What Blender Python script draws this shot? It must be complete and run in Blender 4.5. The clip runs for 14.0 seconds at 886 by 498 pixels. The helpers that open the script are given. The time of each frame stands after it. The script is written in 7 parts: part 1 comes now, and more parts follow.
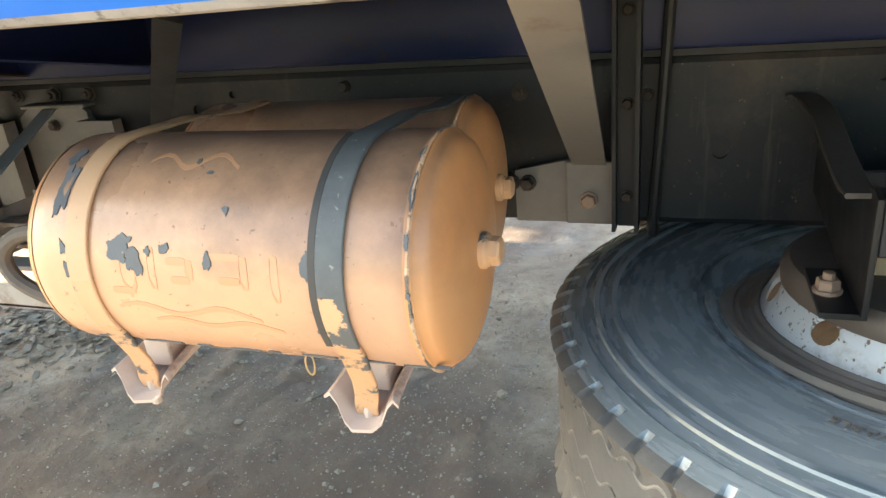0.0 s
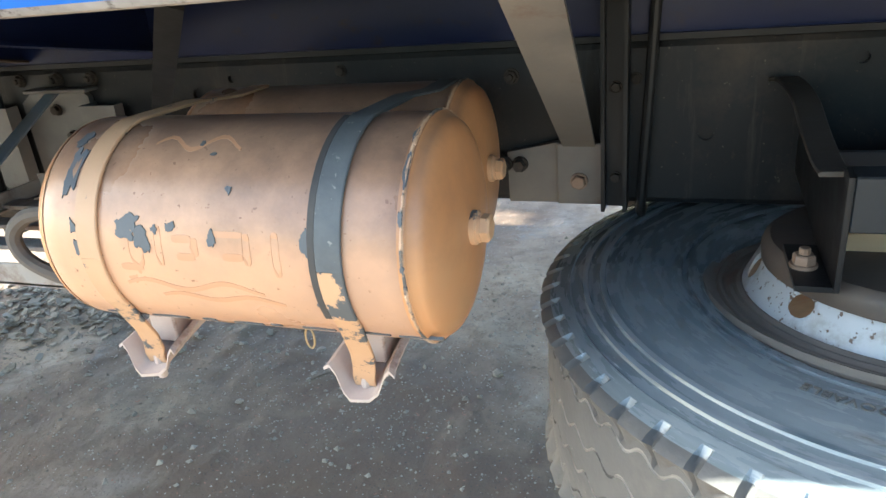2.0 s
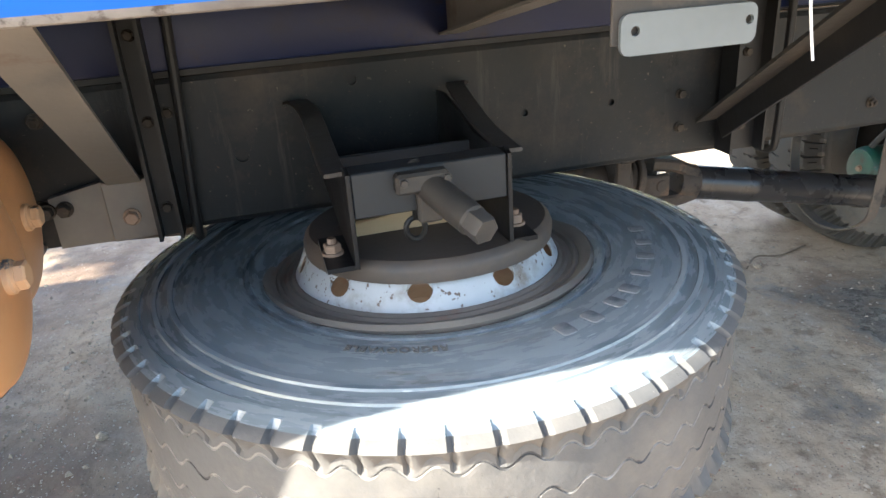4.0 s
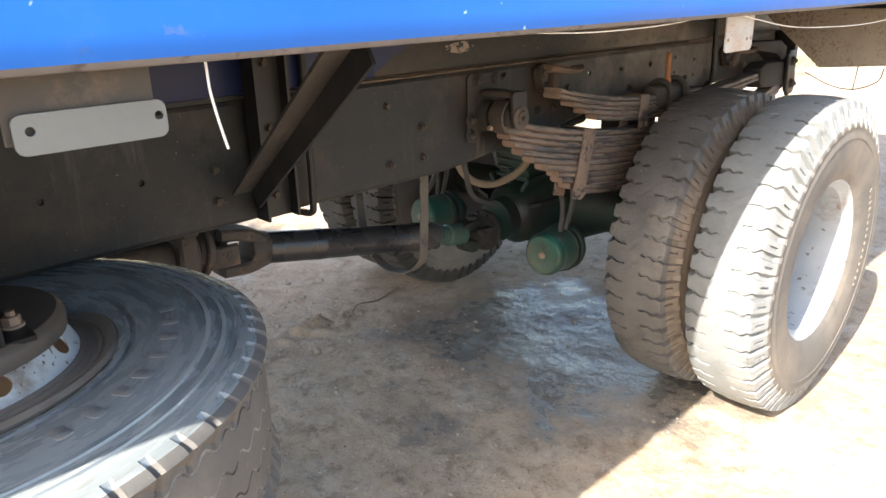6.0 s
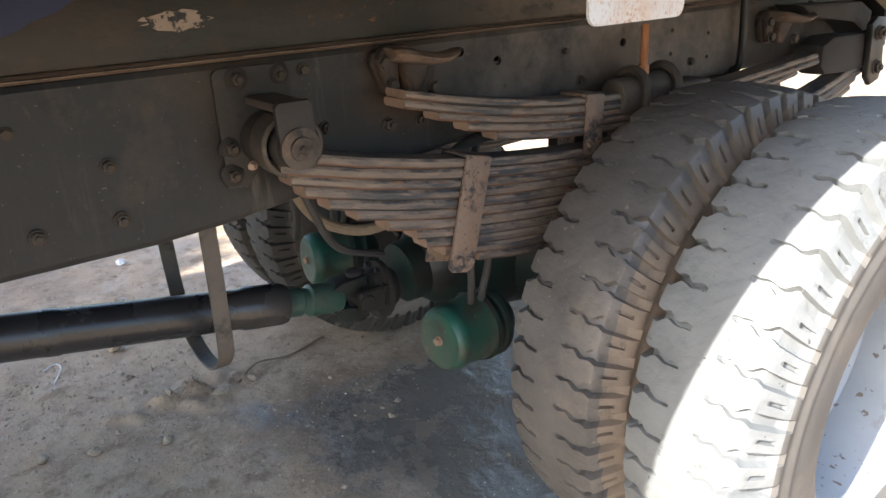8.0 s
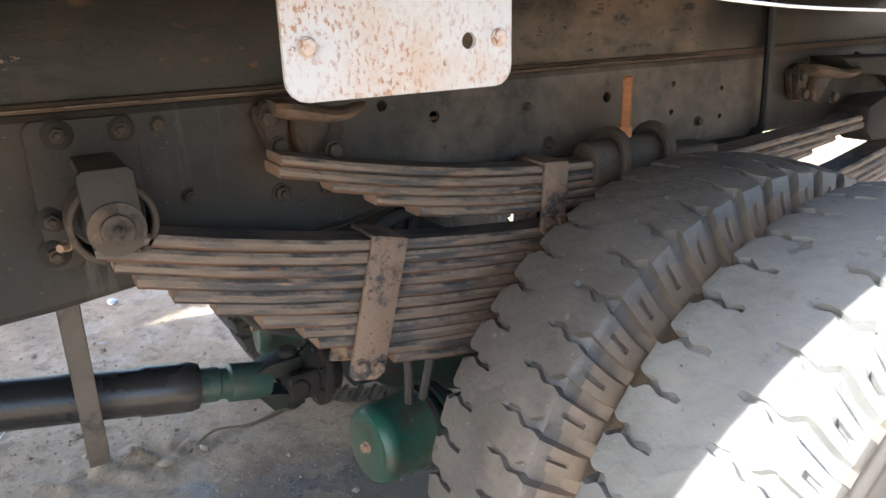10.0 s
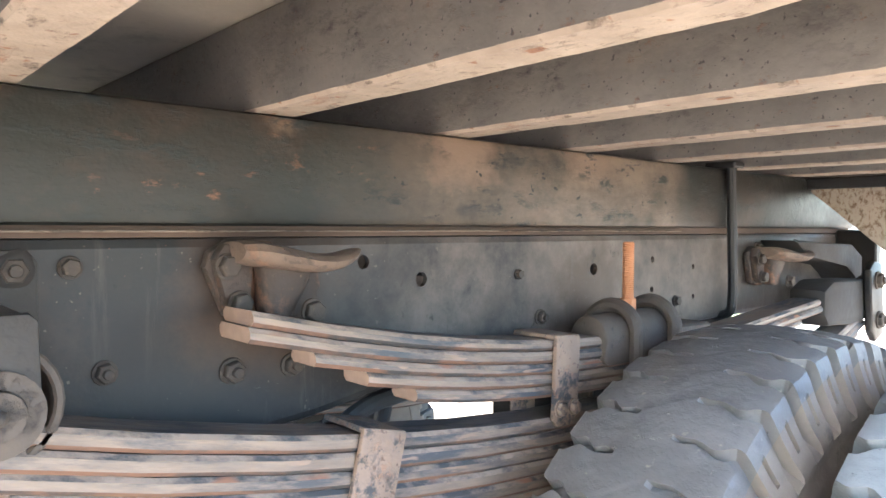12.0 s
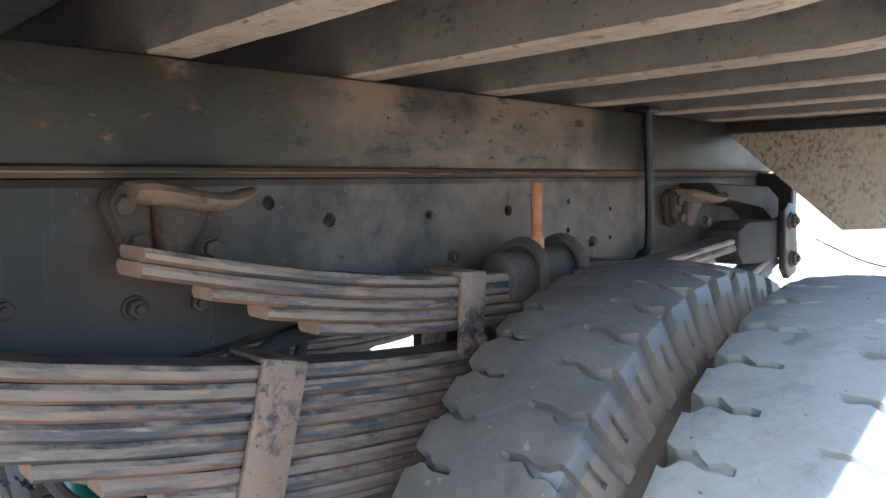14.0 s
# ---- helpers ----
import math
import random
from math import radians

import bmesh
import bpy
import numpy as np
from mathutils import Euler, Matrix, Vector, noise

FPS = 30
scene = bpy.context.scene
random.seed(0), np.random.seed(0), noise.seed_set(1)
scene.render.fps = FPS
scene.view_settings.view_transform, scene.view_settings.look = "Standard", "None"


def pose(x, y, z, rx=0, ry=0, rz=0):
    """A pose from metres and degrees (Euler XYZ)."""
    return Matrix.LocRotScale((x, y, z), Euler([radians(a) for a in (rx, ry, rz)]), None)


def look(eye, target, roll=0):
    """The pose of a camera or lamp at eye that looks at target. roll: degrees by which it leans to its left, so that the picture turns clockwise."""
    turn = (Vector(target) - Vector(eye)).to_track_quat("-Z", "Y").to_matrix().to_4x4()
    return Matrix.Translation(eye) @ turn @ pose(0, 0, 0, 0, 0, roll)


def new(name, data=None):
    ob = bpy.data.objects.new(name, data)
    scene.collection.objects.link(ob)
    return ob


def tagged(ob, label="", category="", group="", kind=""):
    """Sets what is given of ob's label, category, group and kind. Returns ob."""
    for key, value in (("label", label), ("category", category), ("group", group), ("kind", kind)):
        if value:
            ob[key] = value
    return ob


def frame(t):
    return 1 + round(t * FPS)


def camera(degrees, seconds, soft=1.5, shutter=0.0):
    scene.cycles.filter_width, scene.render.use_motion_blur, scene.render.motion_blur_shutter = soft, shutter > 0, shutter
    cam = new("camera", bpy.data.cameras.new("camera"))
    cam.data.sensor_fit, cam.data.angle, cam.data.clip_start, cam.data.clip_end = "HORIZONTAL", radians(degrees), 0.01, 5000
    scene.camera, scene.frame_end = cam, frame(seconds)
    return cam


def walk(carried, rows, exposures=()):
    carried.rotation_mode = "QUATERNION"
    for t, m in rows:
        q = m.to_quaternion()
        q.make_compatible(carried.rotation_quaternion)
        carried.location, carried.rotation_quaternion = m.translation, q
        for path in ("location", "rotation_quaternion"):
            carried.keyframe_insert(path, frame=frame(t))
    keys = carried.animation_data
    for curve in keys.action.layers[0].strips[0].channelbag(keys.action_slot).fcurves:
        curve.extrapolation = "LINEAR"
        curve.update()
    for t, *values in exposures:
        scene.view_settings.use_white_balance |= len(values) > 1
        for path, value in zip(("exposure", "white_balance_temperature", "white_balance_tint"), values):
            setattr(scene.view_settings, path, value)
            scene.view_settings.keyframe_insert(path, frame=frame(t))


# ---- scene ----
cam = camera(63.9, 14.0)
PATH = [
    (0, (0.621, 0.168, 1.315), (-0.021, 1.908, 0.569), -5.4),
    (0.5, (0.575, 0.146, 1.321), (-0.355, 1.764, 0.601), -6.5),
    (1, (0.564, 0.143, 1.325), (-0.425, 1.727, 0.61), -6.6),
    (1.5, (0.574, 0.144, 1.322), (-0.367, 1.753, 0.598), -6.3),
    (2, (0.638, 0.135, 1.321), (0.003, 1.861, 0.534), -5.6),
    (2.5, (0.715, 0.122, 1.318), (0.465, 1.937, 0.516), -5.5),
    (2.7, (0.728, 0.122, 1.319), (0.597, 1.948, 0.515), -5.4),
    (4.8, (0.694, -0.041, 1.354), (1.547, 1.614, 0.625), -1.6),
    (5, (0.718, -0.06, 1.361), (1.697, 1.537, 0.661), -0.9),
    (5.5, (0.772, -0.1, 1.366), (1.977, 1.351, 0.698), -1.0),
    (6, (0.868, -0.082, 1.355), (2.165, 1.282, 0.679), -1.4),
    (6.5, (1.142, -0.059, 1.355), (2.325, 1.418, 0.706), -1.7),
    (7, (1.383, -0.004, 1.343), (2.547, 1.481, 0.681), -2.5),
    (7.2, (1.501, 0.045, 1.328), (2.667, 1.523, 0.652), -2.3),
    (9.3, (2.256, 0.301, 1.237), (3.153, 1.908, 0.454), -3.9),
    (9.5, (2.268, 0.307, 1.257), (3.204, 1.922, 0.538), -2.8),
    (10, (2.278, 0.302, 1.262), (3.247, 1.931, 0.624), -1.6),
    (10.5, (2.275, 0.358, 1.173), (3.276, 2.017, 0.676), -0.7),
    (11, (2.255, 0.472, 1.115), (3.364, 2.074, 0.663), 0.3),
    (11.5, (2.263, 0.565, 1.148), (3.598, 2.045, 0.982), 0.3),
    (12, (2.261, 0.586, 1.167), (3.594, 2.075, 1.107), 0.2),
    (12.5, (2.276, 0.576, 1.174), (3.661, 2.016, 1.082), 0.5),
    (13, (2.307, 0.51, 1.168), (3.825, 1.808, 1.054), 0.5),
    (13.5, (2.322, 0.487, 1.165), (3.862, 1.756, 1.033), 0.6),
    (14, (2.292, 0.51, 1.149), (3.696, 1.921, 0.961), -0.5),
]
EXPOSURES = [(0, 2.40, 6900, -1), (1, 2.17, 6500, 0), (2, 2.25, 6050, -1), (2.7, 2.38, 5900, 1), (5, 2.4, 6850, 8), (6, 1.97, 6900, 10), (6.5, 1.73, 6700, 12), (7, 1.78, 6600, 10), (9.5, 2.16, 6450, 9), (11, 2.8, 6250, 8), (12, 3.86, 5600, 5), (12.5, 4.02, 5350, 2), (13, 3.70, 5150, 2), (13.5, 2.96, 5250, 3), (14, 2.66, 5350, 4)]
walk(cam, [(t, look(eye, target, roll)) for t, eye, target, roll in PATH], EXPOSURES)


# ---------------------------------------------------------------- light
world = bpy.data.worlds.new("world")
scene.world = world
world.use_nodes = True
wn = world.node_tree.nodes
sky = wn.new("ShaderNodeTexSky")
sky.sky_type = "NISHITA"
sky.sun_disc = False
sky.sun_elevation = radians(38)
sky.sun_rotation = radians(261)
sky.dust_density = 2.0
wn["Background"].inputs[1].default_value = 0.15
world.node_tree.links.new(sky.outputs[0], wn["Background"].inputs[0])
sun = new("sun", bpy.data.lights.new("sun", "SUN"))
sun.data.energy = 5.0
sun.data.angle = radians(0.6)
sun.data.color = (1.0, 0.95, 0.87)
sun.matrix_world = look((-6.0, -0.9, 5.0), (-6.0 + 1.27, -0.9 + 0.211, 4.0))


# ---------------------------------------------------------------- materials
def surface(name, c1, c2, scale=9.0, rough=0.6, metal=0.0, bump=0.15, stain=None, stain_scale=4.0, stain_from=0.55,
            stain_soft=0.08, stretch=(1, 1, 1), fine=60.0, dust=None, dust_from=0.5, spots=None, spot_scale=30.0, spot_from=0.66, coord="Object", spec=0.5, zone=None, ring=False, layers=(), marks=()):
    """Paint or raw surface: two tones of grain, a stain or worn-through layer, dust patches, small spots.

    layers: (colour, scale, from, to, seed, stretch, broad_scale, broad_from, broad_to), finer wear that comes in broad patches.
    marks: (colour, centre, inner radius, outer radius), ragged grime or rust round a place.
    """
    m = bpy.data.materials.new(name)
    m.use_nodes = True
    nt, n, l = m.node_tree, m.node_tree.nodes, m.node_tree.links
    b = n["Principled BSDF"]
    tc, mp = n.new("ShaderNodeTexCoord"), n.new("ShaderNodeMapping")
    mp.inputs["Scale"].default_value = stretch
    l.new(tc.outputs[coord], mp.inputs[0])
    b.inputs["Specular IOR Level"].default_value = spec
    axes = n.new("ShaderNodeSeparateXYZ")
    l.new(tc.outputs["Object"], axes.inputs[0])

    def maths(op, *args):
        q = n.new("ShaderNodeMath")
        q.operation = op
        for k, v in enumerate(args):
            if isinstance(v, (int, float)):
                q.inputs[k].default_value = v
            else:
                l.new(v, q.inputs[k])
        return q.outputs[0]

    if ring:
        far = maths("SQRT", maths("ADD", maths("POWER", maths("ABSOLUTE", axes.outputs[0]), 2.0), maths("POWER", maths("ABSOLUTE", axes.outputs[1]), 2.0)))
        turn = n.new("ShaderNodeCombineXYZ")
        l.new(far, turn.inputs[0])
        l.new(maths("MULTIPLY", maths("ARCTAN2", axes.outputs[1], axes.outputs[0]), 0.07), turn.inputs[1])
        l.new(axes.outputs[2], turn.inputs[2])
        l.new(turn.outputs[0], mp.inputs[0])

    def grain(s, detail=6.0, seed=0.0, rough_=0.6):
        t = n.new("ShaderNodeTexNoise")
        t.noise_dimensions = "4D"
        t.inputs["W"].default_value = seed
        t.inputs["Scale"].default_value, t.inputs["Detail"].default_value, t.inputs["Roughness"].default_value = s, detail, rough_
        l.new(mp.outputs[0], t.inputs["Vector"])
        return t.outputs["Fac"]

    def blend(fac, a, c):
        x = n.new("ShaderNodeMix")
        x.data_type = "RGBA"
        l.new(fac, x.inputs["Factor"])
        for k, v in ((6, a), (7, c)):
            if isinstance(v, tuple):
                x.inputs[k].default_value = (*v, 1)
            else:
                l.new(v, x.inputs[k])
        return x.outputs[2]

    def step(fac, lo, hi):
        r = n.new("ShaderNodeMapRange")
        r.inputs[1].default_value, r.inputs[2].default_value = lo, hi
        l.new(fac, r.inputs[0])
        return r.outputs[0]

    g1, gf = grain(scale), grain(fine, 3.0, 3.0)
    col = blend(step(g1, 0.3, 0.7), c1, c2)
    if dust:
        col = blend(step(grain(2.6, 7.0, 9.0, 0.66), dust_from - 0.02, dust_from + 0.18), col, dust)
    if zone:
        along = maths("MULTIPLY", step(axes.outputs[0], zone[0], zone[1]), step(axes.outputs[0], zone[3], zone[2]))
        col = blend(maths("MULTIPLY", along, step(grain(3.0, 10.0, 15.0, 0.70), 0.38, 0.58)), col, zone[4])
    relief = gf
    for colour, centre, r0, r1 in marks:
        d = n.new("ShaderNodeVectorMath")
        d.operation = "DISTANCE"
        d.inputs[1].default_value = centre
        l.new(tc.outputs["Object"], d.inputs[0])
        ragged_ = maths("ADD", d.outputs["Value"], maths("MULTIPLY", maths("SUBTRACT", grain(14.0, 9.0, 41.0, 0.72), 0.5), 3.2 * (r1 - r0)))
        col = blend(maths("MULTIPLY", step(ragged_, r1, r0), 0.88), col, colour)
    if stain:
        col = blend(step(grain(stain_scale, 8.0, 5.0, 0.7), stain_from, stain_from + stain_soft), col, stain)
    if spots:
        col = blend(step(grain(spot_scale, 2.0, 7.0), spot_from, spot_from + 0.04), col, spots)
    for colour, sc, lo, hi, seed, st, bs, b0, b1 in layers:
        m2 = n.new("ShaderNodeMapping")
        m2.inputs["Scale"].default_value = st
        l.new(mp.outputs[0], m2.inputs[0])
        t = n.new("ShaderNodeTexNoise")
        t.noise_dimensions = "4D"
        for k, v in (("W", seed), ("Scale", sc), ("Detail", 9.0), ("Roughness", 0.72)):
            t.inputs[k].default_value = v
        l.new(m2.outputs[0], t.inputs["Vector"])
        f = maths("MULTIPLY", step(t.outputs["Fac"], lo, hi), step(grain(bs, 5.0, seed + 50.0), b0, b1))
        col = blend(f, col, colour)
        relief = maths("ADD", relief, maths("MULTIPLY", f, 0.5))
    l.new(col, b.inputs["Base Color"])
    rr = n.new("ShaderNodeMapRange")
    rr.inputs[1].default_value, rr.inputs[2].default_value = 0.25, 0.75
    rr.inputs[3].default_value, rr.inputs[4].default_value = max(0.05, rough - 0.14), min(1.0, rough + 0.14)
    l.new(g1, rr.inputs[0])
    l.new(rr.outputs[0], b.inputs["Roughness"])
    b.inputs["Metallic"].default_value = metal
    if bump:
        bp = n.new("ShaderNodeBump")
        bp.inputs["Strength"].default_value, bp.inputs["Distance"].default_value = bump, 0.004
        l.new(relief, bp.inputs["Height"])
        l.new(bp.outputs[0], b.inputs["Normal"])
    return m


def plain(name, c, rough=0.5, metal=0.0):
    return surface(name, c, tuple(v * 0.8 for v in c), rough=rough, metal=metal)


BLUE = surface("blue_paint", (0.005, 0.108, 0.46), (0.008, 0.130, 0.52), 3, 0.42, 0, 0.04, dust=(0.035, 0.155, 0.47), dust_from=0.6, stain=(0.05, 0.13, 0.36), stain_scale=14, stain_from=0.645, stain_soft=0.03, spots=(0.42, 0.56, 0.68), spot_scale=50, spot_from=0.715, spec=0.28)
PANEL_LIP = surface("scuffed_panel_lip", (0.085, 0.077, 0.074), (0.135, 0.123, 0.116), 22, 0.7, 0, 0.2, stain=(0.06, 0.046, 0.04), stain_scale=30, stain_from=0.54, stain_soft=0.08, zone=(-6.0, -5.9, -1.1, -0.7, (0.27, 0.25, 0.23)))
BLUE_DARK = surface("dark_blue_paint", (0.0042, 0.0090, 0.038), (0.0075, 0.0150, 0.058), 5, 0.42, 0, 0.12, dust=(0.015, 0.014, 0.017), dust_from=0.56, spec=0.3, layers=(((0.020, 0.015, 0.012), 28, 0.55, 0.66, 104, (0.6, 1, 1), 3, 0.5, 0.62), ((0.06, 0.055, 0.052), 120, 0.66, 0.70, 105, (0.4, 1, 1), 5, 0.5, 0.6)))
CHASSIS = surface("chassis_paint", (0.0085, 0.0100, 0.0120), (0.0175, 0.0190, 0.0205), 6, 0.5, 0, 0.18, stain=(0.045, 0.035, 0.028), stain_scale=3.2, stain_from=0.51, stain_soft=0.14, dust=(0.025, 0.0235, 0.021), dust_from=0.48, spots=(0.085, 0.07, 0.058), spot_scale=120, spot_from=0.69, spec=0.28, zone=(0.98, 1.32, 2.55, 2.85, (0.128, 0.105, 0.087)),
                  marks=(((0.030, 0.022, 0.016), (0.72, -0.38, 1.09), 0.05, 0.12), ((0.0075, 0.0065, 0.006), (0.74, -0.38, 1.02), 0.06, 0.10), ((0.05, 0.033, 0.023), (1.03, -0.38, 1.10), 0.05, 0.11), ((0.045, 0.032, 0.023), (1.62, -0.38, 1.05), 0.06, 0.12), ((0.03, 0.024, 0.02), (2.25, -0.38, 1.07), 0.08, 0.2)),
                  layers=(((0.075, 0.066, 0.058), 9, 0.56, 0.70, 61, (2.4, 1, 0.22), 2.2, 0.45, 0.6), ((0.034, 0.027, 0.022), 62, 0.60, 0.65, 65, (1, 1, 0.55), 3, 0.47, 0.56), ((0.010, 0.010, 0.011), 30, 0.58, 0.66, 62, (1, 1, 0.7), 4, 0.5, 0.58), ((0.14, 0.075, 0.045), 85, 0.64, 0.69, 63, (1, 1, 1), 5, 0.52, 0.6), ((0.16, 0.145, 0.13), 130, 0.67, 0.70, 64, (0.25, 1, 1.4), 6, 0.5, 0.6)))
SUBRAIL = surface("subframe_paint", (0.0068, 0.0092, 0.0088), (0.0138, 0.0166, 0.0142), 7, 0.5, 0, 0.3, stain=(0.056, 0.032, 0.019), stain_scale=2.8, stain_from=0.50, stain_soft=0.26, dust=(0.018, 0.0142, 0.011), dust_from=0.50, spots=(0.012, 0.014, 0.014), spot_scale=60, spot_from=0.66, spec=0.30, zone=(1.08, 1.50, 1.84, 1.92, (0.135, 0.103, 0.076)), stretch=(0.8, 1, 1.2),
                  marks=(((0.13, 0.088, 0.058), (1.05, -0.395, 1.292), 0.008, 0.028), ((0.15, 0.105, 0.074), (1.32, -0.395, 1.292), 0.03, 0.085), ((0.15, 0.105, 0.074), (1.60, -0.395, 1.292), 0.03, 0.08), ((0.10, 0.066, 0.042), (0.77, -0.395, 1.292), 0.005, 0.018)),
                  layers=(((0.012, 0.016, 0.016), 26, 0.52, 0.60, 71, (0.7, 1, 1.2), 5, 0.47, 0.54), ((0.115, 0.056, 0.030), 34, 0.585, 0.67, 72, (0.8, 1, 1.1), 3.4, 0.53, 0.63), ((0.012, 0.013, 0.013), 90, 0.60, 0.66, 73, (0.6, 1, 1), 4.5, 0.5, 0.57), ((0.30, 0.22, 0.16), 120, 0.665, 0.70, 74, (0.3, 1, 1.2), 7, 0.54, 0.62)))
BLACK_STEEL = surface("black_steel", (0.009, 0.0092, 0.0105), (0.019, 0.018, 0.0175), 9, 0.48, 0, 0.12, dust=(0.055, 0.046, 0.038), dust_from=0.60, spec=0.3)
HANGER = surface("grimy_hanger_steel", (0.011, 0.0096, 0.0086), (0.025, 0.021, 0.0175), 16, 0.7, 0, 0.4, stain=(0.034, 0.0245, 0.018), stain_scale=14, stain_from=0.56, stain_soft=0.12, spots=(0.010, 0.009, 0.009), spot_scale=55, spot_from=0.62)
BRACE = surface("dusty_brace_paint", (0.020, 0.0185, 0.017), (0.042, 0.037, 0.032), 10, 0.6, 0, 0.3, stain=(0.085, 0.068, 0.052), stain_scale=5, stain_from=0.54, stain_soft=0.14, spots=(0.012, 0.012, 0.012), spot_scale=60, spot_from=0.62)
GREY_STEEL = surface("grey_dusty_steel", (0.10, 0.094, 0.087), (0.165, 0.15, 0.132), 12, 0.55, 0, 0.15, stain=(0.09, 0.055, 0.04), stain_from=0.58)
CROSS = surface("floor_beam_paint", (0.104, 0.096, 0.088), (0.178, 0.160, 0.141), 14, 0.65, 0, 0.4, stain=(0.21, 0.172, 0.135), stain_scale=6, stain_from=0.54, stain_soft=0.3, spots=(0.05, 0.046, 0.043), spot_scale=160, spot_from=0.66,
                layers=(((0.030, 0.029, 0.029), 24, 0.50, 0.62, 87, (1, 0.5, 1), 2.4, 0.46, 0.58), ((0.15, 0.09, 0.06), 75, 0.57, 0.65, 88, (1, 0.7, 1), 5, 0.45, 0.56), ((0.27, 0.235, 0.20), 110, 0.62, 0.68, 89, (1, 0.6, 1), 6, 0.45, 0.56)))
PACKING_LIP = surface("frayed_packing_edge", (0.10, 0.078, 0.06), (0.16, 0.125, 0.096), 24, 0.85, 0, 0.3, stain=(0.04, 0.03, 0.024), stain_scale=14, stain_from=0.5, stain_soft=0.1)
LEAF = surface("spring_leaf_steel", (0.086, 0.068, 0.055), (0.172, 0.131, 0.101), 60, 0.6, 0.0, 0.6, stain=(0.036, 0.038, 0.043), stain_scale=15, stain_from=0.475, stain_soft=0.10, stretch=(0.3, 1.6, 1), spots=(0.17, 0.12, 0.09), spot_scale=50, spot_from=0.61, coord="UV")
LEAF_EDGE = surface("dusty_leaf_edge", (0.17, 0.132, 0.104), (0.25, 0.19, 0.15), 50, 0.75, 0, 0.35, stain=(0.042, 0.042, 0.044), stain_scale=20, stain_from=0.47, stain_soft=0.1, stretch=(0.4, 1, 1), spots=(0.2, 0.1, 0.06), spot_scale=20, spot_from=0.62, coord="UV")
LEAF_RUST = surface("rust_line_steel", (0.122, 0.060, 0.035), (0.085, 0.050, 0.034), 14, 0.85, 0, 0.4, stain=(0.026, 0.025, 0.025), stain_scale=10, stain_from=0.47, stain_soft=0.1, stretch=(0.5, 1, 1), coord="UV")
LEAF_END = surface("spring_leaf_cut_end", (0.16, 0.105, 0.075), (0.25, 0.175, 0.13), 40, 0.8, 0, 0.3)
DULL_RUST = surface("dull_rust", (0.05, 0.034, 0.026), (0.085, 0.058, 0.042), 12, 0.85, 0, 0.2, spec=0.3)
# Dusty beam undersides; light bounced off the ground is put into their paler colour.
BOUNCE_FLANGE = surface("dusty_flange", (0.235, 0.184, 0.141), (0.36, 0.292, 0.23), 26, 0.85, 0, 0.8, stain=(0.14, 0.10, 0.072), stain_scale=45, stain_from=0.56, stain_soft=0.10, spots=(0.20, 0.098, 0.055), spot_scale=40, spot_from=0.64,
                 layers=(((0.060, 0.044, 0.034), 42, 0.55, 0.63, 90, (1, 0.5, 1), 5, 0.45, 0.55), ((0.24, 0.125, 0.07), 22, 0.56, 0.68, 101, (1, 0.6, 1), 3, 0.5, 0.6)))
RUST = surface("orange_rust", (0.30, 0.12, 0.05), (0.42, 0.2, 0.10), 22, 0.85, 0, 0.3)
CAST = surface("dirty_casting", (0.030, 0.024, 0.020), (0.066, 0.052, 0.041), 18, 0.75, 0, 0.5, stain=(0.13, 0.085, 0.058), stain_scale=12, stain_from=0.55, stain_soft=0.12, layers=(((0.014, 0.012, 0.011), 38, 0.53, 0.62, 81, (1, 1, 1), 9, 0.46, 0.56),))
BOLT = surface("dirty_bolt_steel", (0.022, 0.0175, 0.0145), (0.050, 0.038, 0.029), 60, 0.8, 0.0, 0.5, stain=(0.085, 0.062, 0.046), stain_scale=90, stain_from=0.55, stain_soft=0.1)
BROWN_BOLT = surface("rusty_bolt_steel", (0.2, 0.13, 0.09), (0.3, 0.21, 0.15), 40, 0.7, 0.1, 0.2)
ORANGE = surface("orange_paint", (0.54, 0.305, 0.178), (0.60, 0.355, 0.21), 4, 0.32, 0, 0.10, dust=(0.44, 0.265, 0.17), dust_from=0.48, stain=(0.35, 0.195, 0.12), stain_scale=4.5, stain_from=0.57, stain_soft=0.16, spots=(0.27, 0.135, 0.075), spot_scale=130, spot_from=0.67)
ORANGE_STRAP = surface("worn_orange_strap", (0.54, 0.33, 0.185), (0.48, 0.295, 0.17), 8, 0.5, 0, 0.08, stain=(0.07, 0.08, 0.09), stain_scale=19, stain_from=0.57, stain_soft=0.02)
FLAKED_STRAP = surface("half_flaked_strap", (0.54, 0.33, 0.185), (0.48, 0.295, 0.17), 8, 0.5, 0, 0.08, stain=(0.075, 0.085, 0.093), stain_scale=26, stain_from=0.475, stain_soft=0.015)
GREY_STRAP = surface("worn_grey_strap", (0.062, 0.072, 0.08), (0.11, 0.12, 0.125), 26, 0.6, 0, 0.2, stain=(0.50, 0.32, 0.2), stain_scale=16, stain_from=0.70, stain_soft=0.02, spots=(0.2, 0.2, 0.19), spot_scale=110, spot_from=0.66)
PRIMER = surface("bared_grey_primer", (0.075, 0.085, 0.095), (0.11, 0.12, 0.13), 20, 0.6, 0, 0.1)
SMEAR = surface("wiped_dust_smear", (0.475, 0.255, 0.138), (0.50, 0.275, 0.152), 30, 0.4, 0, 0.05)
SHADED_RUBBER = surface("dark_tyre_rubber", (0.030, 0.029, 0.028), (0.052, 0.049, 0.046), 12, 0.7, 0, 0.3, dust=(0.085, 0.075, 0.064), dust_from=0.55)
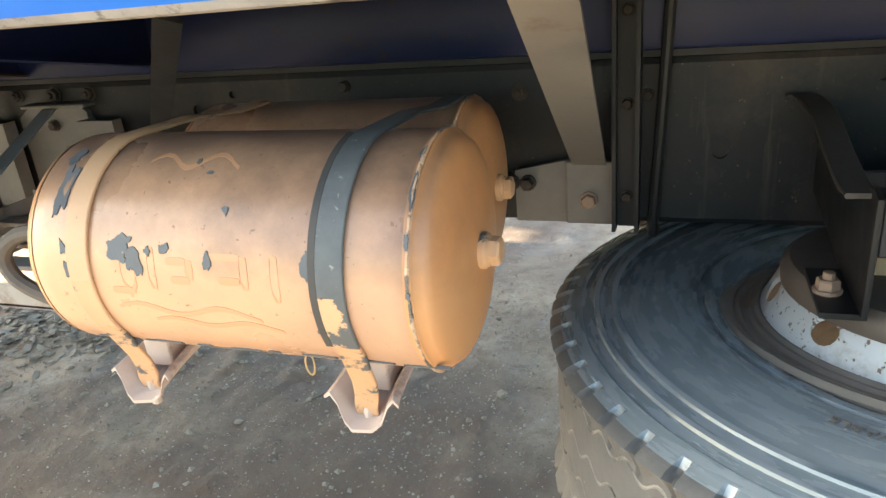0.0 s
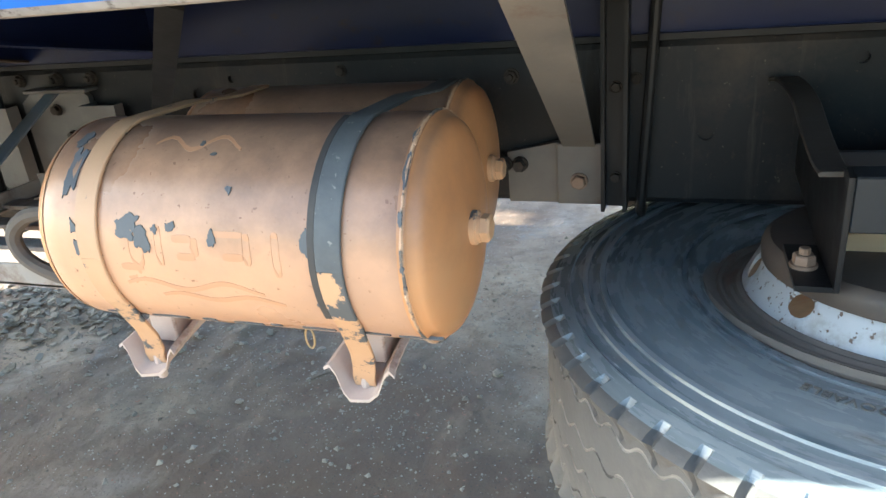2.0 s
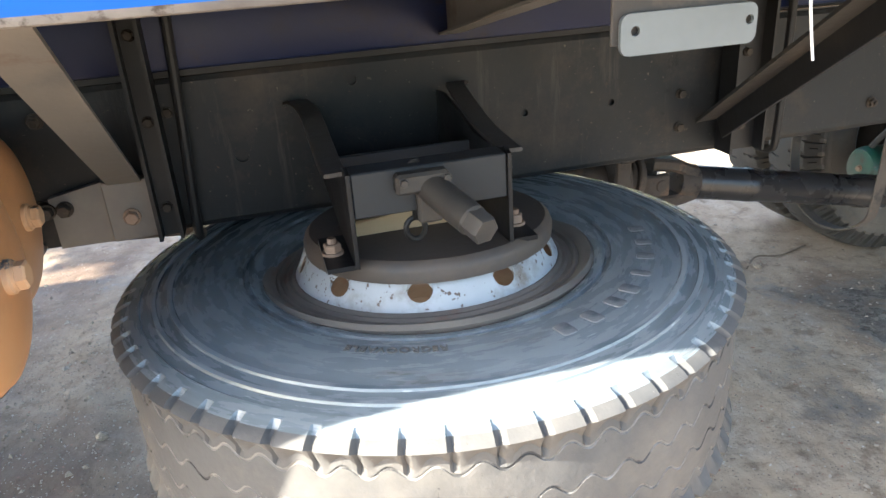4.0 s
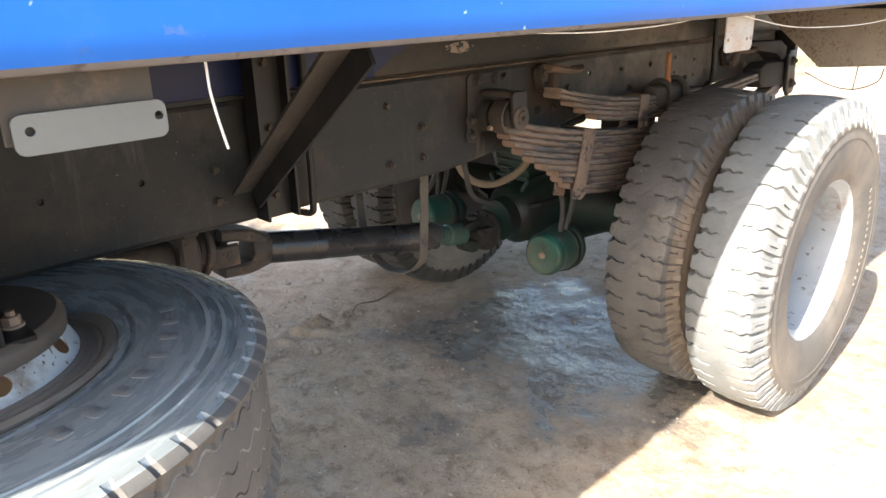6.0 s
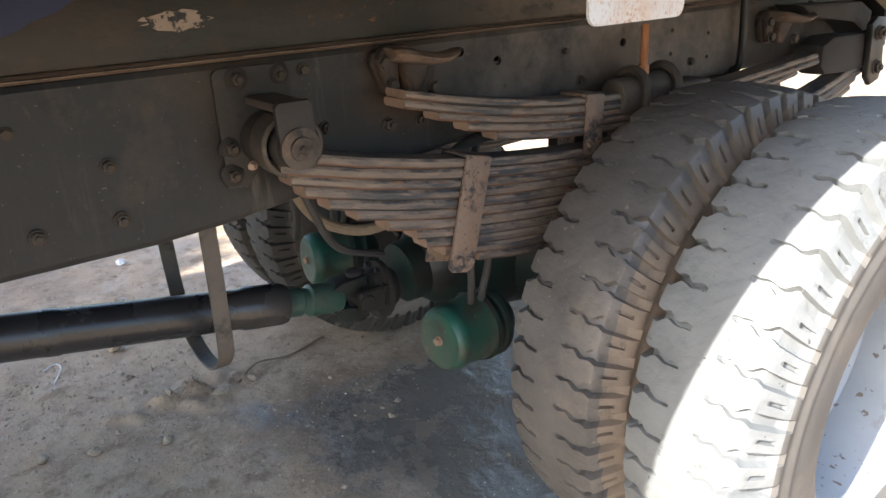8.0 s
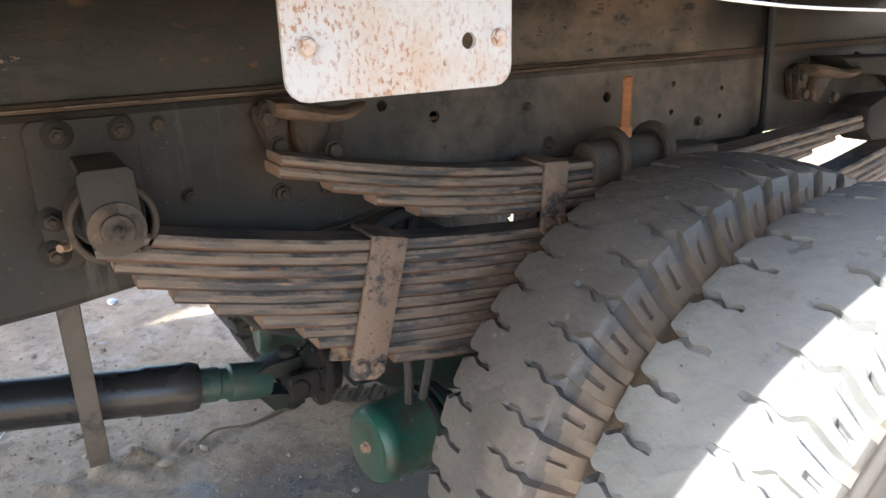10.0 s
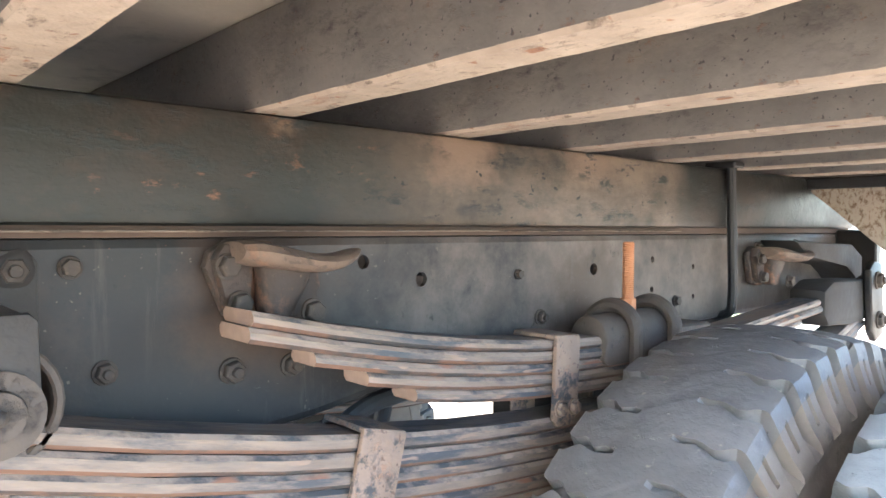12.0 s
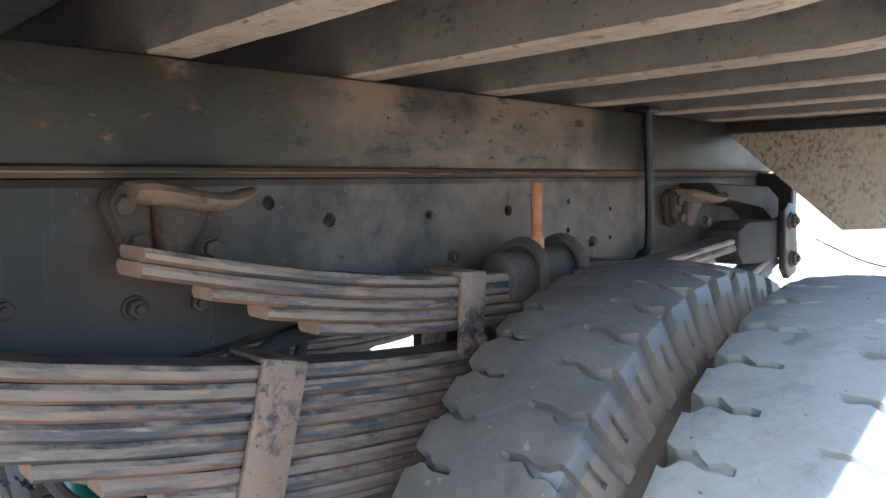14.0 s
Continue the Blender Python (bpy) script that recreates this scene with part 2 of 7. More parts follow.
RUBBER = surface("tyre_rubber", (0.070, 0.068, 0.067), (0.115, 0.110, 0.104), 14, 0.75, 0, 0.35, dust=(0.185, 0.165, 0.142), dust_from=0.48, layers=(((0.035, 0.034, 0.033), 40, 0.63, 0.66, 102, (1, 1, 0.4), 9, 0.48, 0.56), ((0.30, 0.275, 0.245), 80, 0.63, 0.67, 103, (1, 1, 0.6), 8, 0.5, 0.58)))
TREAD_DUST = surface("grey_tread_rubber", (0.152, 0.162, 0.167), (0.212, 0.222, 0.226), 9, 0.6, 0, 0.55, dust=(0.275, 0.270, 0.255), dust_from=0.54, stain=(0.10, 0.104, 0.106), stain_scale=14, stain_from=0.60, stain_soft=0.06, spots=(0.05, 0.05, 0.05), spot_scale=80, spot_from=0.69,
                     layers=(((0.035, 0.035, 0.035), 34, 0.655, 0.675, 91, (0.35, 1.5, 1), 9, 0.5, 0.56), ((0.36, 0.35, 0.33), 70, 0.64, 0.68, 92, (1, 0.5, 1), 6, 0.5, 0.6), ((0.13, 0.132, 0.132), 26, 0.54, 0.66, 93, (1, 1, 1), 4, 0.45, 0.58)))
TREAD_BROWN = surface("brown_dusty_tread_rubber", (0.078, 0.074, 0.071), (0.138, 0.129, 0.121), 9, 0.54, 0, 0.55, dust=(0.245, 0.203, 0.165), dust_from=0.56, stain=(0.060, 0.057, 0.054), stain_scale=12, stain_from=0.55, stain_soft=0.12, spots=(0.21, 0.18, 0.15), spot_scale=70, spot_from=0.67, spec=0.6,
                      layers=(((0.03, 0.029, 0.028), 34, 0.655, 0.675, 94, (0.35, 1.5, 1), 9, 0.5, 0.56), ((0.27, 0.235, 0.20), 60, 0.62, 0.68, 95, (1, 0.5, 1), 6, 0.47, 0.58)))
SIDEWALL = surface("sidewall_rubber", (0.050, 0.066, 0.078), (0.170, 0.204, 0.222), 70, 0.27, 0, 0.10, dust=(0.275, 0.305, 0.315), dust_from=0.47, stain=(0.155, 0.148, 0.135), stain_scale=34, stain_from=0.56, stain_soft=0.14, spots=(0.46, 0.49, 0.50), spot_scale=110, spot_from=0.69, spec=0.7, ring=True)
RIM_WHITE = surface("chipped_white_rim", (0.40, 0.415, 0.425), (0.50, 0.515, 0.525), 10, 0.5, 0, 0.1, spots=(0.13, 0.085, 0.06), spot_scale=95, spot_from=0.615, stain=(0.20, 0.145, 0.10), stain_scale=7, stain_from=0.515, stain_soft=0.16)
RIM_GREY = surface("pale_grey_rim", (0.27, 0.30, 0.33), (0.34, 0.37, 0.40), 8, 0.5, 0, 0.1, spots=(0.15, 0.125, 0.105), spot_scale=40, spot_from=0.64, stain=(0.2, 0.16, 0.125), stain_scale=6, stain_from=0.56, stain_soft=0.12)
PLATE_DIRTY = surface("dirty_clamp_plate", (0.065, 0.052, 0.043), (0.12, 0.092, 0.072), 8, 0.6, 0, 0.2, stain=(0.04, 0.047, 0.058), stain_scale=3, stain_from=0.5, stain_soft=0.2)
STEEL_BLUE = surface("grey_blue_steel", (0.016, 0.019, 0.022), (0.030, 0.033, 0.036), 8, 0.5, 0, 0.1, dust=(0.07, 0.062, 0.054), dust_from=0.56, spec=0.35)
WINCH = surface("grimy_winch_steel", (0.034, 0.031, 0.028), (0.066, 0.056, 0.047), 18, 0.6, 0.1, 0.25, stain=(0.10, 0.075, 0.055), stain_scale=10, stain_from=0.58, stain_soft=0.1)
SPARE_TILT = -3.0
RIM_RUST = surface("dusty_brown_rim", (0.13, 0.108, 0.09), (0.21, 0.178, 0.146), 40, 0.8, 0, 0.3, stain=(0.16, 0.10, 0.07), stain_scale=30, stain_from=0.55, stain_soft=0.1, ring=True)
PLATE_SILVER = surface("scuffed_silver_plate", (0.115, 0.132, 0.138), (0.175, 0.194, 0.198), 7, 0.34, 0.3, 0.06, stain=(0.10, 0.085, 0.07), stain_scale=5, stain_from=0.6, stain_soft=0.2)
PLATE_RUST = surface("rust_flecked_white_plate", (0.36, 0.355, 0.345), (0.41, 0.408, 0.40), 12, 0.5, 0, 0.1, stain=(0.345, 0.275, 0.215), stain_scale=16, stain_from=0.49, stain_soft=0.2,
                     layers=(((0.35, 0.265, 0.195), 30, 0.48, 0.66, 97, (1, 1, 0.7), 14, 0.40, 0.6), ((0.235, 0.118, 0.058), 400, 0.525, 0.575, 96, (1, 1, 0.6), 18, 0.36, 0.60), ((0.13, 0.075, 0.05), 160, 0.62, 0.66, 98, (1, 1, 0.7), 20, 0.42, 0.55)))
GUARD = surface("muddy_guard_plate", (0.24, 0.195, 0.15), (0.32, 0.268, 0.21), 5, 0.85, 0, 0.5, dust=(0.22, 0.172, 0.128), dust_from=0.5,
                layers=(((0.135, 0.085, 0.05), 130, 0.50, 0.58, 99, (1, 0.9, 0.6), 5, 0.40, 0.56), ((0.08, 0.048, 0.028), 85, 0.565, 0.63, 100, (1, 1, 0.6), 4, 0.42, 0.56)))
GREEN = surface("green_paint", (0.011, 0.070, 0.052), (0.016, 0.10, 0.072), 9, 0.34, 0, 0.08, dust=(0.06, 0.078, 0.066), dust_from=0.5, stain=(0.035, 0.035, 0.028), stain_scale=7, stain_from=0.58, stain_soft=0.1, spots=(0.1, 0.085, 0.065), spot_scale=60, spot_from=0.69)
GREEN_DULL = surface("grimy_green_paint", (0.005, 0.021, 0.017), (0.008, 0.034, 0.026), 9, 0.55, 0, 0.3, stain=(0.014, 0.012, 0.010), stain_scale=7, stain_from=0.42, stain_soft=0.15)
GREEN_DIRTY = surface("dirty_green_paint", (0.010, 0.062, 0.046), (0.016, 0.095, 0.068), 9, 0.36, 0, 0.15, dust=(0.075, 0.082, 0.066), dust_from=0.47, stain=(0.05, 0.042, 0.032), stain_scale=11, stain_from=0.54, stain_soft=0.12, spots=(0.13, 0.1, 0.075), spot_scale=70, spot_from=0.66)
LOOP_STEEL = surface("brown_grey_strap_steel", (0.062, 0.054, 0.047), (0.115, 0.097, 0.08), 14, 0.6, 0, 0.25, stain=(0.03, 0.028, 0.027), stain_scale=16, stain_from=0.53, stain_soft=0.1, spots=(0.15, 0.09, 0.06), spot_scale=45, spot_from=0.66)
BOLT_PAINTED = surface("pale_rusty_bolt", (0.34, 0.27, 0.22), (0.42, 0.36, 0.31), 60, 0.6, 0, 0.2, stain=(0.2, 0.11, 0.07), stain_scale=90, stain_from=0.5)
DUSTY_CONDUIT = surface("dusty_grey_conduit", (0.15, 0.14, 0.125), (0.22, 0.2, 0.18), 40, 0.7, 0, 0.2)
SKIRT = surface("black_rubber_skirt", (0.006, 0.0072, 0.009), (0.011, 0.0125, 0.0145), 8, 0.65, 0, 0.2, dust=(0.020, 0.019, 0.018), dust_from=0.58, spec=0.25)
CLOD = surface("dry_dirt_lump", (0.27, 0.21, 0.15), (0.39, 0.31, 0.22), 2.5, 0.95, 0, 0.6, stain=(0.2, 0.155, 0.11), stain_scale=3, stain_from=0.52, fine=9.0)
GRIME = surface("oily_black_grime", (0.010, 0.009, 0.009), (0.024, 0.02, 0.017), 14, 0.85, 0, 0.3)
SHAFT = surface("shaft_black_paint", (0.02, 0.02, 0.022), (0.032, 0.031, 0.032), 7, 0.28, 0.0, 0.05, dust=(0.07, 0.062, 0.055), dust_from=0.6)
HOSE = surface("black_rubber_hose", (0.03, 0.03, 0.032), (0.06, 0.056, 0.052), 20, 0.65, 0, 0.15)
BRAID = surface("dusty_braided_hose", (0.13, 0.10, 0.07), (0.20, 0.155, 0.11), 60, 0.8, 0, 0.4)
YELLOW = surface("yellow_paint", (0.23, 0.20, 0.03), (0.28, 0.245, 0.045), 5, 0.5, 0, 0.08, stain=(0.2, 0.175, 0.06), stain_scale=4, stain_from=0.55, stain_soft=0.2, spots=(0.1, 0.09, 0.05), spot_scale=25, spot_from=0.68)
FLAP = surface("dusty_rubber_flap", (0.165, 0.148, 0.124), (0.225, 0.202, 0.17), 4, 0.85, 0, 0.2, dust=(0.27, 0.245, 0.207), dust_from=0.5, spots=(0.17, 0.15, 0.125), spot_scale=150, spot_from=0.64)
WIRE_WHITE = plain("white_cord", (0.75, 0.74, 0.72), 0.6)
BRASS = surface("dirty_brass", (0.40, 0.28, 0.14), (0.5, 0.36, 0.19), 30, 0.5, 0.4, 0.2)
WOOD = surface("pale_plank", (0.52, 0.36, 0.2), (0.6, 0.43, 0.26), 8, 0.7, 0, 0.15, stretch=(0.3, 3, 3))
STONE = surface("grey_pebble", (0.27, 0.22, 0.17), (0.43, 0.37, 0.295), 9, 0.95, 0, 0.3, stain=(0.2, 0.155, 0.115), stain_scale=7, stain_from=0.5)
LITTER = plain("white_plastic_litter", (0.8, 0.8, 0.8), 0.5)
BARK = surface("bark", (0.12, 0.085, 0.06), (0.2, 0.15, 0.11), 20, 0.9, 0, 0.4)
GRASS = surface("grass_green", (0.19, 0.225, 0.115), (0.27, 0.295, 0.165), 3, 0.7, 0, 0)
FOLIAGE = surface("leaf_green", (0.05, 0.11, 0.03), (0.09, 0.16, 0.04), 3, 0.6, 0, 0)
PEEL = surface("peeled_paint", (0.17, 0.14, 0.115), (0.25, 0.205, 0.17), 30, 0.8, 0, 0.4, stain=(0.016, 0.018, 0.022), stain_scale=55, stain_from=0.49, stain_soft=0.05)
FLOOR_PLATE = surface("dusty_floor_plate", (0.15, 0.132, 0.11), (0.23, 0.20, 0.165), 8, 0.8, 0, 0.2, stain=(0.07, 0.06, 0.052), stain_scale=4, stain_from=0.55, stain_soft=0.15)



def dust_shade_film(m, colour):
    """Brown dust settled on the upward side of a painted thing, its shade put into the same colour, blotchy at its
    edge.
    """
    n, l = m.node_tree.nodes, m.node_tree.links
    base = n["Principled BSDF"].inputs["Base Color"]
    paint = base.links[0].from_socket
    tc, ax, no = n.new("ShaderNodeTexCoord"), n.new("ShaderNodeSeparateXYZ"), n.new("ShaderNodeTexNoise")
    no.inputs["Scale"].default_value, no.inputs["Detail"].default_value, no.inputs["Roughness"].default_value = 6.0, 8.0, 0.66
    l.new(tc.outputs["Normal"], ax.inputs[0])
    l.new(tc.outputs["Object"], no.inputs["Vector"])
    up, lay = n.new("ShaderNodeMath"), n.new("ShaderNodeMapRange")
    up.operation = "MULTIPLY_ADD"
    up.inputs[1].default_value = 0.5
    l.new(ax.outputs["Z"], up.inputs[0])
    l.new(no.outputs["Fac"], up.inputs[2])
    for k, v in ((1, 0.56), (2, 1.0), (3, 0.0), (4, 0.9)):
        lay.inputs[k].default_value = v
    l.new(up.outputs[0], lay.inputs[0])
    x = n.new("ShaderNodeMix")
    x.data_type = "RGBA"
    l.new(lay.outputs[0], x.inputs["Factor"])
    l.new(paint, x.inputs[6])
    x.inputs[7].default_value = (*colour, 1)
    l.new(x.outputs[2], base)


def soil():
    """Trodden dirt: brown and pale dust, oily glossy stains, a darker patch under tank and spare, clods, grit and fine
    cracks.
    """
    m = bpy.data.materials.new("dry_oily_soil")
    m.use_nodes = True
    n, l = m.node_tree.nodes, m.node_tree.links
    b = n["Principled BSDF"]
    tc = n.new("ShaderNodeTexCoord")

    def grain(s, detail, seed, rough=0.6, warp=0.0):
        t = n.new("ShaderNodeTexNoise")
        t.noise_dimensions = "4D"
        for k, v in (("W", seed), ("Scale", s), ("Detail", detail), ("Roughness", rough), ("Distortion", warp)):
            t.inputs[k].default_value = v
        l.new(tc.outputs["Object"], t.inputs["Vector"])
        return t.outputs["Fac"]

    def ramp(f, lo, hi, a=0.0, c=1.0):
        r = n.new("ShaderNodeMapRange")
        for k, v in ((1, lo), (2, hi), (3, a), (4, c)):
            r.inputs[k].default_value = v
        l.new(f, r.inputs[0])
        return r.outputs[0]

    def blend(f, a, c):
        x = n.new("ShaderNodeMix")
        x.data_type = "RGBA"
        l.new(f, x.inputs["Factor"])
        for k, v in ((6, a), (7, c)):
            if isinstance(v, tuple):
                x.inputs[k].default_value = (*v, 1)
            else:
                l.new(v, x.inputs[k])
        return x.outputs[2]

    def add(a, c, k):
        x = n.new("ShaderNodeMath")
        x.operation = "MULTIPLY_ADD"
        l.new(c, x.inputs[0])
        x.inputs[1].default_value = k
        l.new(a, x.inputs[2])
        return x.outputs[0]

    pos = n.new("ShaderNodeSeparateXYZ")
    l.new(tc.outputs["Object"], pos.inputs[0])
    dark_soil = add(grain(0.95, 9.0, 5.0, 0.62, 0.4), ramp(pos.outputs[0], -0.9, 1.3), -0.17)
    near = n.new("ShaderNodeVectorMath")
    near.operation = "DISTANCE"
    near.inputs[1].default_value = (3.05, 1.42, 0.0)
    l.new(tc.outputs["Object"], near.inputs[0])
    dark_soil = add(dark_soil, ramp(near.outputs["Value"], 0.2, 0.95, 1.0, 0.0), 0.13)
    # Round patch under the tank and spare wheel, darker than the soil around.
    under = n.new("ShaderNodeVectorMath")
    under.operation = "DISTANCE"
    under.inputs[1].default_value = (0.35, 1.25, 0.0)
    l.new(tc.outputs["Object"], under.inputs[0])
    dark_soil = add(dark_soil, ramp(under.outputs["Value"], 0.5, 1.6, 1.0, 0.0), 0.15)
    dark_soil = ramp(dark_soil, 0.38, 0.53)
    wet = add(add(grain(2.3, 8.0, 31.0, 0.68, 0.3), ramp(near.outputs["Value"], 0.15, 1.05, 1.0, 0.0), 0.34), grain(19.0, 4.0, 33.0, 0.6), 0.16)
    wet = ramp(wet, 0.71, 0.83)
    col = blend(ramp(grain(6.0, 8.0, 1.0, 0.7), 0.3, 0.7), (0.325, 0.238, 0.160), (0.44, 0.344, 0.248))
    col = blend(ramp(grain(1.7, 7.0, 9.0, 0.65), 0.5, 0.72), col, (0.49, 0.43, 0.365))
    col = blend(dark_soil, col, (0.165, 0.106, 0.068))
    col = blend(ramp(grain(11.0, 8.0, 12.0, 0.72, 0.3), 0.50, 0.62, 0.0, 0.75), col, (0.185, 0.128, 0.084))
    col = blend(ramp(grain(34.0, 5.0, 2.0, 0.75), 0.60, 0.70, 0.0, 0.7), col, (0.13, 0.10, 0.078))
    col = blend(wet, col, (0.15, 0.135, 0.118))
    col = blend(ramp(grain(85.0, 2.0, 7.0), 0.672, 0.71), col, (0.52, 0.475, 0.41))
    col = blend(ramp(grain(60.0, 2.0, 17.0), 0.67, 0.70), col, (0.3, 0.15, 0.1))
    col = blend(ramp(grain(140.0, 2.0, 27.0), 0.64, 0.68), col, (0.09, 0.075, 0.06))
    l.new(col, b.inputs["Base Color"])
    gloss = n.new("ShaderNodeMix")
    l.new(wet, gloss.inputs[0])
    l.new(ramp(dark_soil, 0.0, 1.0, 0.93, 0.72), gloss.inputs[2])
    gloss.inputs[3].default_value = 0.20
    l.new(gloss.outputs[0], b.inputs["Roughness"])
    h = add(grain(3.6, 10.0, 3.0, 0.56, 0.25), grain(30.0, 5.0, 4.0, 0.7), 0.13)
    bp = n.new("ShaderNodeBump")
    bp.inputs["Strength"].default_value, bp.inputs["Distance"].default_value = 1.0, 0.034
    l.new(h, bp.inputs["Height"])
    l.new(bp.outputs[0], b.inputs["Normal"])
    return m


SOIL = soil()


# ---------------------------------------------------------------- mesh tools
def part(name, bm, material, parent=None, label="", smooth=0.6):
    me = bpy.data.meshes.new(name)
    bmesh.ops.recalc_face_normals(bm, faces=bm.faces)
    bm.to_mesh(me)
    bm.free()
    return part_of(name, me, material, parent, label, smooth)


def part_of(name, me, material, parent=None, label="", smooth=0.6):
    for m in (material if isinstance(material, (list, tuple)) else [material]):
        me.materials.append(m)
    ob = new(name, me)
    if parent:
        ob.parent = parent
    if smooth:
        me.polygons.foreach_set("use_smooth", [True] * len(me.polygons))
        me.set_sharp_from_angle(angle=smooth)
    if label:
        ob["label"] = label
    return ob


def thing(name, at, label, category, group="", kind=""):
    ob = new(name)
    ob.location = at
    ob.empty_display_size = 0.1
    return tagged(ob, label, category, group, kind)


def settle(ob):
    """Shift a world-built part to its parent's origin."""
    p, v = ob.parent, Vector((0, 0, 0))
    while p:
        v -= p.location
        p = p.parent
    ob.data.transform(Matrix.Translation(v))
    return ob


def put(name, bm, material, parent, label="", smooth=0.6):
    return settle(part(name, bm, material, parent, label, smooth))


def box(bm, x0, x1, y0, y1, z0, z1, bevel=0.0, m=None, seg=1):
    n0 = len(bm.verts)
    r = bmesh.ops.create_cube(bm, size=1)
    mat = Matrix.Translation(((x0 + x1) / 2, (y0 + y1) / 2, (z0 + z1) / 2)) @ Matrix.Diagonal((abs(x1 - x0), abs(y1 - y0), abs(z1 - z0), 1))
    bmesh.ops.transform(bm, matrix=mat, verts=r["verts"])
    if bevel:
        ed = list({e for v in r["verts"] for e in v.link_edges})
        bmesh.ops.bevel(bm, geom=ed, offset=bevel, segments=seg, affect="EDGES", profile=0.5)
    if m:
        bm.verts.ensure_lookup_table()
        bmesh.ops.transform(bm, matrix=m, verts=bm.verts[n0:])
    return bm


def axis_matrix(a, b):
    """Local z runs from a to b."""
    a, b = Vector(a), Vector(b)
    return Matrix.Translation(a) @ (b - a).to_track_quat("Z", "Y").to_matrix().to_4x4()


def lathe(bm, profile, m, seg=32, closed=False):
    """Turns (radius, height) pairs round local z."""
    rings = []
    for r, h in profile:
        if r < 1e-6:
            rings.append([bm.verts.new(m @ Vector((0, 0, h)))])
        else:
            rings.append([bm.verts.new(m @ Vector((r * math.cos(2 * math.pi * i / seg), r * math.sin(2 * math.pi * i / seg), h))) for i in range(seg)])
    pairs = list(zip(rings, rings[1:])) + ([(rings[-1], rings[0])] if closed else [])
    for p, q in pairs:
        for i in range(seg):
            j = (i + 1) % seg
            vs = [p[i % len(p)], p[j % len(p)], q[j % len(q)], q[i % len(q)]]
            vs = list(dict.fromkeys(vs))
            if len(vs) > 2:
                bm.faces.new(vs)
    return bm


def rod(bm, a, b, r, seg=12, chamfer=0.15):
    h, c = (Vector(b) - Vector(a)).length, r * chamfer
    return lathe(bm, [(0, 0), (r - c, 0), (r, c), (r, h - c), (r - c, h), (0, h)], axis_matrix(a, b), seg)


def spline(pts, n=6):
    """Smooth points through a few given ones."""
    p = [Vector(q) for q in pts]
    p = [p[0] * 2 - p[1]] + p + [p[-1] * 2 - p[-2]]
    out = []
    for i in range(1, len(p) - 2):
        for k in range(n):
            t = k / n
            a, b, c, d = p[i - 1], p[i], p[i + 1], p[i + 2]
            out.append(0.5 * (2 * b + (c - a) * t + (2 * a - 5 * b + 4 * c - d) * t * t + (3 * b - 3 * c + d - a) * t ** 3))
    return out + [p[-2]]


def sweep(bm, pts, section, side=None):
    """Drags a flat closed section (u, v) along points; u lies along side where it is given."""
    pts = [Vector(p) for p in pts]
    rings, u = [], None
    for i, p in enumerate(pts):
        d = (pts[min(i + 1, len(pts) - 1)] - pts[max(i - 1, 0)]).normalized()
        if side is not None:
            u = Vector(side)
        elif u is None:
            u = d.orthogonal()
        u = (u - d * u.dot(d)).normalized()
        v = d.cross(u)
        rings.append([bm.verts.new(p + u * s + v * t) for s, t in section])
    n = len(section)
    for p, q in zip(rings, rings[1:]):
        for i in range(n):
            bm.faces.new((p[i], p[(i + 1) % n], q[(i + 1) % n], q[i]))
    bm.faces.new(rings[0][::-1])
    bm.faces.new(rings[-1])
    return bm


def ring_section(r, n=8):
    return [(r * math.cos(2 * math.pi * i / n), r * math.sin(2 * math.pi * i / n)) for i in range(n)]


def flat_section(w, t, c=0.0015):
    a, b = w / 2, t / 2
    c = min(c, b * 0.6)
    return [(a - c, -b), (a, -b + c), (a, b - c), (a - c, b), (-a + c, b), (-a, b - c), (-a, -b + c), (-a + c, -b)]


def tube(bm, pts, r, n=8, smooth=6):
    return sweep(bm, spline(pts, smooth) if smooth else pts, ring_section(r, n))


def prism(bm, outline, axis, a, b, bevel=0.0):
    """A flat outline pushed from a to b along an axis: outline is (y, z), (x, z) or (x, y) pairs."""
    def at(p, h):
        return {"x": (h, p[0], p[1]), "y": (p[0], h, p[1]), "z": (p[0], p[1], h)}[axis]
    lo, hi = [bm.verts.new(at(p, a)) for p in outline], [bm.verts.new(at(p, b)) for p in outline]
    n = len(outline)
    f = [bm.faces.new(lo), bm.faces.new(hi[::-1])]
    for i in range(n):
        f.append(bm.faces.new((lo[i], lo[(i + 1) % n], hi[(i + 1) % n], hi[i])))
    if bevel:
        bmesh.ops.bevel(bm, geom=list(set(f[0].edges) | set(f[1].edges)), offset=bevel, segments=2, affect="EDGES", profile=0.5)
    return bm


def round_rect(x0, x1, z0, z1, r, n=4):
    out = []
    for cx, cz, a in ((x1 - r, z1 - r, 0), (x0 + r, z1 - r, 90), (x0 + r, z0 + r, 180), (x1 - r, z0 + r, 270)):
        for i in range(n + 1):
            t = radians(a + 90 * i / n)
            out.append((cx + r * math.cos(t), cz + r * math.sin(t)))
    return out


